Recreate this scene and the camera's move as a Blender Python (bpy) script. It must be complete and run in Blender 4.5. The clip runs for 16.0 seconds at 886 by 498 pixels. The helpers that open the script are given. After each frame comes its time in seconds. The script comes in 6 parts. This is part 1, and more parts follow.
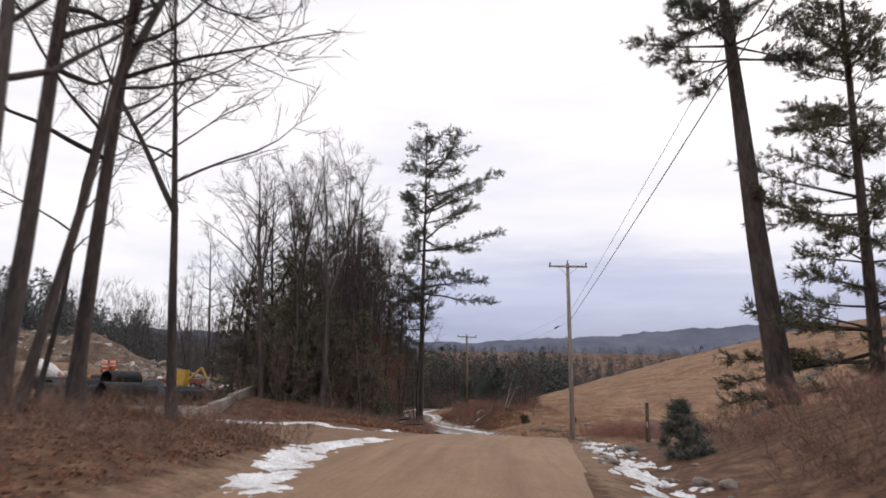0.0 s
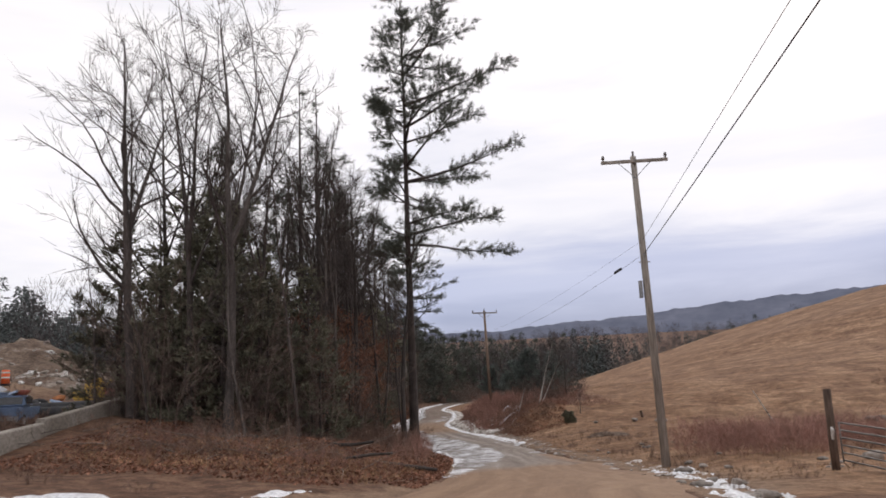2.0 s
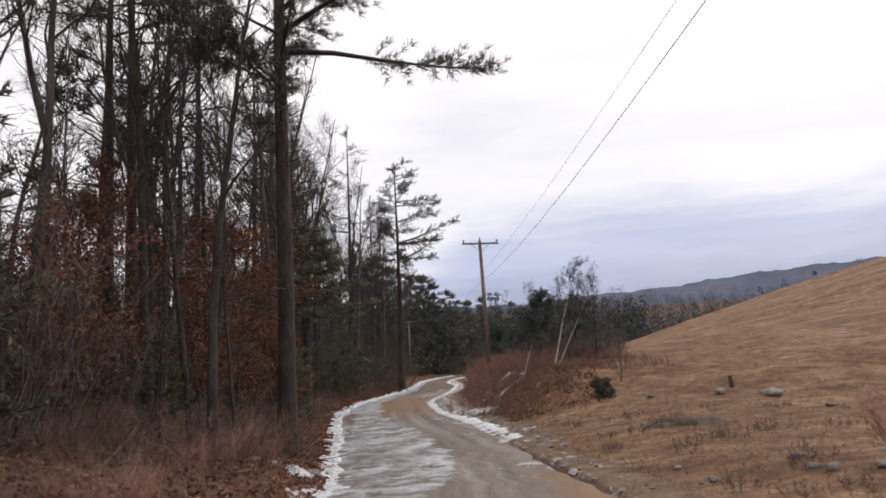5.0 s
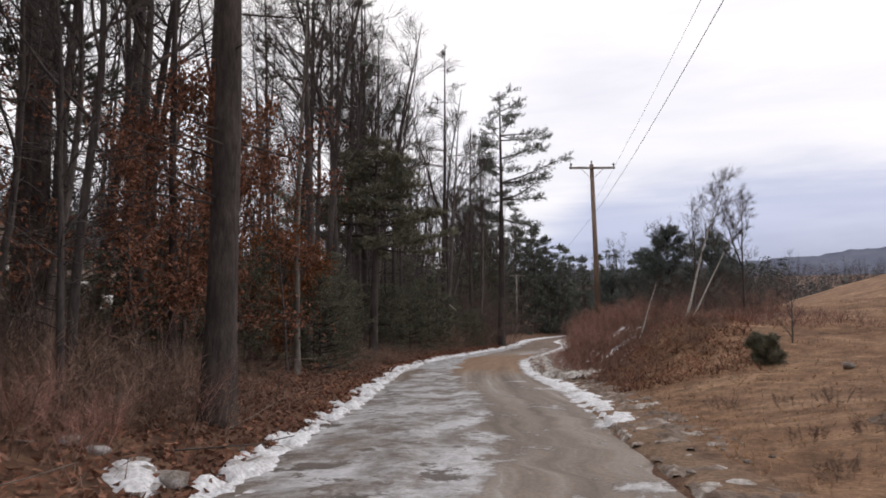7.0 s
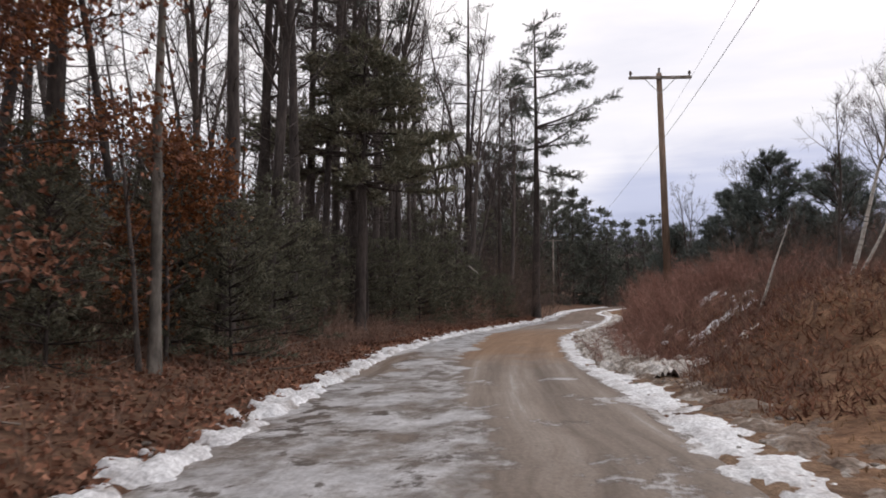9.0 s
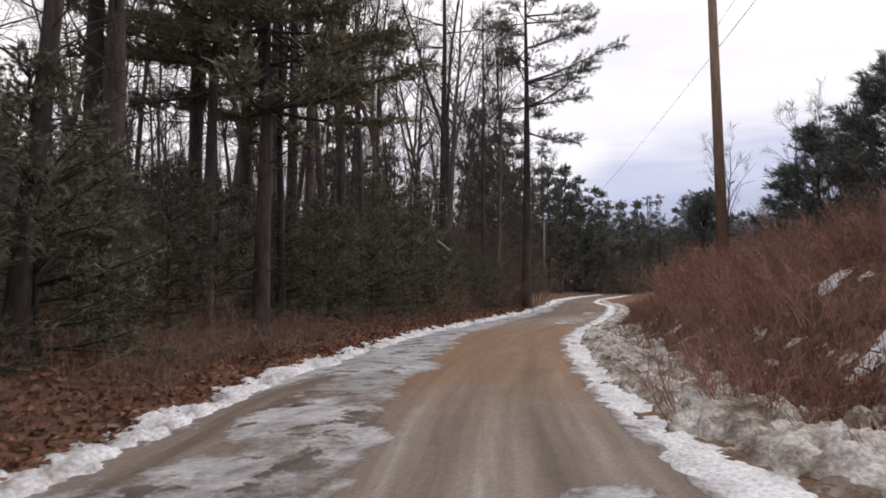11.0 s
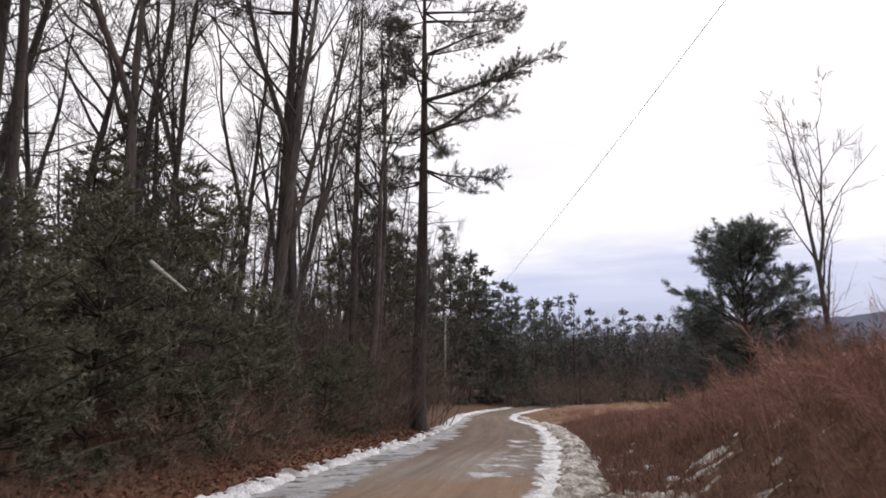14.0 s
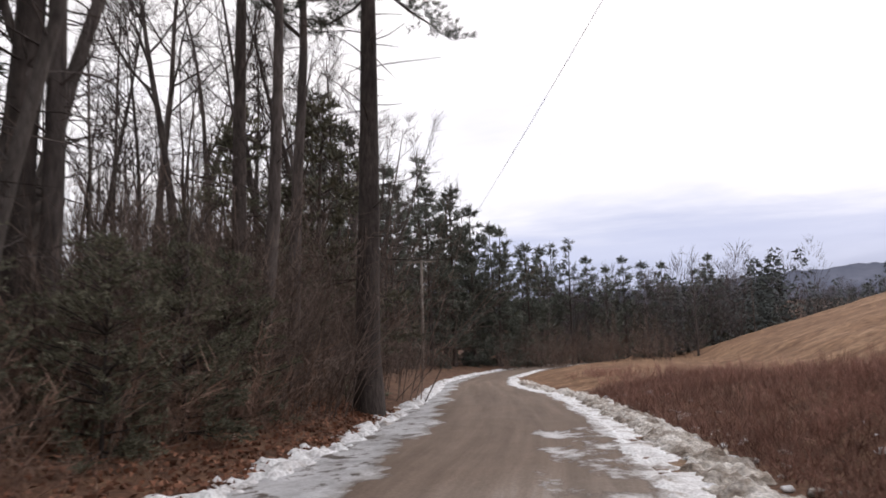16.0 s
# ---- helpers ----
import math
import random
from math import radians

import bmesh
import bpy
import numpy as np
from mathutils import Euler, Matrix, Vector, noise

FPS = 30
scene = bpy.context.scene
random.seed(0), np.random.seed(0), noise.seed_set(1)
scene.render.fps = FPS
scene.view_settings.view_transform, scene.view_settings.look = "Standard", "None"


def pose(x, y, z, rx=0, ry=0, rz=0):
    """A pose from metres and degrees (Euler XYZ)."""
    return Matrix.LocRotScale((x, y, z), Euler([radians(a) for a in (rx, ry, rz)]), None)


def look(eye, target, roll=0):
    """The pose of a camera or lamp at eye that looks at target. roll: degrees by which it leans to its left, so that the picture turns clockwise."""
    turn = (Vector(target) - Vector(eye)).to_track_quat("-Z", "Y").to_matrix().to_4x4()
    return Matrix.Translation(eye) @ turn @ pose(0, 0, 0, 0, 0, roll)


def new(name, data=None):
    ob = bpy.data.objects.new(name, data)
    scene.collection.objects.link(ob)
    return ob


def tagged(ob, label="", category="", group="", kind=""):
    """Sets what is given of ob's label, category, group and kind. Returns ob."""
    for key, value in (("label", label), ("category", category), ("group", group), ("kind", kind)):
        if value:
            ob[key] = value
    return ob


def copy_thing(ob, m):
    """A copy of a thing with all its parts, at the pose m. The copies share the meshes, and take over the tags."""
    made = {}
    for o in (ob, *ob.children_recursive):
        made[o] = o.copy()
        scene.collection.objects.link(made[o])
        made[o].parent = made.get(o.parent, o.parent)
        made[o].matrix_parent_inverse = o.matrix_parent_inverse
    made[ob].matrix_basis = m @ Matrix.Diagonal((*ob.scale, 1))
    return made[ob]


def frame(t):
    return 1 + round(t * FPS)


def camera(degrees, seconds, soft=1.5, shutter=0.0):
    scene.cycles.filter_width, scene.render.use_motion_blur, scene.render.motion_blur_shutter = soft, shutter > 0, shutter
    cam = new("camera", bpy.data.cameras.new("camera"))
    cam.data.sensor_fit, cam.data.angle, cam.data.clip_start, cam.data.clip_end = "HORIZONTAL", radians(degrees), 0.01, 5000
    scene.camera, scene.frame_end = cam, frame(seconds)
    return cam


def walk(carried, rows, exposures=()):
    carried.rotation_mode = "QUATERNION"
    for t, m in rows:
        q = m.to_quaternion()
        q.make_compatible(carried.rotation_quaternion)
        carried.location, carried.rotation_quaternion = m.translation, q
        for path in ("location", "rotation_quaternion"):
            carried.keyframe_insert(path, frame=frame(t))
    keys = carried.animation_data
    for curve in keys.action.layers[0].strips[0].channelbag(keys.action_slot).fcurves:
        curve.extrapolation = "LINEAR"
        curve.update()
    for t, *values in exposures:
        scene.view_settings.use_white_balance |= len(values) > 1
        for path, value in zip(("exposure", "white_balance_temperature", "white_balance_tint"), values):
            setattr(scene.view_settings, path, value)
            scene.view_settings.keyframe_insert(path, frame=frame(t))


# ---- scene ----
cam = camera(62.2, 16.0, soft=1.7, shutter=0.2)
# t, eye x y z, yaw to the left of +y, pitch up, roll (picture clockwise)
ROWS = [
    (0, -0.132, -0.006, 1.459, 6.92, 11.04, 1.15),
    (0.5, -0.427, 5.434, 1.610, 6.82, 11.56, -0.94),
    (1, -0.580, 10.307, 1.715, 7.54, 12.08, -1.09),
    (1.5, -0.738, 15.098, 1.689, 8.11, 12.22, -1.97),
    (2, -0.916, 19.837, 1.682, 8.72, 10.38, -2.35),
    (2.5, -0.934, 24.054, 1.570, 9.24, 10.78, -2.82),
    (3, -0.890, 27.905, 1.408, 9.14, 9.79, -2.84),
    (3.5, -0.765, 31.804, 1.246, 8.10, 7.42, -2.24),
    (6, -1.182, 45.316, 0.159, 14.93, 8.93, -1.18),
    (6.5, -1.392, 47.547, 0.010, 17.23, 7.20, 0.24),
    (7, -1.757, 49.810, -0.120, 20.45, 5.69, -0.13),
    (7.5, -2.257, 52.026, -0.150, 22.10, 4.07, -1.06),
    (8, -2.894, 54.296, -0.240, 22.31, 5.23, -0.47),
    (8.5, -3.657, 56.772, -0.350, 22.91, 4.09, -0.68),
    (9, -4.437, 59.387, -0.390, 23.20, 3.48, -0.04),
    (11.5, -7.827, 70.672, -0.530, 21.53, 2.42, -0.06),
    (12, -8.561, 73.323, -0.550, 18.22, 4.14, -0.85),
    (12.5, -9.355, 76.057, -0.580, 17.91, 3.28, -1.69),
    (13, -10.047, 78.864, -0.610, 17.44, 4.78, -0.09),
    (13.5, -10.688, 81.577, -0.620, 15.15, 8.91, 0.09),
    (14, -11.427, 84.519, -0.620, 14.55, 10.98, 0.32),
    (14.5, -12.185, 87.621, -0.730, 14.92, 12.04, -0.34),
    (15, -13.001, 90.866, -0.730, 14.25, 10.44, -0.81),
    (15.5, -13.768, 94.379, -0.830, 14.23, 10.23, -0.66),
    (16, -14.538, 98.164, -0.900, 12.96, 8.26, -1.61),
]


def aim(x, y, z, yaw, pitch, roll):
    return pose(x, y, z, 0, 0, yaw) @ pose(0, 0, 0, 90 + pitch, 0, 0) @ pose(0, 0, 0, 0, 0, roll)


walk(cam, [(t, aim(x, y, z, yaw, pitch, roll)) for t, x, y, z, yaw, pitch, roll in ROWS], [(0.0, 0.0, 6650, 14), (7, 0.02, 6650, 14), (9, 0.03, 6680, 15), (12, 0.13, 6720, 16), (14, 0.15, 6680, 15), (16, 0.16, 6650, 15)])

# ---------------------------------------------------------------- sky and light
world = bpy.data.worlds.new("overcast_sky")
scene.world = world
world.use_nodes = True
wn, wl = world.node_tree.nodes, world.node_tree.links
wn.clear()
w_out = wn.new("ShaderNodeOutputWorld")
w_bg = wn.new("ShaderNodeBackground")
w_sky = wn.new("ShaderNodeTexSky")
w_sky.sky_type = "NISHITA"
w_sky.sun_disc = False
w_sky.sun_elevation, w_sky.sun_rotation = radians(32), radians(20)
w_gain = wn.new("ShaderNodeVectorMath")
w_gain.operation = "SCALE"
w_gain.inputs["Scale"].default_value = 0.10
w_dir = wn.new("ShaderNodeTexCoord")
w_map = wn.new("ShaderNodeMapping")
w_map.inputs["Scale"].default_value = (1.2, 1.2, 7.0)
w_noise = wn.new("ShaderNodeTexNoise")
w_noise.inputs["Scale"].default_value = 1.7
w_noise.inputs["Detail"].default_value = 6.0
w_noise.inputs["Roughness"].default_value = 0.55
w_noise.inputs["Distortion"].default_value = 0.3
w_sep = wn.new("ShaderNodeSeparateXYZ")
w_low = wn.new("ShaderNodeMath")  # height over the horizon, made ragged by the clouds
w_low.operation = "MULTIPLY_ADD"
w_low.inputs[1].default_value = 0.16
w_band = wn.new("ShaderNodeValToRGB")
w_band.color_ramp.interpolation = "EASE"
for pos, col in ((0.0, (0.46, 0.515, 0.69)), (0.15, (0.37, 0.43, 0.62)), (0.225, (0.53, 0.59, 0.79)), (0.30, (0.98, 0.99, 1.03)), (0.5, (1.14, 1.13, 1.13)), (1.0, (1.18, 1.17, 1.16))):
    e = w_band.color_ramp.elements.new(pos)
    e.color = (*col, 1)
w_band.color_ramp.elements.remove(w_band.color_ramp.elements[0])
w_cloud = wn.new("ShaderNodeValToRGB")
w_cloud.color_ramp.elements[0].position, w_cloud.color_ramp.elements[0].color = 0.33, (0.84, 0.86, 0.91, 1)
w_cloud.color_ramp.elements[1].position, w_cloud.color_ramp.elements[1].color = 0.60, (1.0, 1.0, 1.0, 1)
w_mul = wn.new("ShaderNodeMix")
w_mul.data_type, w_mul.blend_type = "RGBA", "MULTIPLY"
w_mul.inputs["Factor"].default_value = 1.0
w_mix = wn.new("ShaderNodeMix")
w_mix.data_type = "RGBA"
w_mix.inputs["Factor"].default_value = 0.9  # nearly closed cloud cover over the clear sky
wl.new(w_dir.outputs["Generated"], w_map.inputs["Vector"])
wl.new(w_map.outputs["Vector"], w_noise.inputs["Vector"])
wl.new(w_dir.outputs["Generated"], w_sep.inputs["Vector"])
wl.new(w_noise.outputs["Fac"], w_low.inputs[0])
wl.new(w_sep.outputs["Z"], w_low.inputs[2])
w_side = wn.new("ShaderNodeVectorMath")  # the low cloud bank lies over the valley and thins out over the woods
w_side.operation = "DOT_PRODUCT"
w_side.inputs[1].default_value = (-0.87, 0.5, 0.0)
w_thin = wn.new("ShaderNodeMapRange")
w_thin.inputs["From Min"].default_value, w_thin.inputs["From Max"].default_value = 0.62, 0.86
w_thin.inputs["To Min"].default_value, w_thin.inputs["To Max"].default_value = 0.0, 0.2
w_sum = wn.new("ShaderNodeMath")
w_sum.operation = "ADD"
wl.new(w_dir.outputs["Generated"], w_side.inputs[0])
wl.new(w_side.outputs["Value"], w_thin.inputs["Value"])
wl.new(w_thin.outputs["Result"], w_sum.inputs[0])
wl.new(w_low.outputs["Value"], w_sum.inputs[1])
wl.new(w_sum.outputs["Value"], w_band.inputs["Fac"])
wl.new(w_noise.outputs["Fac"], w_cloud.inputs["Fac"])
wl.new(w_band.outputs["Color"], w_mul.inputs["A"])
wl.new(w_cloud.outputs["Color"], w_mul.inputs["B"])
wl.new(w_sky.outputs["Color"], w_gain.inputs[0])
wl.new(w_gain.outputs["Vector"], w_mix.inputs["A"])
wl.new(w_mul.outputs["Result"], w_mix.inputs["B"])
wl.new(w_mix.outputs["Result"], w_bg.inputs["Color"])
w_bg.inputs["Strength"].default_value = 1.0
wl.new(w_bg.outputs["Background"], w_out.inputs["Surface"])

sun_data = bpy.data.lights.new("sun", "SUN")
sun_data.energy, sun_data.angle, sun_data.color = 0.6, radians(25), (1.0, 0.96, 0.9)
sun = new("sun", sun_data)
sun.matrix_world = look((20, 60, 80), (20 - 80 * math.sin(radians(20)), 60 - 80 * math.cos(radians(20)), 30))

# ---------------------------------------------------------------- materials
def shader(name, rough=0.9, spec=0.2):
    m = bpy.data.materials.new(name)
    m.use_nodes = True
    b = m.node_tree.nodes["Principled BSDF"]
    b.inputs["Roughness"].default_value = rough
    b.inputs["Specular IOR Level"].default_value = spec
    return m, m.node_tree.nodes, m.node_tree.links, b


def ramp(nodes, stops):
    r = nodes.new("ShaderNodeValToRGB")
    while len(r.color_ramp.elements) < len(stops):
        r.color_ramp.elements.new(0.5)
    for e, (p, c) in zip(r.color_ramp.elements, stops):
        e.position, e.color = p, (*c, 1)
    return r


def tex(nodes, links, scale, detail=5.0, rough=0.6, stretch=None, coord="Object"):
    n = nodes.new("ShaderNodeTexNoise")
    n.inputs["Scale"].default_value = scale
    n.inputs["Detail"].default_value = detail
    n.inputs["Roughness"].default_value = rough
    c = nodes.new("ShaderNodeTexCoord")
    if stretch:
        k = nodes.new("ShaderNodeMapping")
        k.inputs["Scale"].default_value = stretch
        links.new(c.outputs[coord], k.inputs["Vector"])
        links.new(k.outputs["Vector"], n.inputs["Vector"])
    else:
        links.new(c.outputs[coord], n.inputs["Vector"])
    return n


def mixed(nodes, links, fac, a, b, blend="MIX"):
    m = nodes.new("ShaderNodeMix")
    m.data_type, m.blend_type = "RGBA", blend
    for sock, v in (("Factor", fac), ("A", a), ("B", b)):
        if hasattr(v, "links"):
            links.new(v, m.inputs[sock])
        elif isinstance(v, (int, float)):
            m.inputs[sock].default_value = v
        else:
            m.inputs[sock].default_value = (*v, 1)
    return m.outputs["Result"]


def bumped(nodes, links, bsdf, height, strength=0.4, distance=0.03):
    b = nodes.new("ShaderNodeBump")
    b.inputs["Strength"].default_value = strength
    b.inputs["Distance"].default_value = distance
    links.new(height, b.inputs["Height"])
    links.new(b.outputs["Normal"], bsdf.inputs["Normal"])


def grainy(name, stops, scale=4.0, fine=40.0, rough=0.9, spec=0.2, bump=0.3, dist=0.02, stretch=None, vary=0.0, island=0.0, coord="Object"):
    """A surface with a coarse and a fine grain; vary and island shift the brightness from thing to thing and from piece to piece."""
    m, n, l, b = shader(name, rough, spec)
    big, small = tex(n, l, scale, 4.0, 0.6, stretch, coord), tex(n, l, fine, 3.0, 0.6, stretch, coord)
    r = ramp(n, stops)
    l.new(big.outputs["Fac"], r.inputs["Fac"])
    g = ramp(n, ((0.3, (0.62, 0.62, 0.62)), (0.72, (1.3, 1.3, 1.3))))
    l.new(small.outputs["Fac"], g.inputs["Fac"])
    col = mixed(n, l, 1.0, r.outputs["Color"], g.outputs["Color"], "MULTIPLY")
    for amount, node, out in ((vary, "ShaderNodeObjectInfo", "Random"), (island, "ShaderNodeNewGeometry", "Random Per Island")):
        if amount:
            o = n.new(node)
            k = ramp(n, ((0.0, (1 - amount,) * 3), (1.0, (1 + amount,) * 3)))
            l.new(o.outputs[out], k.inputs["Fac"])
            col = mixed(n, l, 1.0, col, k.outputs["Color"], "MULTIPLY")
    l.new(col, b.inputs["Base Color"])
    if bump:
        bumped(n, l, b, small.outputs["Fac"], bump, dist)
    return m


M_bark = grainy("bark_dark", ((0.3, (0.052, 0.043, 0.040)), (0.7, (0.132, 0.110, 0.100))), 3, 18, stretch=(1, 1, 0.2), vary=0.3, bump=0.6)
M_bark_grey = grainy("bark_grey", ((0.3, (0.055, 0.046, 0.042)), (0.7, (0.145, 0.125, 0.113))), 3, 20, stretch=(1, 1, 0.25), vary=0.4, bump=0.5)
M_bark_pine = grainy("bark_pine", ((0.3, (0.038, 0.031, 0.028)), (0.7, (0.108, 0.088, 0.079))), 2.5, 12, stretch=(1, 1, 0.3), vary=0.2, bump=0.9, dist=0.05)
M_twig = grainy("twig_bark", ((0.3, (0.052, 0.043, 0.040)), (0.7, (0.112, 0.093, 0.086))), 2, 10, vary=0.25, bump=0)
M_bark_pale = grainy("pale_lichen_bark", ((0.35, (0.085, 0.075, 0.065)), (0.6, (0.25, 0.225, 0.195))), 2.2, 14, stretch=(1, 1, 0.35), bump=0.5)
M_birch = grainy("birch_bark", ((0.36, (0.10, 0.085, 0.075)), (0.48, (0.50, 0.47, 0.42))), 3, 12, stretch=(0.6, 0.6, 3), vary=0.1, bump=0.2)
M_needle = grainy("pine_needles", ((0.3, (0.084, 0.096, 0.080)), (0.7, (0.166, 0.178, 0.148))), 1.2, 9, rough=0.75, vary=0.25, island=0.35, bump=0)
M_needle_dark = grainy("hemlock_needles", ((0.3, (0.112, 0.114, 0.080)), (0.7, (0.228, 0.216, 0.155))), 1.0, 8, rough=0.8, vary=0.25, island=0.3, bump=0)
M_needle_blue = grainy("young_pine_needles", ((0.3, (0.105, 0.128, 0.118)), (0.7, (0.185, 0.212, 0.190))), 1.2, 9, rough=0.7, vary=0.2, island=0.35, bump=0)
M_brush = grainy("brush_stems", ((0.3, (0.143, 0.090, 0.070)), (0.7, (0.286, 0.193, 0.149))), 0.8, 6, vary=0.3, island=0.35, bump=0)
M_brush_grey = grainy("grey_brown_stems", ((0.3, (0.140, 0.102, 0.086)), (0.7, (0.275, 0.210, 0.176))), 0.8, 6, vary=0.3, island=0.35, bump=0)
M_brush_red = grainy("red_brush_stems", ((0.3, (0.25, 0.138, 0.110)), (0.7, (0.44, 0.252, 0.200))), 0.6, 6, vary=0.25, island=0.35, bump=0)
M_orange = grainy("withered_beech_leaves", ((0.3, (0.208, 0.076, 0.032)), (0.7, (0.384, 0.168, 0.072))), 1.5, 8, vary=0.2, island=0.4, bump=0)
M_rust = grainy("withered_oak_leaves", ((0.3, (0.177, 0.079, 0.053)), (0.7, (0.332, 0.160, 0.099))), 1.2, 8, vary=0.2, island=0.4, bump=0)
M_slash = grainy("dead_sticks", ((0.3, (0.12, 0.095, 0.08)), (0.7, (0.30, 0.25, 0.21))), 1.5, 9, island=0.4, bump=0)
M_litter = grainy("fallen_leaves", ((0.3, (0.122, 0.056, 0.038)), (0.7, (0.355, 0.178, 0.114))), 0.9, 9, vary=0.0, island=0.5, bump=0)
M_grass = grainy("dry_grass_blades", ((0.3, (0.251, 0.148, 0.082)), (0.7, (0.488, 0.311, 0.178))), 0.35, 6, island=0.35, bump=0)
M_snow = grainy("old_snow", ((0.32, (0.30, 0.26, 0.23)), (0.42, (0.68, 0.67, 0.68)), (0.6, (0.86, 0.87, 0.89))), 1.6, 22, rough=0.65, spec=0.35, bump=0.5, dist=0.03, coord="Object")
M_snow_dirty = grainy("dirty_plowed_snow", ((0.32, (0.15, 0.11, 0.085)), (0.50, (0.42, 0.37, 0.33)), (0.66, (0.74, 0.72, 0.71))), 1.3, 14, rough=0.8, bump=0.8, dist=0.05)
M_wood_pole = grainy("weathered_pole_wood", ((0.3, (0.22, 0.19, 0.16)), (0.7, (0.42, 0.38, 0.34))), 2, 22, stretch=(1, 1, 0.08), vary=0.1, bump=0.4)
M_wood_brown = grainy("brown_pole_wood", ((0.3, (0.190, 0.132, 0.098)), (0.7, (0.33, 0.238, 0.178))), 2, 22, stretch=(1, 1, 0.08), vary=0.1, bump=0.4)
M_post = grainy("dark_post_wood", ((0.3, (0.06, 0.04, 0.03)), (0.7, (0.16, 0.11, 0.085))), 3, 25, stretch=(1, 1, 0.1), bump=0.5)
M_porcelain = grainy("brown_porcelain", ((0.3, (0.05, 0.03, 0.025)), (0.7, (0.09, 0.06, 0.05))), 5, 20, rough=0.3, spec=0.5, bump=0)
M_wire = grainy("black_cable", ((0.3, (0.015, 0.015, 0.017)), (0.7, (0.03, 0.03, 0.033))), 5, 30, rough=0.5, bump=0)
M_galv = grainy("galvanised_steel", ((0.3, (0.25, 0.26, 0.27)), (0.7, (0.42, 0.43, 0.45))), 4, 30, rough=0.5, spec=0.5, bump=0.1)
M_gate = grainy("dull_gate_steel", ((0.3, (0.10, 0.095, 0.09)), (0.7, (0.20, 0.19, 0.18))), 4, 30, rough=0.5, spec=0.4, bump=0.1)
M_ridge_snow = grainy("gritty_snow", ((0.31, (0.16, 0.118, 0.092)), (0.42, (0.36, 0.305, 0.26)), (0.52, (0.62, 0.57, 0.52)), (0.65, (0.82, 0.79, 0.76))), 2.0, 18, rough=0.8, bump=1.0, dist=0.06)
M_verge = grainy("gritty_verge_earth", ((0.36, (0.15, 0.105, 0.08)), (0.54, (0.26, 0.20, 0.16)), (0.66, (0.58, 0.54, 0.50))), 1.8, 16, bump=0.8, dist=0.05)
M_sign = grainy("white_sign_paint", ((0.3, (0.62, 0.61, 0.58)), (0.7, (0.80, 0.79, 0.76))), 4, 30, rough=0.5, bump=0.05)
M_green = grainy("green_print", ((0.3, (0.05, 0.16, 0.08)), (0.7, (0.09, 0.24, 0.13))), 6, 30, rough=0.6, bump=0)
M_ink = grainy("dark_print", ((0.3, (0.05, 0.05, 0.05)), (0.7, (0.10, 0.10, 0.10))), 6, 30, rough=0.6, bump=0)
M_concrete = grainy("weathered_concrete", ((0.3, (0.24, 0.21, 0.175)), (0.7, (0.40, 0.36, 0.31))), 0.8, 12, bump=0.4, vary=0.12)
M_stone = grainy("field_stone", ((0.3, (0.14, 0.12, 0.105)), (0.7, (0.32, 0.285, 0.25))), 2, 16, bump=0.6, vary=0.3, island=0.3)
M_rubble = grainy("rubble_soil", ((0.3, (0.09, 0.062, 0.046)), (0.55, (0.18, 0.128, 0.095)), (0.72, (0.34, 0.29, 0.245))), 0.5, 4, bump=0.8, dist=0.2)
M_orange_plastic = grainy("safety_orange", ((0.3, (0.75, 0.13, 0.04)), (0.7, (0.9, 0.2, 0.07))), 3, 20, rough=0.5, bump=0.05)
M_blue_paint = grainy("faded_blue_paint", ((0.3, (0.10, 0.16, 0.27)), (0.7, (0.20, 0.27, 0.40))), 2, 20, rough=0.4, spec=0.5, bump=0.05)
M_red_paint = grainy("faded_red_paint", ((0.3, (0.22, 0.06, 0.045)), (0.7, (0.34, 0.11, 0.08))), 2, 20, rough=0.45, spec=0.5, bump=0.05)
M_yellow_paint = grainy("worn_yellow_paint", ((0.3, (0.52, 0.32, 0.05)), (0.7, (0.68, 0.45, 0.10))), 2, 20, rough=0.5, spec=0.4, bump=0.05)
M_rubber = grainy("black_rubber", ((0.3, (0.02, 0.02, 0.022)), (0.7, (0.05, 0.05, 0.052))), 4, 30, rough=0.7, bump=0.2)
M_dark_glass = grainy("dark_window_glass", ((0.3, (0.02, 0.022, 0.026)), (0.7, (0.035, 0.038, 0.045))), 2, 9, rough=0.08, spec=0.6, bump=0)
M_far_wood = grainy("far_bare_woods", ((0.3, (0.085, 0.072, 0.073)), (0.7, (0.16, 0.138, 0.138))), 0.05, 0.6, vary=0.2, island=0.3, bump=0)
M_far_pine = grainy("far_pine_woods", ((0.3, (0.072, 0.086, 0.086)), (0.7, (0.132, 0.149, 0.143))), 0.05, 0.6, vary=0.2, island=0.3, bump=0)


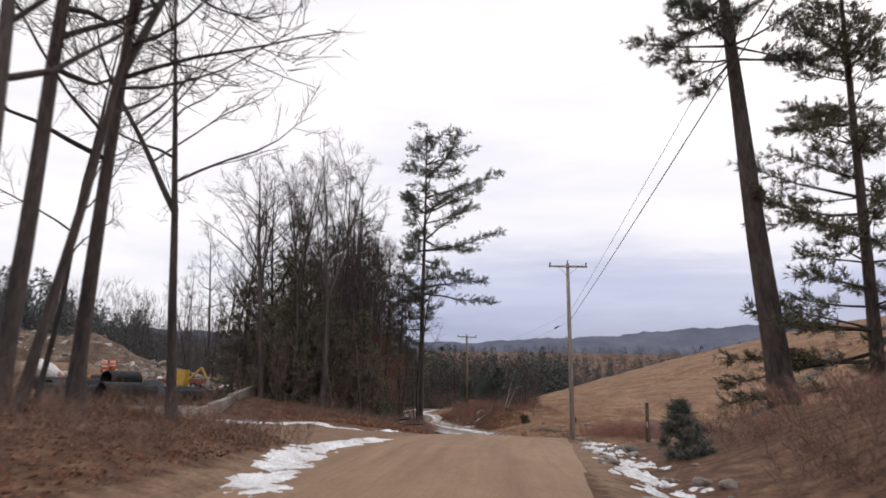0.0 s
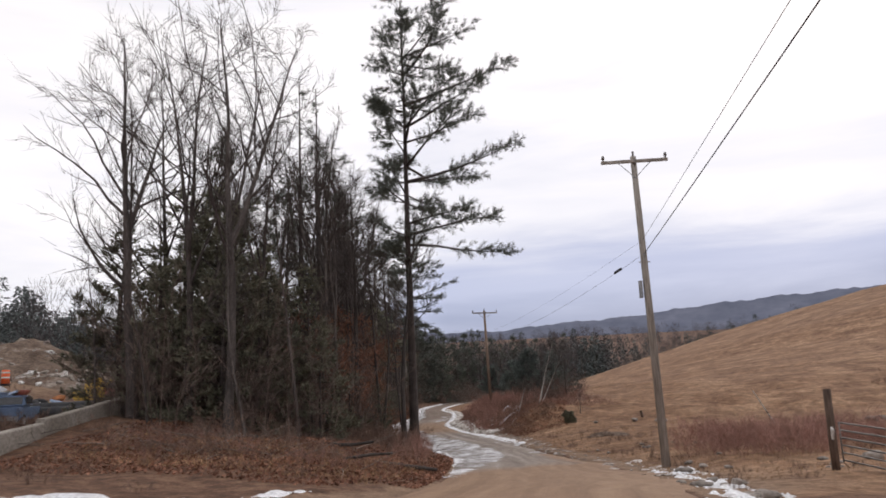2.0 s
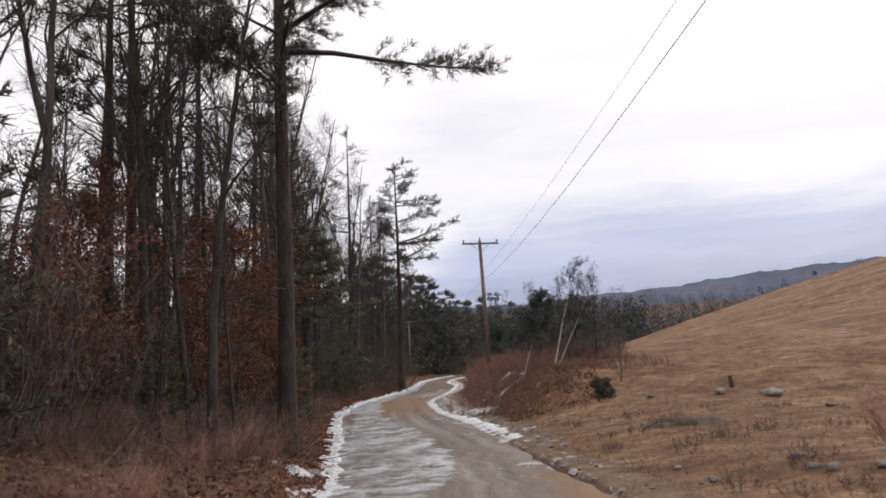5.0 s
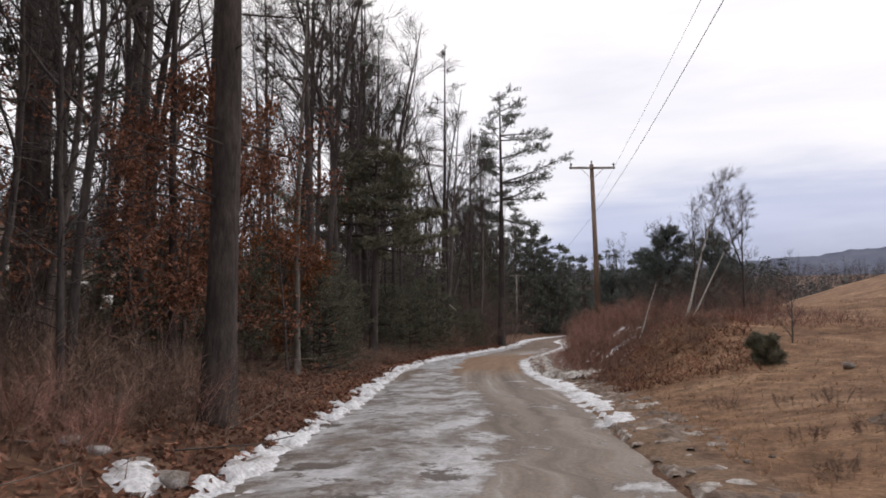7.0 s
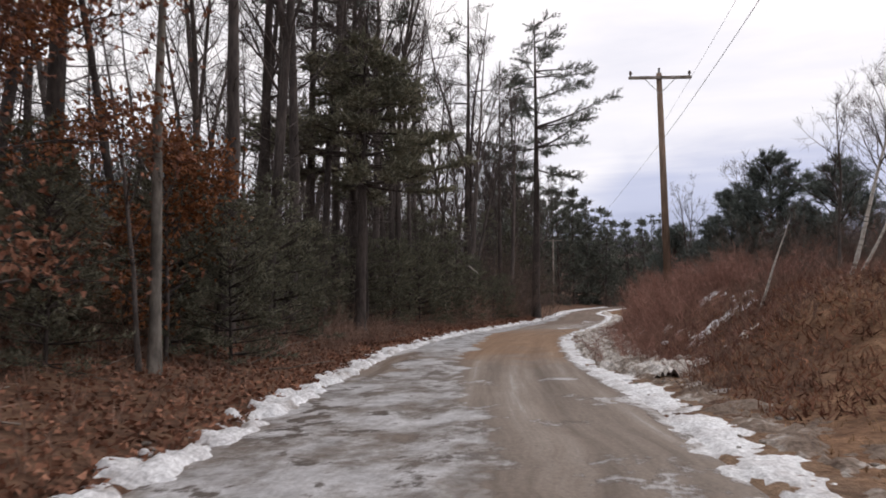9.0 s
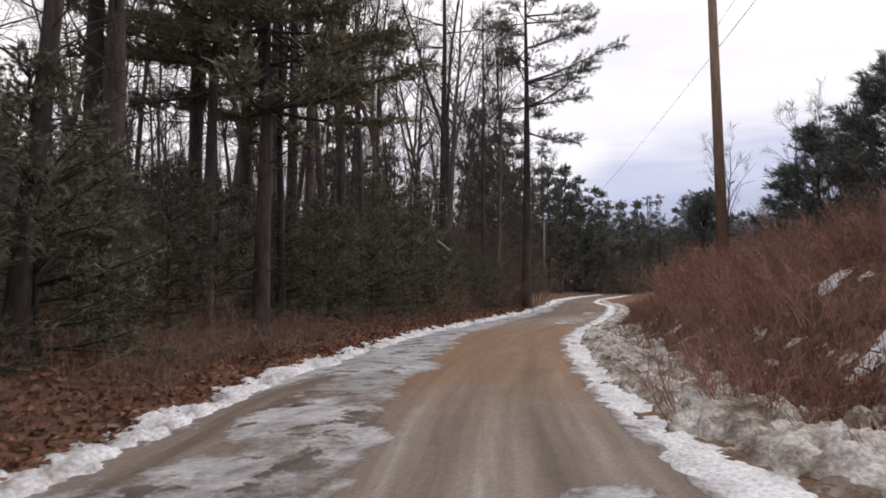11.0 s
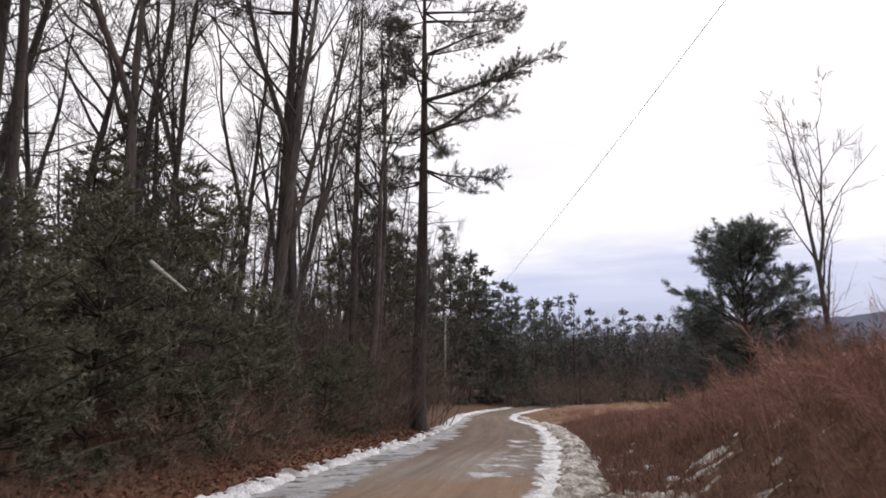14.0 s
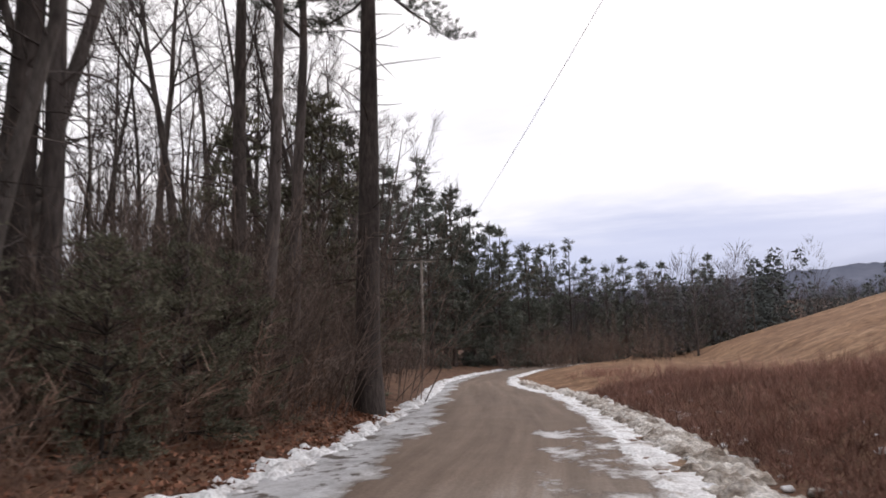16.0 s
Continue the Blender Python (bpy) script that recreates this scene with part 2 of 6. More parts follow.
def ground_material():
    """Leaf litter, dry meadow and bare dirt, blended by where they lie."""
    m, n, l, b = shader("ground_cover", 0.95, 0.15)
    big, mid, fine = tex(n, l, 0.22, 5), tex(n, l, 2.2, 5, 0.65), tex(n, l, 14, 4, 0.65)
    litter = ramp(n, ((0.28, (0.06, 0.036, 0.026)), (0.5, (0.15, 0.083, 0.055)), (0.74, (0.27, 0.165, 0.105))))
    l.new(mid.outputs["Fac"], litter.inputs["Fac"])
    meadow = ramp(n, ((0.36, (0.158, 0.088, 0.056)), (0.49, (0.252, 0.146, 0.088)), (0.62, (0.380, 0.242, 0.153))))
    streak = tex(n, l, 0.5, 9, 0.74, (0.6, 1.0, 1.0))
    l.new(streak.outputs["Fac"], meadow.inputs["Fac"])
    tuft = ramp(n, ((0.36, (0.62, 0.60, 0.58)), (0.62, (1.18, 1.16, 1.14))))
    l.new(mid.outputs["Fac"], tuft.inputs["Fac"])
    straw = mixed(n, l, 1.0, meadow.outputs["Color"], tuft.outputs["Color"], "MULTIPLY")
    dirt = ramp(n, ((0.3, (0.17, 0.108, 0.072)), (0.7, (0.32, 0.215, 0.145))))
    l.new(mid.outputs["Fac"], dirt.inputs["Fac"])
    f = n.new("ShaderNodeAttribute")
    f.attribute_name = "meadow"
    d = n.new("ShaderNodeAttribute")
    d.attribute_name = "dirt"
    edge = n.new("ShaderNodeMath")
    edge.operation = "MULTIPLY_ADD"
    l.new(big.outputs["Fac"], edge.inputs[0])
    edge.inputs[1].default_value = 0.5
    l.new(f.outputs["Fac"], edge.inputs[2])
    sharp = ramp(n, ((0.6, (0, 0, 0)), (0.9, (1, 1, 1))))
    l.new(edge.outputs["Value"], sharp.inputs["Fac"])
    col = mixed(n, l, sharp.outputs["Color"], litter.outputs["Color"], straw)
    dm = n.new("ShaderNodeMath")
    dm.operation = "MULTIPLY_ADD"
    l.new(mid.outputs["Fac"], dm.inputs[0])
    dm.inputs[1].default_value = 0.6
    l.new(d.outputs["Fac"], dm.inputs[2])
    ds = ramp(n, ((0.62, (0, 0, 0)), (0.9, (1, 1, 1))))
    l.new(dm.outputs["Value"], ds.inputs["Fac"])
    col = mixed(n, l, ds.outputs["Color"], col, dirt.outputs["Color"])
    g = ramp(n, ((0.3, (0.6, 0.6, 0.6)), (0.72, (1.3, 1.3, 1.3))))
    l.new(fine.outputs["Fac"], g.inputs["Fac"])
    l.new(mixed(n, l, 1.0, col, g.outputs["Color"], "MULTIPLY"), b.inputs["Base Color"])
    bumped(n, l, b, fine.outputs["Fac"], 0.7, 0.06)
    return m


def road_material():
    """Graded dirt; ice and packed snow where the attribute ice is high, wet grey mud where wet is high."""
    m, n, l, b = shader("dirt_road", 0.85, 0.3)
    along, fine, mid = tex(n, l, 1.3, 5, 0.65, (1.6, 0.22, 1)), tex(n, l, 22, 4, 0.7), tex(n, l, 0.9, 6, 0.62, (1, 0.6, 1))
    patch = tex(n, l, 0.9, 9, 0.72, (1.0, 0.7, 1))
    a_lat, pos = n.new("ShaderNodeAttribute"), n.new("ShaderNodeTexCoord")
    a_lat.attribute_name = "lateral"
    sep, com = n.new("ShaderNodeSeparateXYZ"), n.new("ShaderNodeCombineXYZ")
    l.new(pos.outputs["Object"], sep.inputs["Vector"])
    l.new(a_lat.outputs["Fac"], com.inputs["X"])
    l.new(sep.outputs["Y"], com.inputs["Y"])
    lane = n.new("ShaderNodeMapping")
    lane.inputs["Scale"].default_value = (1.5, 0.07, 1)
    l.new(com.outputs["Vector"], lane.inputs["Vector"])
    l.new(lane.outputs["Vector"], along.inputs["Vector"])
    clod = tex(n, l, 1.7, 8, 0.70, (1.0, 0.8, 1))
    dry = ramp(n, ((0.3, (0.205, 0.122, 0.072)), (0.52, (0.275, 0.170, 0.103)), (0.75, (0.345, 0.226, 0.142))))
    wet = ramp(n, ((0.34, (0.165, 0.130, 0.106)), (0.52, (0.255, 0.208, 0.174)), (0.62, (0.31, 0.262, 0.225)), (0.72, (0.42, 0.385, 0.36))))
    l.new(along.outputs["Fac"], dry.inputs["Fac"])
    l.new(along.outputs["Fac"], wet.inputs["Fac"])
    a_ice, a_wet = n.new("ShaderNodeAttribute"), n.new("ShaderNodeAttribute")
    a_ice.attribute_name, a_wet.attribute_name = "ice", "wet"
    wsum = n.new("ShaderNodeMath")
    wsum.operation = "MULTIPLY_ADD"
    l.new(mid.outputs["Fac"], wsum.inputs[0])
    wsum.inputs[1].default_value = 0.8
    l.new(a_wet.outputs["Fac"], wsum.inputs[2])
    wr = ramp(n, ((0.6, (0, 0, 0)), (1.0, (1, 1, 1))))
    l.new(wsum.outputs["Value"], wr.inputs["Fac"])
    col = mixed(n, l, wr.outputs["Color"], dry.outputs["Color"], wet.outputs["Color"])
    mud = ramp(n, ((0.3, (0.125, 0.086, 0.064)), (0.7, (0.235, 0.172, 0.132))))
    l.new(along.outputs["Fac"], mud.inputs["Fac"])
    soaked = ramp(n, ((0.8, (0, 0, 0)), (0.97, (1, 1, 1))))
    l.new(a_wet.outputs["Fac"], soaked.inputs["Fac"])
    col = mixed(n, l, soaked.outputs["Color"], col, mud.outputs["Color"])
    ice = ramp(n, ((0.36, (0.17, 0.15, 0.135)), (0.48, (0.36, 0.34, 0.33)), (0.60, (0.68, 0.675, 0.69))))
    l.new(patch.outputs["Fac"], ice.inputs["Fac"])
    isum = n.new("ShaderNodeMath")
    isum.operation = "MULTIPLY_ADD"
    l.new(patch.outputs["Fac"], isum.inputs[0])
    isum.inputs[1].default_value = 1.5
    l.new(a_ice.outputs["Fac"], isum.inputs[2])
    ir = ramp(n, ((0.0, (0, 0, 0)), (0.06, (0.5, 0.5, 0.5)), (0.22, (1, 1, 1))))
    sub = n.new("ShaderNodeMath")
    sub.operation = "SUBTRACT"
    l.new(isum.outputs["Value"], sub.inputs[0])
    sub.inputs[1].default_value = 1.25
    l.new(sub.outputs["Value"], ir.inputs["Fac"])
    streak = ramp(n, ((0.40, (0.62, 0.60, 0.58)), (0.60, (1.12, 1.12, 1.12))))
    l.new(along.outputs["Fac"], streak.inputs["Fac"])
    frozen = mixed(n, l, 0.25, ice.outputs["Color"], streak.outputs["Color"], "MULTIPLY")
    packed = ramp(n, ((0.74, (0, 0, 0)), (0.9, (1, 1, 1))))
    l.new(a_ice.outputs["Fac"], packed.inputs["Fac"])
    white = ramp(n, ((0.3, (0.46, 0.47, 0.49)), (0.6, (0.76, 0.77, 0.80))))
    l.new(mid.outputs["Fac"], white.inputs["Fac"])
    frozen = mixed(n, l, packed.outputs["Color"], frozen, white.outputs["Color"])
    dark = ramp(n, ((0.525, (0, 0, 0)), (0.575, (1, 1, 1))))
    l.new(clod.outputs["Fac"], dark.inputs["Fac"])
    frozen = mixed(n, l, dark.outputs["Color"], frozen, (0.10, 0.08, 0.068))
    col = mixed(n, l, ir.outputs["Color"], col, frozen)
    g = ramp(n, ((0.3, (0.75, 0.75, 0.75)), (0.72, (1.2, 1.2, 1.2))))
    l.new(fine.outputs["Fac"], g.inputs["Fac"])
    worn = ramp(n, ((0.36, (0.74, 0.74, 0.74)), (0.64, (1.2, 1.2, 1.2))))
    l.new(clod.outputs["Fac"], worn.inputs["Fac"])
    thaw = ramp(n, ((0.0, (0.25, 0.25, 0.25)), (0.5, (1, 1, 1))))
    l.new(ir.outputs["Color"], thaw.inputs["Fac"])
    col = mixed(n, l, thaw.outputs["Color"], col, mixed(n, l, 1.0, col, worn.outputs["Color"], "MULTIPLY"))
    l.new(mixed(n, l, 1.0, col, g.outputs["Color"], "MULTIPLY"), b.inputs["Base Color"])
    rr = n.new("ShaderNodeMapRange")
    rr.inputs["To Min"].default_value, rr.inputs["To Max"].default_value = 0.85, 0.42
    l.new(ir.outputs["Color"], rr.inputs["Value"])
    l.new(rr.outputs["Result"], b.inputs["Roughness"])
    rise = n.new("ShaderNodeMath")
    rise.operation = "MULTIPLY"
    l.new(clod.outputs["Fac"], rise.inputs[0])
    l.new(thaw.outputs["Color"], rise.inputs[1])
    bumped(n, l, b, rise.outputs["Value"], 0.6, 0.08)
    return m


M_ground, M_road = ground_material(), road_material()


# ---------------------------------------------------------------- mesh helpers
def raw(name, verts, faces, material, parent=None, smooth=True):
    me = bpy.data.meshes.new(name)
    verts = np.asarray(verts, np.float32)
    if isinstance(faces, np.ndarray):
        k = faces.shape[1]
        me.vertices.add(len(verts))
        me.vertices.foreach_set("co", verts.ravel())
        me.loops.add(faces.size)
        me.loops.foreach_set("vertex_index", faces.ravel().astype(np.int32))
        me.polygons.add(len(faces))
        me.polygons.foreach_set("loop_start", np.arange(0, faces.size, k, dtype=np.int32))
        me.update(calc_edges=True)
    else:
        me.from_pydata([tuple(v) for v in verts.tolist()], [], faces)
    if smooth:
        me.polygons.foreach_set("use_smooth", np.ones(len(me.polygons), bool))
    me.materials.append(material)
    ob = new(name, me)
    ob.parent = parent
    return ob


def thing(name, label, category, at=(0, 0, 0), group="", kind=""):
    ob = new(name)
    ob.location = at
    return tagged(ob, label, category, group, kind)


def part(name, bm, material, parent=None, label="", smooth=False):
    me = bpy.data.meshes.new(name)
    bm.to_mesh(me)
    bm.free()
    me.materials.append(material)
    if smooth:
        me.polygons.foreach_set("use_smooth", np.ones(len(me.polygons), bool))
    ob = new(name, me)
    ob.parent = parent
    return tagged(ob, label)


def bm_box(size, at=(0, 0, 0), turn=(0, 0, 0), bevel=0.0, bm=None):
    bm = bm or bmesh.new()
    got = bmesh.ops.create_cube(bm, size=1, matrix=pose(*at, *turn) @ Matrix.Diagonal((*size, 1)))
    if bevel:
        edges = list({e for v in got["verts"] for e in v.link_edges})
        bmesh.ops.bevel(bm, geom=edges, offset=bevel, segments=2, affect="EDGES")
    return bm


def bm_rod(a, b, r1, r2=None, sides=10, bm=None):
    bm = bm or bmesh.new()
    a, b = Vector(a), Vector(b)
    d = b - a
    m = Matrix.Translation((a + b) / 2) @ d.to_track_quat("Z", "Y").to_matrix().to_4x4()
    bmesh.ops.create_cone(bm, cap_ends=True, segments=sides, radius1=r1, radius2=r1 if r2 is None else r2, depth=d.length, matrix=m)
    return bm


def tubes(limbs, sides):
    """One mesh of tapered tubes from (points, radii) pairs."""
    vs, fs, base = [], [], 0
    ang = np.linspace(0, 2 * np.pi, sides, endpoint=False)
    ca, sa = np.cos(ang), np.sin(ang)
    for pts, rad in limbs:
        pts = np.asarray(pts, float)
        n = len(pts)
        d = np.gradient(pts, axis=0)
        d /= np.linalg.norm(d, axis=1, keepdims=True) + 1e-9
        ref = np.array([1.0, 0, 0]) if abs(d[0, 0]) < 0.8 else np.array([0, 1.0, 0])
        u = np.cross(d, ref)
        u /= np.linalg.norm(u, axis=1, keepdims=True) + 1e-9
        w = np.cross(d, u)
        r = np.asarray(rad, float)[:, None, None]
        ring = pts[:, None, :] + r * (ca[None, :, None] * u[:, None, :] + sa[None, :, None] * w[:, None, :])
        vs.append(ring.reshape(-1, 3))
        i = np.arange(n - 1)[:, None] * sides
        j = np.arange(sides)[None, :]
        k = (j + 1) % sides
        fs.append((base + np.stack([i + j, i + k, i + sides + k, i + sides + j], -1)).reshape(-1, 4))
        base += n * sides
    return np.concatenate(vs), np.concatenate(fs)


def joined(*pieces):
    vs, fs, base = [], [], 0
    for v, f in pieces:
        vs.append(v)
        fs.append(f + base)
        base += len(v)
    return np.concatenate(vs), np.concatenate(fs)


def limb(rng, p, d, length, r0, r1, n, wobble=0.15, rise=0.0):
    """A crooked tapered limb that starts at p along d; rise bends it up (or down) on the way."""
    p, d = np.array(p, float), np.array(d, float)
    d /= np.linalg.norm(d)
    pts = [p.copy()]
    for _ in range(n):
        d = d + rng.normal(0, wobble, 3) + np.array([0, 0, rise])
        d /= np.linalg.norm(d)
        p = p + d * length / n
        pts.append(p.copy())
    t = np.linspace(0, 1, n + 1)
    return np.array(pts), r0 + (r1 - r0) * t


def aside(rng, d, degrees):
    """A way that leaves d by that angle, at a random turn round it."""
    d = d / np.linalg.norm(d)
    ref = rng.normal(0, 1, 3)
    u = np.cross(d, ref)
    u /= np.linalg.norm(u) + 1e-9
    a = math.radians(degrees)
    return d * math.cos(a) + u * math.sin(a)


def along(pts, t):
    k = t * (len(pts) - 1)
    i = min(int(k), len(pts) - 2)
    return pts[i] + (pts[i + 1] - pts[i]) * (k - i), pts[i + 1] - pts[i]


def blades(rng, at, way, count, length, width, spread):
    """Tufts of thin triangles at the places at, each about its own way."""
    at, way = np.repeat(at, count, 0), np.repeat(way, count, 0)
    d = way + rng.normal(0, spread, at.shape)
    d /= np.linalg.norm(d, axis=1, keepdims=True) + 1e-9
    side = np.cross(d, rng.normal(0, 1, at.shape))
    side /= np.linalg.norm(side, axis=1, keepdims=True) + 1e-9
    ln = length * rng.uniform(0.6, 1.2, (len(at), 1))
    a = at + rng.normal(0, length * 0.12, at.shape)
    v = np.stack([a - side * width / 2, a + side * width / 2, a + d * ln], 1).reshape(-1, 3)
    return v, np.arange(len(v)).reshape(-1, 3)

# ---------------------------------------------------------------- the lie of the land
LEFT_Y = (-60, 10, 18, 30, 40, 46, 55, 57, 60, 64, 66.5, 72, 78, 82, 90, 97, 103, 112, 121, 130, 141, 155, 175, 210)
LEFT_X = (-4.4, -4.2, -4.6, -4.6, -4.5, -5.0, -6.1, -6.9, -8.0, -9.3, -10.2, -12.2, -14.2, -15.2, -17.1, -18.2, -18.9, -19.5, -20.9, -22.5, -24.6, -25.5, -25.5, -22)
RIGHT_Y = (-60, 10, 18, 30, 43, 50, 55, 59, 65, 70, 74, 79, 83.5, 90, 96, 103, 110, 115, 125, 135, 147, 165, 210)
RIGHT_X = (0.6, 0.7, 0.9, 1.3, 1.4, 0.3, -1.1, -2.5, -4.1, -5.6, -7.1, -9.0, -10.3, -12.0, -12.9, -13.6, -14.3, -14.9, -16.6, -19.6, -21.4, -21.6, -17.5)
ROAD_Y = (-60, 0, 8, 15, 20, 24, 28, 32, 38, 45, 50, 57, 70, 80, 90, 98, 120, 140, 180, 240)
ROAD_Z = (-0.4, -0.06, 0.14, 0.14, 0.10, 0.0, -0.16, -0.33, -0.82, -1.40, -1.67, -1.90, -2.08, -2.17, -2.28, -2.42, -2.47, -2.50, -2.45, -2.4)


def eased(xs, ys):
    """A smooth line through the places given."""
    fine = np.linspace(xs[0], xs[-1], 1200)
    v = np.interp(fine, xs, ys)
    k = np.exp(-np.linspace(-2, 2, 31) ** 2)
    v = np.convolve(np.pad(v, 15, mode="edge"), k / k.sum(), mode="valid")
    return lambda y: np.interp(y, fine, v)


left_edge, right_edge, road_height = eased(LEFT_Y, LEFT_X), eased(RIGHT_Y, RIGHT_X), eased(ROAD_Y, ROAD_Z)


def smooth(a, b, v):
    t = np.clip((v - a) / (b - a), 0, 1)
    return t * t * (3 - 2 * t)


def wave(x, y, s, seed=0.0):
    """Cheap rolling unevenness."""
    return (np.sin(x * s + 1.3 * np.sin(y * s * 0.7 + seed)) + np.sin(y * s * 1.13 + 1.7 * np.sin(x * s * 0.6 + 2 * seed)) + 0.5 * np.sin((x + y) * s * 2.1 + seed)) / 2.5


def side_road(x, y):
    """1 on the side road that leaves to the left."""
    far = np.interp(x, (-60, -20, -16.6, -15.2, -14.4, -11.6, -9.1, -7.2, -5), (17, 20, 25.5, 29.6, 31.0, 30.9, 31.7, 33.3, 36.5))
    near = np.interp(x, (-60, -20, -12.2, -8.3, -6.8, -4.5), (8, 15, 22.5, 20.3, 18.3, 15.0))
    return smooth(-0.5, 0.7, far - y) * smooth(-0.7, 0.7, y - near) * smooth(-2, -5, x)


def height(x, y):
    x, y = np.asarray(x, float), np.asarray(y, float)
    zr = road_height(np.clip(y, -60, 240))
    dl, dr = left_edge(y) - x, x - right_edge(y)
    # left side: a low bank under the woods, then a gentle rise to the lot and the far wooded hill
    amp = np.interp(y, (0, 12, 22, 33, 38, 41, 46, 54, 62, 75, 110, 140), (0.9, 1.1, 0.5, 0.3, 0.65, 1.2, 1.7, 1.5, 0.9, 0.9, 1.0, 0.8))
    l = amp * (1 - np.exp(-np.clip(dl, 0, 99) / 4.5)) + 0.028 * np.clip(dl, 0, 400) + 0.0006 * np.clip(dl - 30, 0, 200) ** 2
    l = l + 0.10 * wave(x, y, 1.1) * smooth(0.5, 3, dl)
    l = l + 0.10 * np.clip(dl - 8, 0, 8) * smooth(40, 45, y) * smooth(62, 54, y) + 0.11 * np.clip(dl - 10, 0, 30) * smooth(50, 62, y)
    low = smooth(13.0, 15.0, dl) * smooth(33, 38, y) * smooth(68, 58, y) * smooth(42, 30, dl)
    l = l * (1 - low) + low * (0.3 + 0.05 * np.clip(dl - 25, 0, 20) - zr)
    flat = side_road(x, y)
    l = l * (1 - flat) + flat * (0.05 + 0.010 * np.clip(dl, 0, 60) - (zr + 0.22) * smooth(0, 9, dl))
    # right side: verge, bank and meadow hill
    near = np.interp(y, (-60, 0, 22, 27, 33, 40, 48, 60, 68, 72, 78, 84, 100, 108, 118, 130, 170), (1.3, 1.3, 1.2, 0.55, 0.3, 0.1, 0.45, 0.25, 0.3, 0.9, 1.6, 2.0, 1.9, 1.4, 0.7, 0.5, 0.4))
    start = np.interp(y, (0, 30, 50, 66, 76, 112, 120), (2.6, 2.6, 0.8, 0.8, 1.5, 1.5, 0.8))
    bank = near * smooth(0, 1, (dr - start) / 3.6)
    slope = np.interp(y, (45, 62, 72, 104, 131, 170, 195, 255), (0.0, 0.03, 0.05, 0.12, 0.24, 0.31, 0.28, 0.0))
    hill = slope * np.clip(x + 8, 0, None) * smooth(0, 6, x + 8)
    hill = 34 * np.tanh(hill / 34)
    r = np.maximum(bank, 0) + hill + 0.07 * wave(x, y, 0.9, 1.0) * smooth(0.8, 3, dr) + 0.25 * wave(x, y, 0.13, 2.0) * smooth(4, 25, dr) + 0.12 * wave(x, y, 0.45, 3.0) * smooth(3, 14, dr) + 0.06 * wave(x, y, 1.9, 5.0) * smooth(2, 6, dr)
    r = r - 0.30 * np.exp(-((dr - 1.6) / 0.9) ** 2) * np.interp(y, (28, 34, 44, 50), (1, 0.5, 0.2, 0))
    r = r - 0.80 * np.exp(-(((x - 8.6) / 3.2) ** 2 + ((y - 35.2) / 3.4) ** 2))
    # mound beside the road
    r = r + 0.55 * np.exp(-(((x + 2.6) / 2.6) ** 2 + ((y - 74.5) / 3.0) ** 2))
    l = l + 1.25 * np.exp(-(((x + 43) / 8) ** 2 + ((y - 70) / 6) ** 2))
    h = zr + np.where(dl > 0, l, 0) + np.where(dr > 0, r, 0)
    # valley woods far off
    far = smooth(190, 420, y)
    return h * (1 - far) + far * (-2 + 0.06 * (y - 190))


def h1(x, y):
    return float(height(x, y))


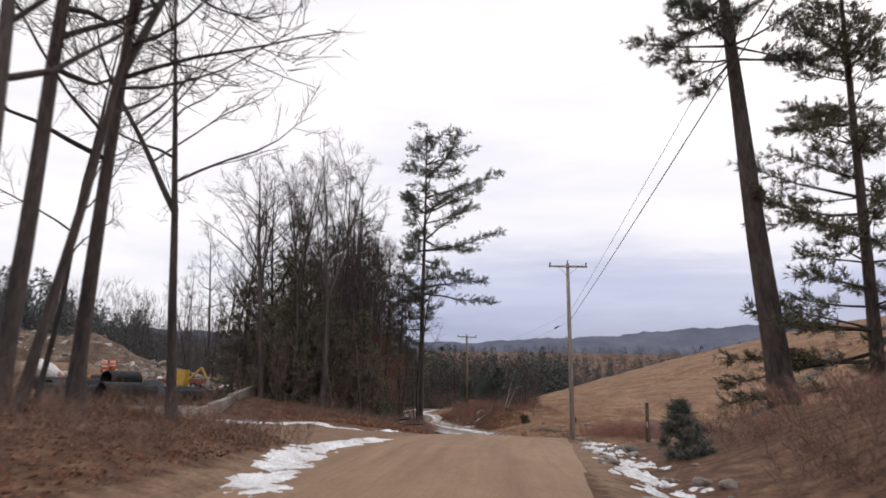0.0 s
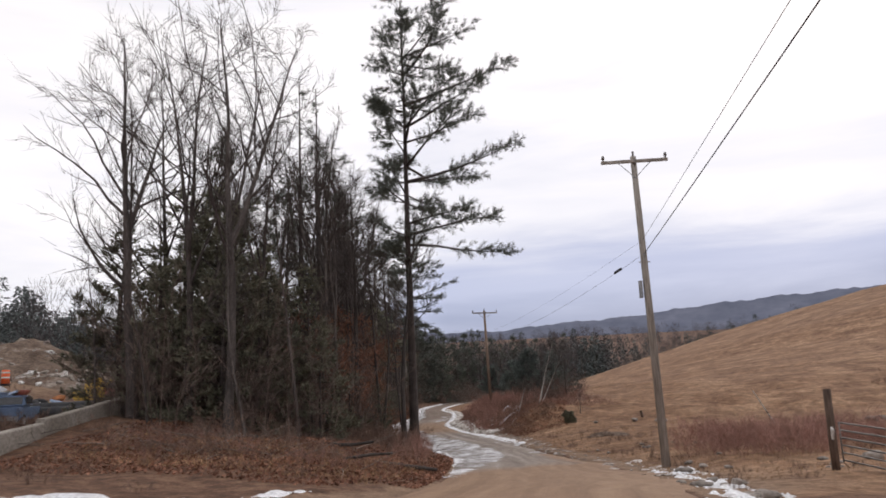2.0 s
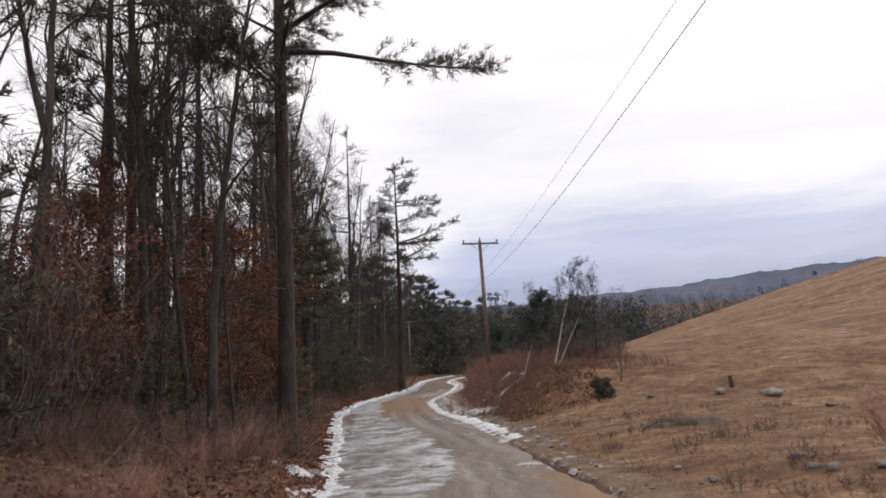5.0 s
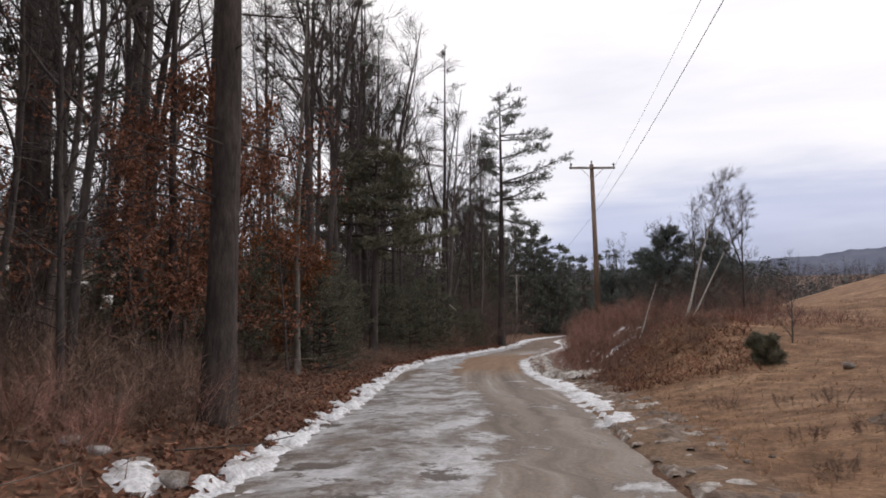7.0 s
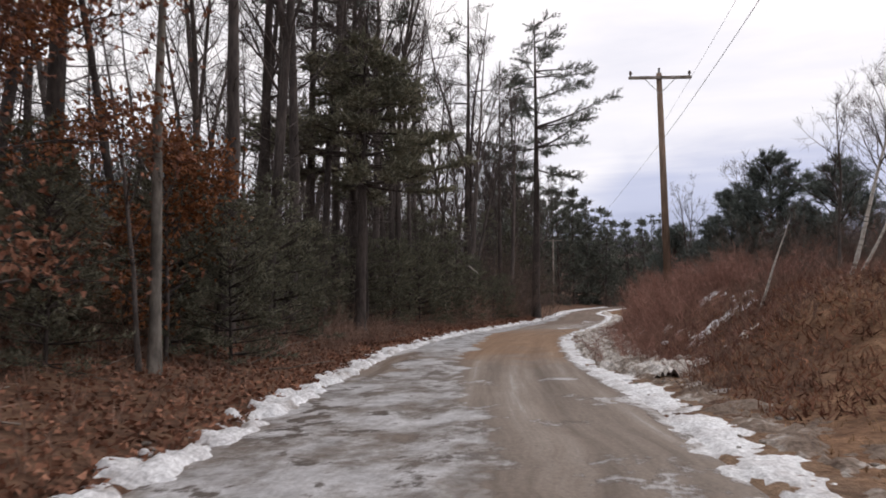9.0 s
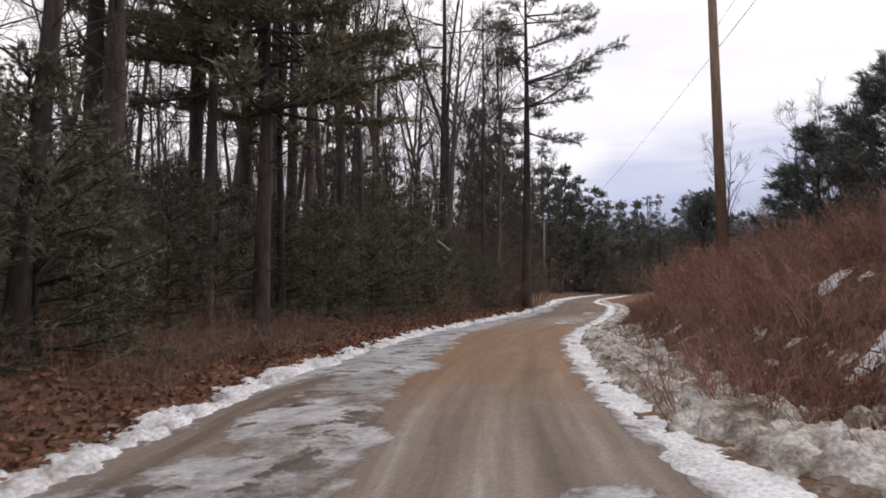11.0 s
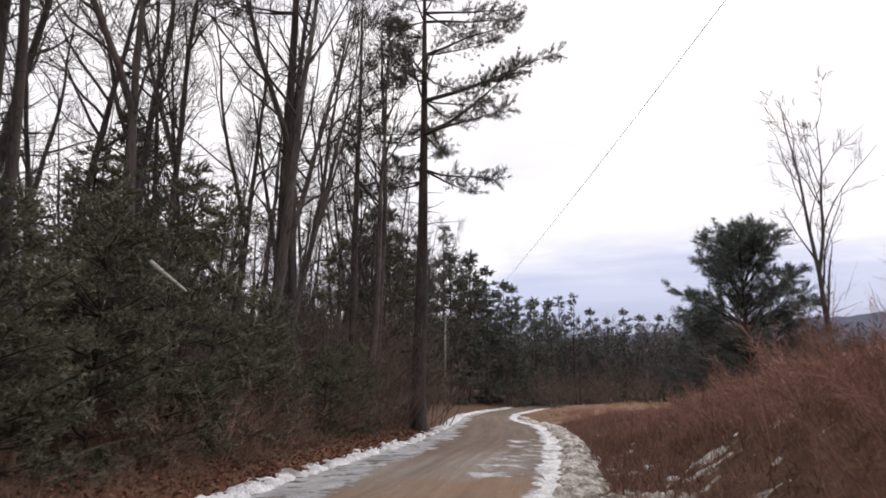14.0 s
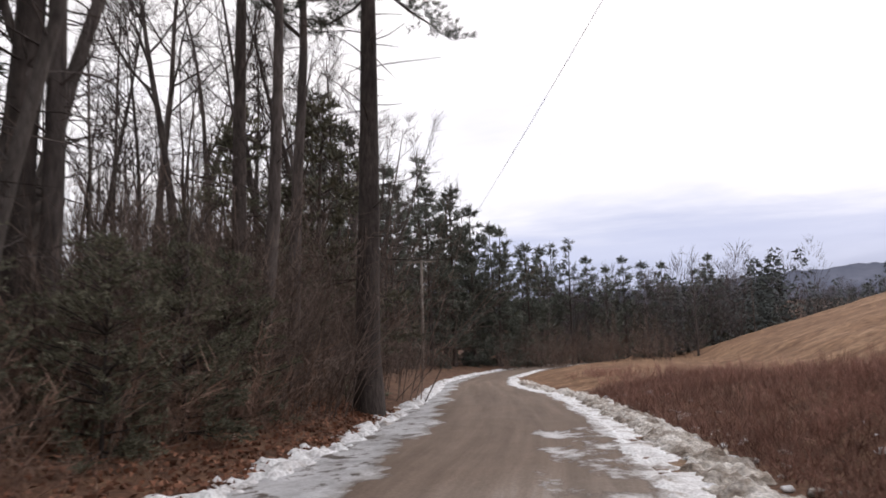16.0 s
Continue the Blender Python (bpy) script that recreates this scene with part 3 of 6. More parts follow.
def build_ground():
    ys = np.concatenate([np.array([-3000, -1200, -500, -200, -120, -80]), np.arange(-50, 60, 0.8), np.arange(60, 135, 0.8), np.arange(135, 220, 2.0), np.array([225, 240, 260, 290, 330, 380, 450, 600, 900, 1500, 3000, 4000])])
    us = np.concatenate([-np.array([3500, 1500, 700, 400, 280, 210, 160, 130, 105, 85, 70, 60, 52, 46, 40, 36, 32, 28.5, 25.5, 23]), np.arange(-21, 21, 0.45), np.array([22, 23.5, 25, 27, 29, 32, 35, 38, 42, 46, 50, 55, 60, 66, 72, 80, 90, 105, 125, 150, 190, 260, 400, 700, 1500, 3500])])
    yy, uu = np.meshgrid(ys, us, indexing="ij")
    mid = (left_edge(np.clip(yy, -60, 210)) + right_edge(np.clip(yy, -60, 210))) / 2
    xx = mid + uu
    zz = height(xx, yy)
    inside = (xx > left_edge(yy) + 0.2) & (xx < right_edge(yy) - 0.2) & (yy < 205) & (yy > -55)
    zz = np.where(inside, zz - 0.12, zz)
    n, k = yy.shape
    i = np.arange(n - 1)[:, None] * k
    j = np.arange(k - 1)[None, :]
    faces = np.stack([i + j, i + j + 1, i + k + j + 1, i + k + j], -1).reshape(-1, 4)
    ob = raw("ground", np.stack([xx, yy, zz], -1).reshape(-1, 3), faces, M_ground)
    dl, dr = left_edge(yy) - xx, xx - right_edge(yy)
    meadow = np.where(dr > 0, np.interp(yy, (28, 40, 200), (0.2, 0.85, 0.9)) * np.where((yy > 66) & (yy < 128), smooth(8, 13, dr + (11 - 3.6 * smooth(68, 72, yy)) * smooth(79, 74, yy)), smooth(-0.5, 2.0, dr)), 0.0)
    meadow = np.where(yy > 230, 0.0, meadow)
    dirt = np.maximum(np.exp(-np.clip(np.minimum(np.where(dl > 0, dl * np.interp(yy, (40, 56), (1, 4)), 99), np.where(dr > 0, dr * np.interp(yy, (30, 38, 46, 53, 60, 68), (1, 0.2, 0.3, 0.6, 0.8, 1)), 99)), 0, 50) / 0.8), 0)
    dirt = np.maximum(dirt, side_road(xx, yy) * 0.9)
    dirt = np.maximum(dirt, 0.8 * smooth(22, 30, dl) * smooth(75, 60, dl) * smooth(40, 50, yy) * smooth(110, 90, yy))
    for name, v in (("meadow", meadow), ("dirt", dirt)):
        a = ob.data.attributes.new(name, "FLOAT", "POINT")
        a.data.foreach_set("value", v.ravel().astype(np.float32))
    tagged(ob, "leaf-strewn forest floor and dry tan meadow ground", "ground", kind="structure")


def build_road():
    ys, ts = np.arange(-50, 203, 0.4), np.linspace(-0.04, 1.04, 44)
    yy, tt = np.meshgrid(ys, ts, indexing="ij")
    le, ri = left_edge(yy), right_edge(yy)
    ragged = np.clip(2.4 * (cloudy(yy * 0 + 3.0, yy, 2.2, 91, 4, 0.65) - 0.38), 0, 1.2) * smooth(34, 40, yy) * smooth(70, 64, yy)
    xx = le + (ri + ragged - le) * tt
    zz = road_height(yy) + 0.02 + 0.05 * (1 - (2 * tt - 1) ** 2) + 0.012 * wave(xx, yy, 3.1) + 0.02 * wave(xx, yy, 0.8)
    w = ri - le
    for track in (0.42, 0.74):  # wheel ruts
        zz -= 0.03 * np.exp(-(((tt - track) * w + 0.15 * np.sin(yy * 0.21)) / 0.22) ** 2)
    zz -= 0.16 * (smooth(0.02, -0.04, tt) + smooth(0.98, 1.04, tt))
    n, k = yy.shape
    i = np.arange(n - 1)[:, None] * k
    j = np.arange(k - 1)[None, :]
    faces = np.stack([i + j, i + j + 1, i + k + j + 1, i + k + j], -1).reshape(-1, 4)
    ob = raw("road", np.stack([xx, yy, zz], -1).reshape(-1, 3), faces, M_road)
    # ice: width of the frozen strip from the left edge along the road
    wl = np.interp(yy, (0, 44, 46, 50, 54, 58, 66, 72, 76, 82, 92, 103, 107, 112, 125, 200), (0, 0, 0.5, 1.4, 2.3, 3.1, 3.2, 2.9, 2.6, 2.3, 1.6, 1.5, 1.9, 1.3, 1.0, 1.0))
    d = tt * w
    wl = np.where(wl > 0.1, wl + 1.1 * (cloudy(xx, yy, 1.8, 77, 4, 0.6) - 0.5), wl)
    ice = np.interp(yy, (44, 50, 76, 82), (0.62, 0.66, 0.68, 0.85)) * smooth(wl + 0.4, wl - 0.35, d) * smooth(0.0, 0.6, wl)
    ice = np.maximum(ice, np.interp(yy, (50, 56, 74, 78), (0, 0.42, 0.38, 0)) * smooth(0.2, 0.5, tt))
    ice = np.maximum(ice, np.interp(yy, (96, 101, 112, 120), (0, 0.52, 0.5, 0)) * smooth(0.55, 0.75, tt))
    ice = np.maximum(ice, np.interp(yy, (60, 64, 140), (0, 0.64, 0.66)) * smooth(0.6, 0.2, (1 - tt) * w))
    front = yy - 3.0 * smooth(1.0, 4.5, d)  # the grey frozen ground begins along a slanting line
    wet = np.interp(front, (0, 45, 50, 72, 77, 84, 96, 100, 106, 130), (0.0, 0.0, 0.75, 0.7, 0.3, 0.05, 0.3, 0.75, 0.97, 0.97))
    wet = wet * np.where(yy < 57, smooth(0.0, 1.5, (1 - tt) * w), 1.0)
    rut = np.exp(-((d - 0.6 - 0.12 * np.sin(yy * 1.3)) / 0.34) ** 2) * smooth(71, 74, yy) * smooth(82, 78, yy)  # thawed muddy rut
    ice, wet = ice * (1 - 0.55 * rut), np.maximum(wet, rut)
    for name, v in (("ice", ice), ("wet", wet), ("lateral", d)):
        a = ob.data.attributes.new(name, "FLOAT", "POINT")
        a.data.foreach_set("value", v.ravel().astype(np.float32))
    tagged(ob, "tan graded dirt road with icy frozen left strip", "road", kind="structure")


def lattice(x, y, seed):
    """Value noise from 0 to 1 on unit cells."""
    table = np.random.default_rng(seed).uniform(0, 1, (256, 256))
    xi, yi = np.floor(x).astype(int), np.floor(y).astype(int)
    fx, fy = x - xi, y - yi
    fx, fy = fx * fx * (3 - 2 * fx), fy * fy * (3 - 2 * fy)
    a, b = table[xi % 256, yi % 256], table[(xi + 1) % 256, yi % 256]
    c, d = table[xi % 256, (yi + 1) % 256], table[(xi + 1) % 256, (yi + 1) % 256]
    return (a * (1 - fx) + b * fx) * (1 - fy) + (c * (1 - fx) + d * fx) * fy


def cloudy(x, y, size, seed, octaves=4, rough=0.55):
    """Fractal noise about 0.5; size: the largest lumps in metres."""
    v, w, s = 0.0, 0.0, 1.0
    for k in range(octaves):
        v = v + s * lattice(x / size * 2**k, y / size * 2**k, seed + k)
        w, s = w + s, s * rough
    return v / w


def sheet(xx, yy, zz):
    n, k = yy.shape
    i = np.arange(n - 1)[:, None] * k
    j = np.arange(k - 1)[None, :]
    return np.stack([xx, yy, zz], -1).reshape(-1, 3), np.stack([i + j, i + j + 1, i + k + j + 1, i + k + j], -1).reshape(-1, 4)


def snow_strip(name, label, edge, y0, y1, d0, d1, rise, cover, lumps, seed, material, step=0.07, sharp=1.0):
    """Broken old snow between d0 and d1 metres from a road edge; cover: how much of the ground it hides. Only the part above the ground is kept."""
    ys, ds = np.arange(y0, y1, step * 1.3), np.arange(d0 - 0.3, d1 + 0.3, step)
    yy, dd = np.meshgrid(ys, ds, indexing="ij")
    xx = edge(yy) + dd
    c = cover * smooth(0, 1.5, yy - y0) * smooth(0, 1.5, y1 - yy)
    mid = 1 - ((dd - (d0 + d1) / 2) / ((d1 - d0) / 2 + 0.25)) ** 2
    v = cloudy(xx + 0.3 * cloudy(xx, yy, 0.5, seed + 60, 3), yy, lumps, seed, 5, 0.72) * 1.5 - 0.15 + 0.6 * np.clip(mid, -1, 1) + c - 1.25
    top = rise * np.tanh(v * 3.0 * sharp) * (0.2 + 1.6 * cloudy(xx, yy, lumps * 0.6, seed + 20, 5, 0.7))
    top = top + 1.0 * rise * (cloudy(xx, yy, 0.22, seed + 40, 3, 0.75) - 0.5)
    base = np.maximum(height(xx, yy), np.where((xx > left_edge(yy)) & (xx < right_edge(yy)), road_height(yy) + 0.03, -99))
    verts, faces = sheet(xx, yy, base + top)
    keep = (top.ravel() > -0.035)[faces].any(1)
    faces = faces[keep]
    used, inv = np.unique(faces, return_inverse=True)
    return tagged(raw(name, verts[used], inv.reshape(-1, 4), material), label, "snow", kind="structure")


build_ground()
build_road()
snow_strip("snow_bank", "white old snow ridge along the wooded road edge", left_edge, 56, 172, -0.22, 0.14, 0.13, 0.22, 0.45, 30, M_snow)
snow_strip("snow_bank", "white packed snow strip on the meadow road edge", right_edge, 74, 168, -0.05, 0.36, 0.045, 0.26, 0.5, 31, M_snow)
snow_strip("snow_bank", "broken white snow on the meadow road edge", right_edge, 63, 76, -0.15, 0.5, 0.05, 0.2, 0.5, 41, M_snow)
snow_strip("snow_bank", "old snow patches under the red brush", right_edge, 78, 110, 2.0, 6.0, 0.16, -0.28, 0.8, 42, M_snow)
snow_strip("snow_bank", "dirty gritty plowed snow berm on the verge", right_edge, 74, 98, 0.5, 2.0, 0.21, 0.44, 0.42, 32, M_ridge_snow, 0.05)
snow_strip("snow_bank", "narrow dirty plowed snow ridge on the verge", right_edge, 96.5, 140, 0.42, 1.05, 0.15, 0.30, 0.4, 45, M_ridge_snow, 0.05)
snow_strip("snow_bank", "low gritty earth and old snow on the verge", right_edge, 60, 76, 0.45, 1.5, 0.09, 0.12, 0.4, 39, M_verge)
snow_strip("snow_bank", "gritty earth and stones along the worn road edge", right_edge, 43, 63, -0.5, 1.5, 0.07, -0.12, 0.7, 47, M_verge)
snow_strip("snow_bank", "broken dirty snow behind the berm", right_edge, 75, 99, 1.8, 3.6, 0.10, -0.12, 0.45, 38, M_ridge_snow)
snow_strip("snow_bank", "broken dirty snow in the weeds", right_edge, 98, 116, 1.0, 2.4, 0.08, -0.24, 0.5, 46, M_ridge_snow)
snow_strip("snow_bank", "thin broken snow on the lower verge", left_edge, 44, 58, -0.6, 1.0, 0.05, -0.02, 0.9, 33, M_snow)
snow_strip("snow_bank", "dirty broken snow in the ditch", right_edge, 4, 46, 0.3, 2.3, 0.12, -0.02, 0.5, 35, M_snow)
snow_strip("snow_bank", "dirty broken snow beside the utility pole", right_edge, 39, 50, 0.3, 2.6, 0.06, -0.08, 0.6, 37, M_ridge_snow)


def snow_line(name, label, pts, wide, rise, cover, seed, material):
    """Old snow along a bent line on the ground."""
    pts = np.array(pts, float)
    s = np.concatenate([[0], np.cumsum(np.linalg.norm(np.diff(pts, axis=0), axis=1))])
    ss, dd = np.meshgrid(np.arange(0, s[-1], 0.09), np.arange(-wide, wide, 0.07), indexing="ij")
    px, py = np.interp(ss, s, pts[:, 0]), np.interp(ss, s, pts[:, 1])
    tx, ty = np.gradient(px, axis=0), np.gradient(py, axis=0)
    q = np.sqrt(tx * tx + ty * ty) + 1e-9
    xx, yy = px - ty / q * dd, py + tx / q * dd
    v = cloudy(xx, yy, 0.6, seed, 5, 0.75) * 1.9 - 0.2 - 0.15 + 0.6 * (1 - (dd / wide) ** 2 * 1.6) + cover * smooth(0, 1, ss) * smooth(0, 1, s[-1] - ss) - 1.25
    top = rise * np.tanh(v * 3.0) + 0.4 * rise * (cloudy(xx, yy, 0.25, seed + 9, 3, 0.7) - 0.5)
    verts, faces = sheet(xx, yy, height(xx, yy) + top)
    faces = faces[(top.ravel() > -0.03)[faces].any(1)]
    used, inv = np.unique(faces, return_inverse=True)
    return tagged(raw(name, verts[used], inv.reshape(-1, 4), material), label, "snow", kind="structure")


snow_line("snow_bank", "thin white snow line at the foot of the leafy bank", [(-14.6, 30.6), (-11.6, 31.0), (-9.1, 31.8), (-7.2, 33.4), (-6.0, 35.2)], 0.32, 0.05, 0.22, 36, M_snow)
snow_line("snow_bank", "small melting snow patch on the leaves", [(-7.6, 56.1), (-7.1, 55.7), (-6.6, 55.2)], 0.42, 0.12, 0.75, 48, M_snow)
snow_line("snow_bank", "old white snow beside the side road mouth", [(-3.4, 8.6), (-3.9, 10.6), (-4.5, 13.5), (-4.85, 16.5), (-4.6, 19.5), (-4.2, 22.0)], 0.75, 0.07, 0.36, 34, M_snow)

# ---------------------------------------------------------------- trees
def bare_tree_mesh(seed, tall, r, crown=0.45, primaries=16, seconds=5, twigs=10, reach=0.30, lean=0.02, fork=False, angle=48, wild=0.035, dead=0):
    rng = np.random.default_rng(seed)
    stems = []
    tp, tr = limb(rng, (0, 0, -0.25), (rng.normal(0, lean), rng.normal(0, lean), 1), tall, r, r * 0.12, 12, wild, 0.03)
    tr[0] *= 1.35
    stems.append((tp, tr))
    if fork:
        p, d = along(tp, 0.42)
        fp, fr = limb(rng, p, aside(rng, d, 24), tall * 0.55, r * 0.62, r * 0.1, 9, 0.06, 0.05)
        stems.append((fp, fr))
    a, b, at, way = [], [], [], []
    fit = min(1.0, tall / 14)
    for k in range(dead):  # dead side branches below the crown
        stem, srad = stems[0]
        t = 0.16 + max(0.1, crown - 0.12) * (k + rng.uniform(0, 1)) / dead
        p, d = along(stem, t)
        bp, br = limb(rng, p, aside(rng, d, rng.normal(72, 12)), tall * rng.uniform(0.035, 0.13), 0.022, 0.007, 3, 0.18, 0.03)
        b.append((bp, br))
        for _ in range(5):
            p2, d2 = along(bp, rng.uniform(0.25, 0.98))
            at.append(p2)
            way.append(aside(rng, d2, rng.normal(42, 12)))
    for k in range(primaries):
        stem, srad = stems[k % len(stems)]
        t = crown + (0.98 - crown) * (k + rng.uniform(0, 1)) / primaries
        if fork and k % 2:
            t = 0.15 + 0.83 * (t - crown) / (1 - crown)
        p, d = along(stem, min(t, 0.97))
        ln = tall * reach * rng.uniform(0.6, 1.15) * (1.15 - 0.7 * max(0.0, t - crown) / (1 - crown))
        rr = max(0.018 * fit, np.interp(t, np.linspace(0, 1, len(srad)), srad) * 0.55)
        bp, br = limb(rng, p, aside(rng, d, rng.normal(angle, 9)), ln, rr, 0.010 * fit, 6, 0.14, 0.07)
        a.append((bp, br))
        for _ in range(seconds):
            t2 = rng.uniform(0.22, 0.98)
            p2, d2 = along(bp, t2)
            ln2 = ln * rng.uniform(0.25, 0.5) * (1.25 - t2 * 0.7)
            cp, cr = limb(rng, p2, aside(rng, d2, rng.normal(42, 10)), ln2, max(0.013 * fit, rr * 0.45 * (1.1 - t2)), 0.008 * fit, 3, 0.17, 0.06)
            b.append((cp, cr))
            for _ in range(twigs):
                p3, d3 = along(cp, min(rng.uniform(0.15, 1.0), 0.99))
                at.append(p3)
                way.append(aside(rng, d3, rng.normal(36, 12)) + np.array([0, 0, 0.15]))
    fine = blades(rng, np.array(at), np.array(way), 1, 0.05 * tall, 0.022 * fit, 0.15)
    return tubes(stems, 9), joined(tubes(a, 4), tubes(b, 3)), fine


def conifer_mesh(seed, tall, r, bare, whorls, per, reach, droop, tufts, size, width, lean=0.0, twig=0.5, count=8, gap=0.0, flat=0.5, lop=None, bias=None, spike=0.65, dead=0, fan=0.55):
    """A trunk with whorls of limbs; each limb carries side twigs with tufts of needles. lop(rel) scales the reach by height, bias = (azimuth, amount) favours one side."""
    rng = np.random.default_rng(seed)
    tp, tr = limb(rng, (0, 0, -0.25), (rng.normal(0, 0.006) + lean, rng.normal(0, 0.006), 1), tall + 0.25, r, r * 0.10, 14, 0.008, 0.0)
    tr[0] *= 1.3
    wood, at, way = [], [], []
    for k in range(whorls):
        rel = (k + rng.uniform(0, 0.8)) / whorls
        t = bare + (0.985 - bare) * rel
        for q in range(per):
            if rng.uniform() < gap:
                continue
            p, d = along(tp, min(t, 0.985))
            az = rng.uniform(0, 2 * np.pi)
            ln = reach * (lop(rel) if lop else (1.05 - rel) ** 0.8) * rng.uniform(0.55, 1.15)
            if bias:
                ln *= 1 + bias[1] * math.cos(az - radians(bias[0]))
            el = np.interp(rel, (0, 1), (droop, spike)) + rng.normal(0, 0.1)
            dv = np.array([math.cos(az) * math.cos(el), math.sin(az) * math.cos(el), math.sin(el)])
            bp, br = limb(rng, p, dv, ln, max(0.015, 0.018 * ln), 0.008, 4, 0.07, 0.035)
            wood.append((bp, br))
            m = max(2, int(tufts * ln))
            for _ in range(m):
                t2 = rng.uniform(0.25, 1.0) ** 0.75
                p2, d2 = along(bp, min(t2, 0.99))
                sd = aside(rng, d2, rng.uniform(25, 75))
                sd[2] = sd[2] * flat + 0.12
                sl = twig * rng.uniform(0.4, 1.1) * (1.2 - 0.5 * t2)
                for s in (0.3, 0.65, 1.0):
                    at.append(p2 + sd * sl * s)
                    way.append(sd + np.array([0, 0, 0.25]))
    for _ in range(dead):
        p, d = along(tp, rng.uniform(0.12, max(bare, 0.14)))
        az = rng.uniform(0, 2 * np.pi)
        wood.append(limb(rng, p, (math.cos(az), math.sin(az), rng.uniform(-0.15, 0.25)), rng.uniform(0.5, 2.4), 0.025, 0.008, 4, 0.1, 0.0))
    for s in (0.0, 0.3, 0.6):
        at.append(tp[-1] - np.array([0, 0, s]))
        way.append(np.array([0, 0, 1.0]))
    v, f = blades(rng, np.array(at), np.array(way), count, size, width, fan)
    return joined(tubes([(tp, tr)], 10), tubes(wood, 3)), (v, f)


def bush_mesh(seed, stems, tall, spread, r=0.008, twigs=8, lean=0.5, long=0.3, fine=0.012):
    """A thicket of thin crooked stems: the stems, and their fine twigs."""
    rng = np.random.default_rng(seed)
    out, at, way = [], [], []
    for _ in range(stems):
        a, q = rng.uniform(0, 2 * np.pi), spread * math.sqrt(rng.uniform())
        p = (q * math.cos(a), q * math.sin(a), -0.1)
        d = (math.cos(a) * lean * q / spread + rng.normal(0, 0.25), math.sin(a) * lean * q / spread + rng.normal(0, 0.25), 1)
        ln = tall * rng.uniform(0.45, 1.1)
        bp, br = limb(rng, p, d, ln, r, r * 0.35, 3, 0.16, 0.0)
        out.append((bp, br))
        for _ in range(twigs):
            p2, d2 = along(bp, rng.uniform(0.2, 0.99))
            at.append(p2)
            way.append(aside(rng, d2, rng.normal(38, 14)))
    return tubes(out, 3), blades(rng, np.array(at), np.array(way), 1, tall * long, fine, 0.2)


def leafy(seed, tips, size, count):
    """Withered leaves about the places given."""
    rng = np.random.default_rng(seed)
    return blades(rng, np.asarray(tips), rng.normal(0, 1, (len(tips), 3)), count, size, size * 0.7, 0.8)


STOCK = {}


def plant(kind, x, y, make, label, category, group, scale=1.0, turn=0.0, sink=0.0, tilt=(0, 0)):
    z = h1(x, y) - sink
    m = pose(x, y, z, tilt[0], tilt[1], turn) @ Matrix.Scale(scale, 4)
    if kind not in STOCK:
        STOCK[kind] = make()
        ob = STOCK[kind]
        ob.matrix_basis = m
    else:
        ob = copy_thing(STOCK[kind], pose(0, 0, 0))
        ob.matrix_basis = m
    tagged(ob, label, category, group)
    return ob


def make_bare(seed, bark, **kw):
    def build():
        t, c, w = bare_tree_mesh(seed, **kw)
        ob = new("bare_tree")
        raw("trunk", *t, bark, ob)
        raw("crown", *c, M_twig, ob)
        tagged(raw("twig_spray", *w, M_twig, ob, smooth=False), kind="stuff")
        return ob
    return build


def make_conifer(name, seed, needle, **kw):
    def build():
        t, f = conifer_mesh(seed, **kw)
        ob = new(name)
        raw("trunk", *t, M_bark_pine, ob)
        tagged(raw("crown", *f, needle, ob, smooth=False), "dark green needles")
        return ob
    return build


def make_bush(seed, material, name="bush", **kw):
    def build():
        s, w = bush_mesh(seed, **kw)
        ob = new(name)
        tagged(raw("stem_clump", *s, material, ob), kind="stuff")
        tagged(raw("twig_spray", *w, material, ob, smooth=False), kind="stuff")
        return ob
    return build


rng = np.random.default_rng(11)
BARE = [
    dict(seed=101, bark=M_bark_grey, tall=19, r=0.19, crown=0.42, primaries=15, reach=0.24, angle=40, dead=18),
    dict(seed=102, bark=M_bark, tall=21, r=0.22, crown=0.50, primaries=14, reach=0.22, angle=42, dead=18),
    dict(seed=103, bark=M_bark_grey, tall=17, r=0.15, crown=0.45, primaries=13, reach=0.24, fork=True, angle=38, dead=18),
    dict(seed=104, bark=M_bark, tall=20, r=0.17, crown=0.40, primaries=16, reach=0.20, fork=True, angle=36, dead=18),
    dict(seed=105, bark=M_bark_grey, tall=14, r=0.10, crown=0.35, primaries=13, reach=0.22, angle=40, dead=18),
    dict(seed=106, bark=M_bark, tall=18, r=0.14, crown=0.55, primaries=11, seconds=5, reach=0.2, angle=45, dead=18),
]
LIGHT = [
    dict(seed=121, bark=M_bark, tall=18, r=0.16, crown=0.4, primaries=12, seconds=4, twigs=9, reach=0.22, angle=40, dead=14),
    dict(seed=122, bark=M_bark_grey, tall=20, r=0.19, crown=0.45, primaries=12, seconds=4, twigs=9, reach=0.2, angle=40, dead=14),
    dict(seed=123, bark=M_bark_grey, tall=15, r=0.11, crown=0.3, primaries=12, seconds=4, twigs=9, reach=0.22, angle=38, dead=14),
]


def bare(x, y, k, scale=1.0, turn=None, light=False, tilt=(0, 0), label="bare grey deciduous tree in leafless winter woods"):
    spec = dict((LIGHT if light else BARE)[k])
    bark = spec["bark"]
    return plant(("bare", light, k), x, y, make_bare(spec["seed"], bark, **{q: v for q, v in spec.items() if q not in ("seed", "bark")}), label, "tree", "bare woodland trees", scale, rng.uniform(0, 360) if turn is None else turn, tilt=tilt)

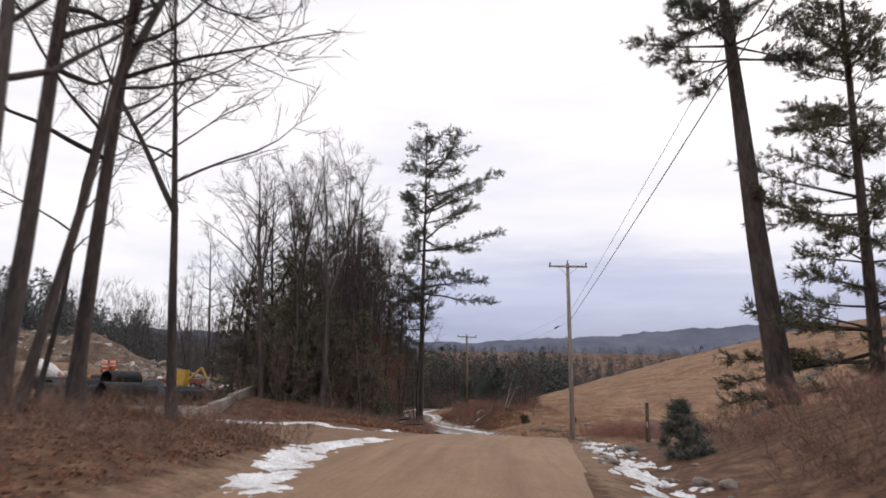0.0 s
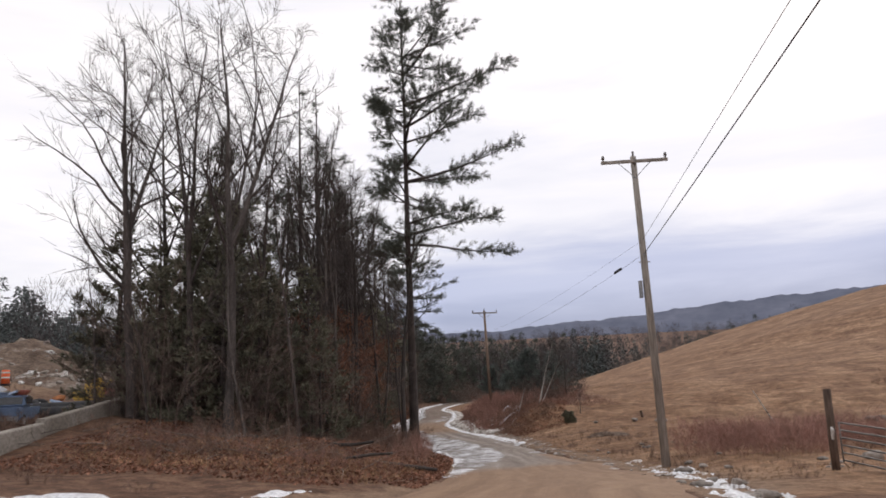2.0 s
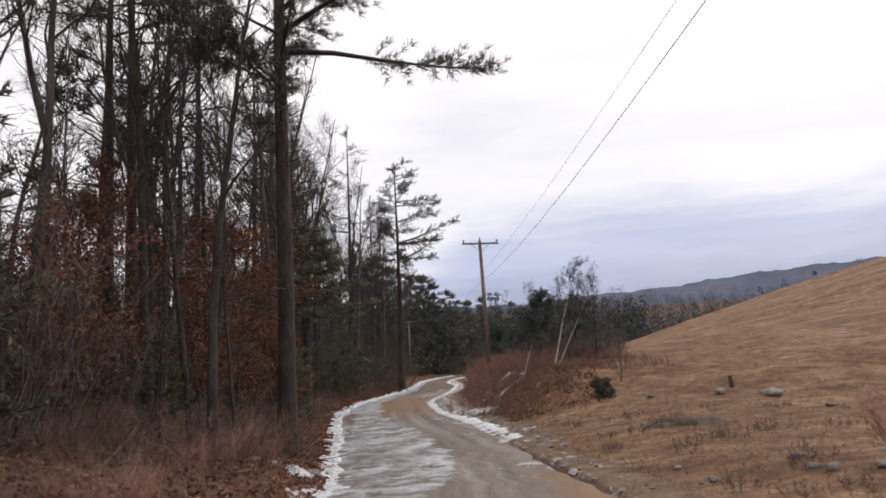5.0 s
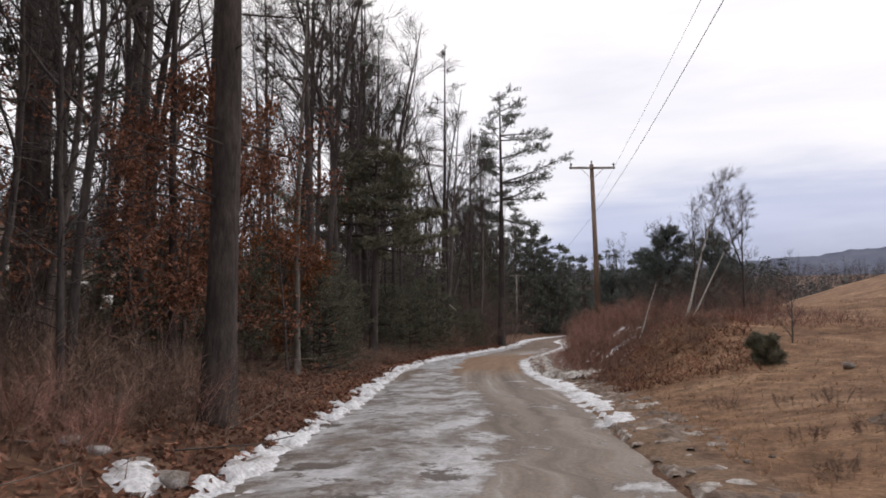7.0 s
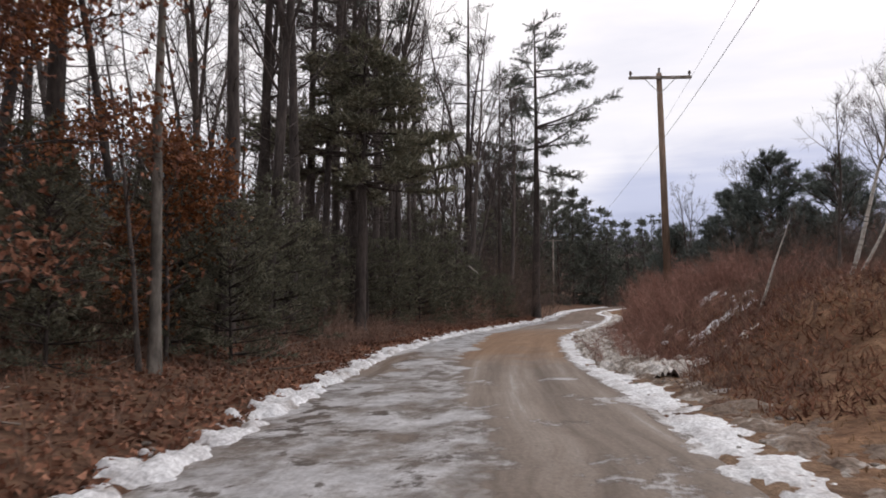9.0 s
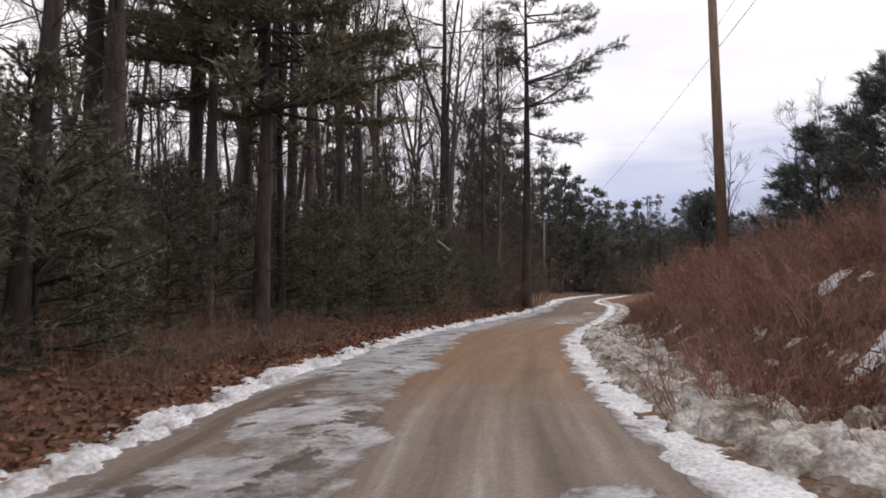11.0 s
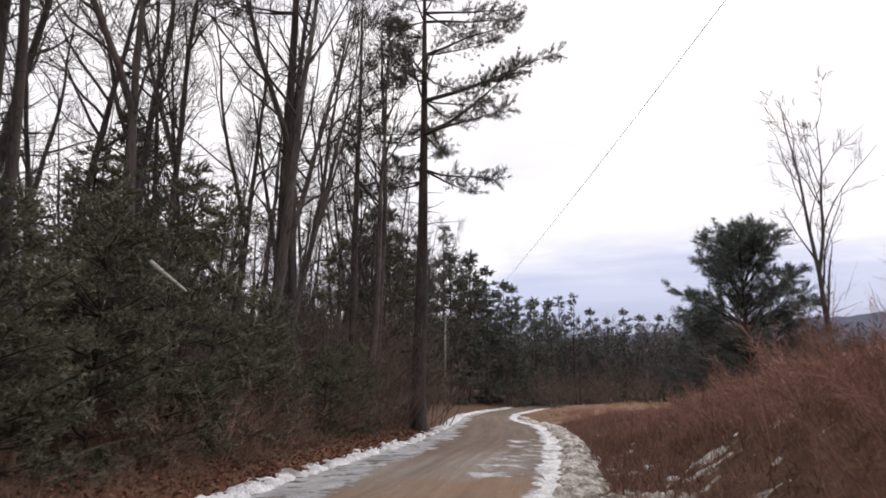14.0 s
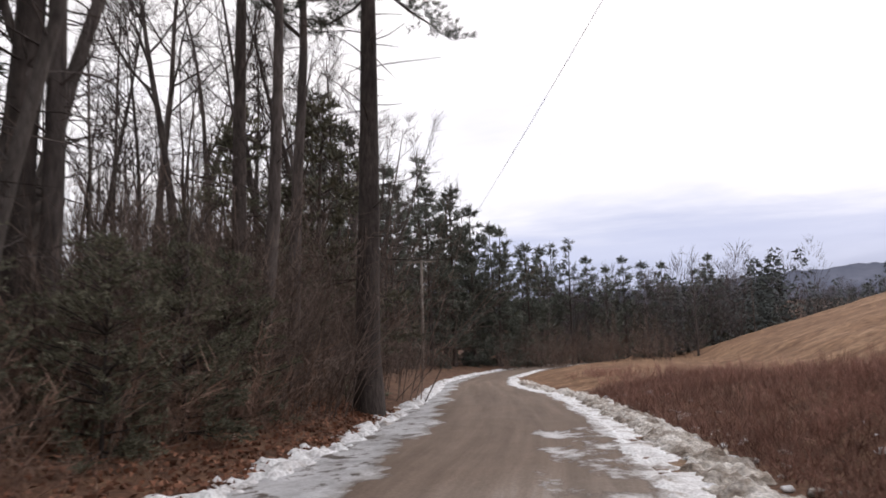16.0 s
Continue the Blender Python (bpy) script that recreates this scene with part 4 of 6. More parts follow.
# ---------------------------------------------------------------- single trees that stand out
def near_tree(x, y, seed, label, bark=M_bark, tilt=(0, 0), turn=0, scale=1.0, **kw):
    return plant(("one", seed), x, y, make_bare(seed, bark, **kw), label, "tree", "", scale, turn, tilt=tilt)


near_tree(-8.1, 16.0, 201, "bare dark roadside tree with a wide forked top", tall=12, r=0.125, crown=0.40, primaries=18, reach=0.38, fork=True, angle=64, tilt=(0, -3.5), wild=0.012, lean=0.0)
near_tree(-8.6, 13.1, 202, "bare dark tree leaning over the bank", tall=17, r=0.165, crown=0.30, primaries=18, reach=0.30, tilt=(0, 1.2), fork=True, angle=64, wild=0.010, lean=0.0)
near_tree(-9.05, 12.2, 203, "bare dark slender tree leaning toward the road", tall=16, r=0.105, crown=0.3, primaries=16, reach=0.28, tilt=(0, 9), angle=62, wild=0.012, lean=0.0)
near_tree(-8.9, 11.4, 204, "thick dark trunk of a bare tree", tall=19, r=0.17, crown=0.3, primaries=18, reach=0.28, tilt=(0, 2), angle=62, wild=0.010, lean=0.0)
near_tree(-8.3, 9.9, 221, "dark bare tree at the start of the road", tall=18, r=0.16, crown=0.3, primaries=16, reach=0.26, tilt=(0, 0), angle=60, wild=0.012, lean=0.0)
near_tree(-12.5, 17.5, 222, "thin bare tree behind the bank", tall=12, r=0.08, crown=0.3, primaries=14, reach=0.3, tilt=(0, 6), turn=40, angle=55)
near_tree(-17.3, 46.4, 205, "tall bare spreading tree at the woods edge", tall=16.5, r=0.21, crown=0.30, primaries=22, reach=0.40, fork=True, angle=44, turn=110)
near_tree(-13.1, 45.8, 206, "tall bare grey tree at the woods edge", bark=M_bark_grey, tall=17.5, r=0.19, crown=0.36, primaries=20, reach=0.34, fork=True, angle=38, turn=90)
near_tree(-15.4, 47.2, 223, "bare tree with spreading crown in the clump", tall=16, r=0.16, crown=0.32, primaries=18, reach=0.36, fork=True, angle=42, turn=20)
near_tree(-18.6, 51.0, 224, "tall bare tree behind the clump", tall=15.5, r=0.17, crown=0.3, primaries=18, reach=0.34, angle=44, turn=20)
near_tree(-12.3, 54.2, 207, "slender bare tree with upright crown", bark=M_bark_grey, tall=15.2, r=0.14, crown=0.5, primaries=18, reach=0.24, fork=True, angle=32)
near_tree(-10.6, 51.5, 225, "slender bare tree at the woods edge", bark=M_bark_grey, tall=12.5, r=0.10, crown=0.4, primaries=16, reach=0.26, fork=True, angle=36)
near_tree(-13.0, 68.1, 208, "thin pale grey trunk beside the road", bark=M_bark_pale, tall=13, r=0.10, crown=0.55, primaries=12, reach=0.2, angle=45, wild=0.015, lean=0.0)
near_tree(-7.6, 100.3, 209, "bare grey birch clump on the bank", bark=M_bark_grey, tall=6.0, r=0.065, crown=0.22, primaries=16, reach=0.34, fork=True, angle=26)
near_tree(-2.6, 79.6, 210, "bare slender tree on the mound", bark=M_bark_grey, tall=4.8, r=0.05, crown=0.3, primaries=16, reach=0.34, angle=34)
near_tree(-2.75, 75.6, 211, "white birch leaning over the mound", bark=M_birch, tall=5.2, r=0.048, crown=0.42, primaries=20, seconds=6, twigs=14, reach=0.28, tilt=(-4, 19), lean=0.0, angle=35, wild=0.02)
near_tree(-2.55, 75.9, 212, "thin white birch leaning over the mound", bark=M_birch, tall=4.6, r=0.034, crown=0.45, primaries=16, seconds=6, twigs=14, reach=0.28, tilt=(-3, 26), lean=0.0, angle=35, wild=0.02)
near_tree(-4.4, 77.0, 213, "broken white birch stem", bark=M_birch, tall=2.4, r=0.04, crown=0.7, primaries=4, reach=0.2, tilt=(4, 22), angle=40)
near_tree(-5.4, 97.5, 214, "bare slender grey tree on the bank", bark=M_bark_grey, tall=6.5, r=0.06, crown=0.25, primaries=15, reach=0.32, angle=32, turn=50)
near_tree(-4.6, 94.0, 226, "bare thin grey tree on the bank", bark=M_bark_grey, tall=5.5, r=0.05, crown=0.25, primaries=15, reach=0.32, angle=32, turn=150)
near_tree(-22.6, 115.5, 215, "bare forked tree leaning beside the pine", bark=M_bark, tall=19, r=0.2, crown=0.5, primaries=13, reach=0.2, tilt=(0, 5), angle=35)
near_tree(0.1, 71.9, 227, "small bare shrub tree in the meadow", bark=M_bark_grey, tall=2.3, r=0.03, crown=0.15, primaries=10, reach=0.4, angle=30)


def near_pine(x, y, seed, label, needle=M_needle, tilt=(0, 0), turn=0, scale=1.0, **kw):
    return plant(("one", seed), x, y, make_conifer("pine_tree", seed, needle, **kw), label, "tree", "", scale, turn, tilt=tilt)


near_pine(-8.9, 59.2, 301, "tall white pine with open tiers of boughs", tall=25.2, r=0.26, bare=0.34, whorls=22, per=5, reach=3.9, droop=-0.05, tufts=7.2, size=0.30, width=0.024, count=14, twig=1.15, gap=0.30, dead=14, tilt=(-1.4, 1.5), bias=(0, 0.5), spike=0.3, flat=0.55, lop=lambda q: float(np.interp(q, (0, 0.12, 0.4, 0.7, 0.9, 1), (0.6, 0.95, 1.2, 1.05, 0.6, 0.25))))
near_pine(-20.75, 116.3, 302, "tall white pine with high open crown", tall=24.3, r=0.35, bare=0.46, whorls=16, per=5, reach=4.2, droop=-0.2, tufts=6.0, size=0.30, width=0.024, count=13, dead=34, twig=1.15, gap=0.25, tilt=(0, 0.8), bias=(0, 0.4), flat=0.55, spike=0.3, lop=lambda q: float(np.interp(q, (0, 0.3, 0.7, 0.9, 1), (1.15, 1.05, 0.85, 0.6, 0.3))))
near_pine(7.6, 24.0, 303, "large leaning pine trunk with high crown", tall=21, r=0.42, bare=0.55, whorls=13, per=5, reach=3.6, droop=-0.15, tufts=9, size=0.26, width=0.024, twig=0.9, count=12, tilt=(0, -5.2))
near_pine(10.6, 24.5, 304, "dark pine with low ragged boughs", needle=M_needle_dark, tall=17, r=0.24, bare=0.05, whorls=24, per=6, reach=3.5, droop=-0.22, tufts=9, size=0.24, width=0.034, twig=0.85, gap=0.1, count=8, bias=(180, 0.3))
near_pine(3.55, 19.2, 305, "small young pine bush beside the ditch", needle=M_needle, tall=1.35, r=0.03, bare=0.03, whorls=9, per=5, reach=0.75, droop=0.3, tufts=16, size=0.2, width=0.018, twig=0.25, count=9)
near_pine(-9.68, 106.05, 312, "slender young bluish pine on the bank", needle=M_needle_blue, tall=3.0, r=0.04, bare=0.34, whorls=10, per=4, reach=1.15, droop=0.2, tufts=11, size=0.15, width=0.013, twig=0.35, count=11, spike=0.9, gap=0.15)
near_pine(-8.75, 103.6, 306, "young bluish pine on the bank", needle=M_needle_blue, tall=3.9, r=0.08, bare=0.08, whorls=17, per=7, reach=1.9, droop=0.15, gap=0.06, tufts=13, size=0.16, width=0.013, twig=0.45, count=12, spike=1.0, lop=lambda q: float(np.interp(q, (0, 0.3, 0.7, 1), (0.95, 1.05, 0.85, 0.35))))
near_pine(-3.9, 87.2, 307, "dark young pine behind the brush", needle=M_needle_blue, tall=4.5, r=0.1, bare=0.04, whorls=17, per=6, reach=2.5, droop=0.25, tufts=11, size=0.2, width=0.018, twig=0.5, count=12, spike=0.9)
near_pine(-1.9, 86.2, 308, "dark young pine in the thicket", needle=M_needle_blue, tall=3.7, r=0.1, bare=0.04, whorls=14, per=6, reach=2.5, droop=0.25, tufts=11, size=0.2, width=0.018, twig=0.5, count=12, spike=0.9)
near_pine(-5.3, 89.6, 309, "dark rounded young pine", needle=M_needle_blue, tall=3.6, r=0.1, bare=0.04, whorls=14, per=6, reach=2.2, droop=0.25, tufts=11, size=0.2, width=0.018, twig=0.5, count=12, spike=0.9)
near_tree(-0.75, 82.6, 228, "bare many-stemmed tree behind the birches", bark=M_bark_grey, tall=5.4, r=0.055, crown=0.25, primaries=18, reach=0.34, fork=True, angle=34, turn=20)
near_pine(-0.65, 69.9, 310, "small round dark juniper in the meadow", needle=M_needle_dark, tall=0.62, r=0.03, bare=0.02, whorls=8, per=6, reach=0.4, droop=0.5, tufts=30, size=0.13, width=0.015, twig=0.15, count=9, lop=lambda q: 0.25 + 0.9 * math.sqrt(max(0.0, 1 - (2 * q - 0.9) ** 2)))

HEMLOCK = [
    dict(seed=321, tall=6.5, r=0.09, bare=0.02, whorls=16, per=5, reach=2.2, droop=-0.08, tufts=6.5, size=0.18, width=0.045, twig=0.6, count=5, fan=0.35),
    dict(seed=322, tall=8.5, r=0.12, bare=0.03, whorls=18, per=5, reach=2.9, droop=-0.10, tufts=4.2, size=0.28, width=0.062, twig=0.7, count=5, gap=0.12),
    dict(seed=323, tall=5.0, r=0.06, bare=0.02, whorls=17, per=6, reach=1.9, droop=0.0, tufts=8.5, size=0.12, width=0.036, twig=0.55, count=5, fan=0.5, lop=lambda q: float(np.interp(q, (0, 0.25, 0.6, 1), (0.9, 1.1, 0.85, 0.2)))),
]
PINE = [
    dict(seed=331, tall=15, r=0.19, bare=0.03, whorls=20, per=5, reach=3.4, droop=0.0, tufts=2.9, size=0.50, width=0.10, twig=0.8, count=5, gap=0.1),
    dict(seed=332, tall=17, r=0.21, bare=0.35, whorls=15, per=4, reach=3.2, droop=-0.05, tufts=2.8, size=0.50, width=0.08, twig=0.8, count=5, gap=0.15),
    dict(seed=333, tall=23, r=0.24, bare=0.52, whorls=12, per=3, reach=3.0, droop=-0.1, tufts=3.4, size=0.40, width=0.05, twig=0.9, count=5, gap=0.5, dead=26),
]


def hemlock(x, y, k, scale=1.0, label="dark young hemlock in the understory"):
    return plant(("hemlock", k), x, y, make_conifer("hemlock_tree", HEMLOCK[k]["seed"], M_needle_dark, **{q: v for q, v in HEMLOCK[k].items() if q != "seed"}), label, "tree", "understory hemlocks", scale, rng.uniform(0, 360))


def pine(x, y, k, scale=1.0, label="green forest pine at the road bend"):
    return plant(("pine", k), x, y, make_conifer("pine_tree", PINE[k]["seed"], M_needle, **{q: v for q, v in PINE[k].items() if q != "seed"}), label, "tree", "forest pines", scale, rng.uniform(0, 360))


# in the clump behind the side road
for x, y, k, s in ((-14.2, 47.6, 1, 1.0), (-11.6, 50.4, 1, 0.85), (-16.6, 50.2, 1, 0.95), (-17.0, 47.6, 1, 0.72), (-9.9, 55.0, 0, 0.42), (-19.6, 49.0, 1, 1.0), (-12.8, 48.8, 0, 1.0), (-17.6, 48.6, 0, 1.0), (-14.6, 52.4, 1, 1.0), (-10.6, 48.8, 0, 0.7), (-18.0, 51.5, 1, 1.25), (-15.3, 49.4, 1, 1.2), (-16.8, 54.5, 1, 1.3)):
    hemlock(x, y, k, s)
# behind the beeches
for x, y, k, s in ((-15.0, 70.4, 2, 0.8), (-16.6, 71.6, 2, 0.85), (-14.0, 67.0, 2, 0.6), (-15.0, 65.0, 2, 0.66), (-13.9, 71.0, 2, 0.62), (-15.7, 73.6, 2, 0.72), (-14.6, 63.2, 2, 0.55), (-16.2, 68.4, 2, 0.8), (-17.6, 73.6, 0, 0.75), (-18.4, 70.4, 0, 0.7), (-16.2, 75.6, 2, 0.85), (-17.6, 63.0, 0, 0.7), (-15.6, 62.0, 2, 0.7)):
    hemlock(x, y, k, s)
# the dark screen along the road: low at its start, taller toward the big pine, low again before it
for x, y, k, s in ((-17.2, 77.4, 2, 0.62), (-18.9, 78.8, 2, 0.72), (-18.6, 80.6, 2, 0.75), (-19.6, 83.4, 2, 0.74), (-19.3, 85.8, 2, 0.72), (-21.4, 87.0, 0, 0.58), (-19.7, 88.2, 2, 0.74), (-20.2, 90.4, 2, 0.80), (-20.0, 92.8, 2, 0.82), (-20.3, 95.2, 2, 0.92), (-20.6, 97.6, 0, 0.86), (-21.0, 100.0, 0, 0.95), (-21.0, 102.4, 2, 0.80), (-21.6, 104.4, 2, 0.58), (-22.4, 97.4, 0, 0.95), (-20.9, 106.4, 2, 0.57), (-21.0, 108.4, 2, 0.60), (-21.4, 110.4, 2, 0.62), (-22.4, 95.4, 0, 0.8), (-22.9, 98.8, 1, 0.72), (-23.4, 105.2, 0, 0.55), (-23.5, 112.0, 0, 0.6), (-24.5, 119, 2, 1.0), (-26.5, 126, 0, 0.9)):
    hemlock(x, y, k, s)
for x, y, s in ((-30.0, 107.8, 1.3), (-31.8, 111.6, 1.35), (-27.7, 108.6, 1.1), (-23.6, 119.8, 1.12), (-25.6, 118.4, 1.0)):
    hemlock(x, y, 1, s, "tall hemlock deep in the winter woods")
near_pine(-17.7, 82.7, 311, "large dark hemlock with long drooping boughs", needle=M_needle_dark, tall=11, r=0.24, bare=0.50, whorls=12, per=8, reach=4.6, droop=-0.06, tufts=9.5, size=0.25, width=0.05, twig=0.85, count=6, flat=0.3, spike=0.2, dead=24, bias=(170, 0.25), gap=0.05)
for x, y, k, s in ((-33, 143, 0, 1.1), (-36, 148, 1, 1.2), (-34, 152, 0, 1.25), (-30.5, 162, 0, 1.1), (-33, 168, 1, 1.2), (-28.5, 172, 0, 1.1), (-26.5, 176, 0, 1.0), (-29.5, 167, 0, 1.15), (-24.0, 183, 0, 0.95), (-36.5, 186, 1, 1.05), (-31, 184, 0, 1.0), (-25.5, 190, 0, 0.95), (-20, 195, 1, 0.95), (-15.5, 200, 0, 0.85), (-40, 160, 1, 1.0), (-44, 176, 0, 1.1), (-10, 206, 0, 0.9), (-23, 205, 1, 1.0), (-29, 200, 0, 1.0), (-38, 200, 1, 1.1), (-3, 212, 0, 0.8), (-17.6, 63.4, 1, 0.95), (-35, 163, 0, 1.25), (-31.5, 176, 0, 1.2), (-27.5, 180, 0, 1.05), (-23.5, 198, 0, 1.05), (-18, 204, 0, 1.0), (-13, 210, 0, 1.0), (-7, 214, 0, 0.95), (0, 218, 0, 0.95), (-34, 195, 0, 1.2), (-40, 190, 0, 1.3), (-32.5, 157, 0, 1.05), (-38, 168, 0, 1.3), (-26, 215, 0, 1.1)):
    pine(x, y, k, s)

for x, y, s in ((-14.5, 60.8, 0.9), (-21.2, 86.6, 0.95), (-21.9, 89.0, 1.0), (-22.9, 91.6, 1.0), (-23.2, 107.2, 1.1), (-19.6, 79.4, 0.95), (-20.4, 83.4, 0.9), (-22.6, 112.9, 0.85), (-15.8, 61.5, 0.95), (-17.8, 70.0, 0.95)):
    pine(x, y, 2, s, "tall dark pine trunk at the woods edge")
for x, y, k, s in ((-8.4, 54.4, 0, 0.62), (-11.0, 56.3, 1, 0.65), (-13.6, 49.3, 3, 0.75), (-10.2, 57.6, 4, 0.8)):
    bare(x, y, k, s, label="bare grey tree at the woods edge")
for x, y, k, s in ((-18.4, 56.4, 1, 0.9),):
    pine(x, y, k, s, "dark forest pine behind the oak saplings")
for x, y, k, s in ((-12.6, 59.2, 4, 0.85), (-14.2, 61.0, 0, 0.8), (-13.6, 63.6, 5, 0.85), (-15.8, 64.2, 1, 0.9), (-11.6, 57.4, 4, 0.7), (-17.0, 66.4, 0, 0.95)):
    bare(x, y, k, s, label="bare grey tree behind the oak saplings")
for x, y, s, lean in ((-19.6, 85.6, 0.9, -2), (-21.0, 89.5, 0.95, 1), (-20.4, 91.0, 1.05, 2), (-22.4, 94.5, 1.0, -2), (-23.0, 99.5, 1.0, -5), (-21.9, 103.6, 0.9, 4), (-22.6, 107.4, 1.1, -1), (-21.8, 112.2, 0.8, 5), (-15.4, 72.6, 0.9, -3), (-16.4, 75.4, 1.0, 2), (-17.3, 77.8, 0.9, -1)):
    bare(x, y, 3 if s > 0.97 else 1, s, turn=0.0, tilt=(rng.normal(0, 2), lean), label="dark straight trunk at the woods edge")
# ---------------------------------------------------------------- the woods
TAKEN = [(-9.75, 60.5), (-20.7, 116)]


def room(x, y, gap):
    if any((x - a) ** 2 + (y - b) ** 2 < gap * gap for a, b in TAKEN):
        return False
    TAKEN.append((x, y))
    return True


def woods_limit(y):
    return np.interp(y, (44, 60, 75, 90, 110, 200), (-20, -25, -33, -44, -56, -70))


tries = 0
made = 0
while made < 78 and tries < 4000:  # trees of the first rows
    tries += 1
    y = rng.uniform(44, 150)
    d = 2.8 + 11 * rng.uniform() ** 1.2
    x = float(left_edge(y)) - d - (3.0 if y < 56 else 0.0)
    if 60 < y < 78 and d < 4.6:
        continue
    if x > woods_limit(y) and room(x, y, 2.1):
        bare(x, y, int(rng.integers(0, 6)), rng.uniform(0.55, 0.75) if y < 58 else rng.uniform(0.75, 1.08), tilt=(rng.normal(0, 3.5), rng.normal(0, 3.5)))
        made += 1
made = 0
while made < 92 and tries < 9000:  # deeper woods
    tries += 1
    y = rng.uniform(46, 195)
    x = float(left_edge(y)) - rng.uniform(11, 38)
    if x > woods_limit(y) and room(x, y, 2.0):
        bare(x, y, int(rng.integers(0, 3)), rng.uniform(0.6, 0.82) if y < 60 else rng.uniform(0.75, 1.15), light=True, tilt=(rng.normal(0, 3.5), rng.normal(0, 3.5)))
        made += 1
made = 0
while made < 34 and tries < 14000:  # saplings
    tries += 1
    y = rng.uniform(45, 135)
    x = float(left_edge(y)) - rng.uniform(2.0, 13) - (2.0 if y < 56 else 0.0)
    if x > woods_limit(y) and room(x, y, 1.0):
        bare(x, y, 2, rng.uniform(0.22, 0.5), light=True, tilt=(rng.normal(0, 5), rng.normal(0, 5)), label="thin bare sapling under the trees")
        made += 1
for _ in range(26):  # leafless trees across the bend
    bare(rng.uniform(-32, 4), rng.uniform(182, 222), int(rng.integers(0, 3)), rng.uniform(0.5, 0.8), light=True)
for _ in range(16):  # woods behind the start of the way
    s = rng.choice((-1, 1))
    bare(s * rng.uniform(10, 28) - 2, rng.uniform(-35, 4), int(rng.integers(0, 3)), rng.uniform(0.8, 1.1), light=True)

# ---------------------------------------------------------------- brush
BRUSH = {
    "brown": dict(seed=401, material=M_brush, stems=16, tall=1.4, spread=0.9, twigs=26),
    "red": dict(seed=402, material=M_brush_red, stems=15, tall=1.25, spread=1.0, twigs=52, fine=0.008),
    "low": dict(seed=403, material=M_brush, stems=14, tall=0.75, spread=0.8, twigs=22),
    "tall": dict(seed=404, material=M_brush_grey, stems=16, tall=4.0, spread=1.3, twigs=38, r=0.014, lean=0.3, long=0.16),
}


def brush(kind, x, y, scale, label, group):
    spec = BRUSH[kind]
    return plant(("brush", kind), x, y, make_bush(spec["seed"], spec["material"], **{q: v for q, v in spec.items() if q not in ("seed", "material")}), label, "bush", group, scale, rng.uniform(0, 360))


def thicket(kind, name, label, spots):
    """Brush too dense to tell apart, as one body."""
    spec = BRUSH[kind]
    vs, fs, base = [], [], 0
    shapes = []
    for k in range(3):
        (sv, sf), (wv, wf) = bush_mesh(spec["seed"] + 50 + k, **{q: v for q, v in spec.items() if q not in ("seed", "material")})
        tri = np.concatenate([sf[:, [0, 1, 2]], sf[:, [0, 2, 3]], wf + len(sv)])
        shapes.append((np.concatenate([sv, wv]), tri))
    for i, (x, y, s) in enumerate(spots):
        v, f = shapes[i % 3]
        a = rng.uniform(0, 2 * np.pi)
        turn = np.array([[math.cos(a), -math.sin(a), 0], [math.sin(a), math.cos(a), 0], [0, 0, 1]])
        vs.append(v @ turn.T * s + (x, y, h1(x, y)))
        fs.append(f + base)
        base += len(v)
    tagged(raw(name, np.concatenate(vs), np.concatenate(fs), spec["material"], smooth=False), label, "brush", kind="stuff")


def verge(edge, sign, y0, y1, d0, d1):
    y = rng.uniform(y0, y1)
    return float(edge(y)) + sign * rng.uniform(d0, d1), y


for _ in range(64):  # roadside tangle below the woods
    x, y = verge(left_edge, -1, 45, 125, 2.4, 8)
    brush(rng.choice(("brown", "low", "low")), x, y, rng.uniform(0.6, 1.1), "tangled brown leafless brush under the trees", "woodland brush")
thicket("brown", "screen_tangle", "brown leafless brush under the hemlocks", [(*verge(left_edge, -1, 75, 112, 0.9, 3.2), rng.uniform(0.25, 0.5)) for _ in range(60)] + [(*verge(left_edge, -1, 96, 116, 1.8, 4.5), rng.uniform(0.7, 1.5)) for _ in range(46)])
thicket("low", "verge_tangle", "low brown tangle on the leafy verge", [(*verge(left_edge, -1, 72, 86, 1.0, 4.2), rng.uniform(0.5, 0.95)) for _ in range(46)])
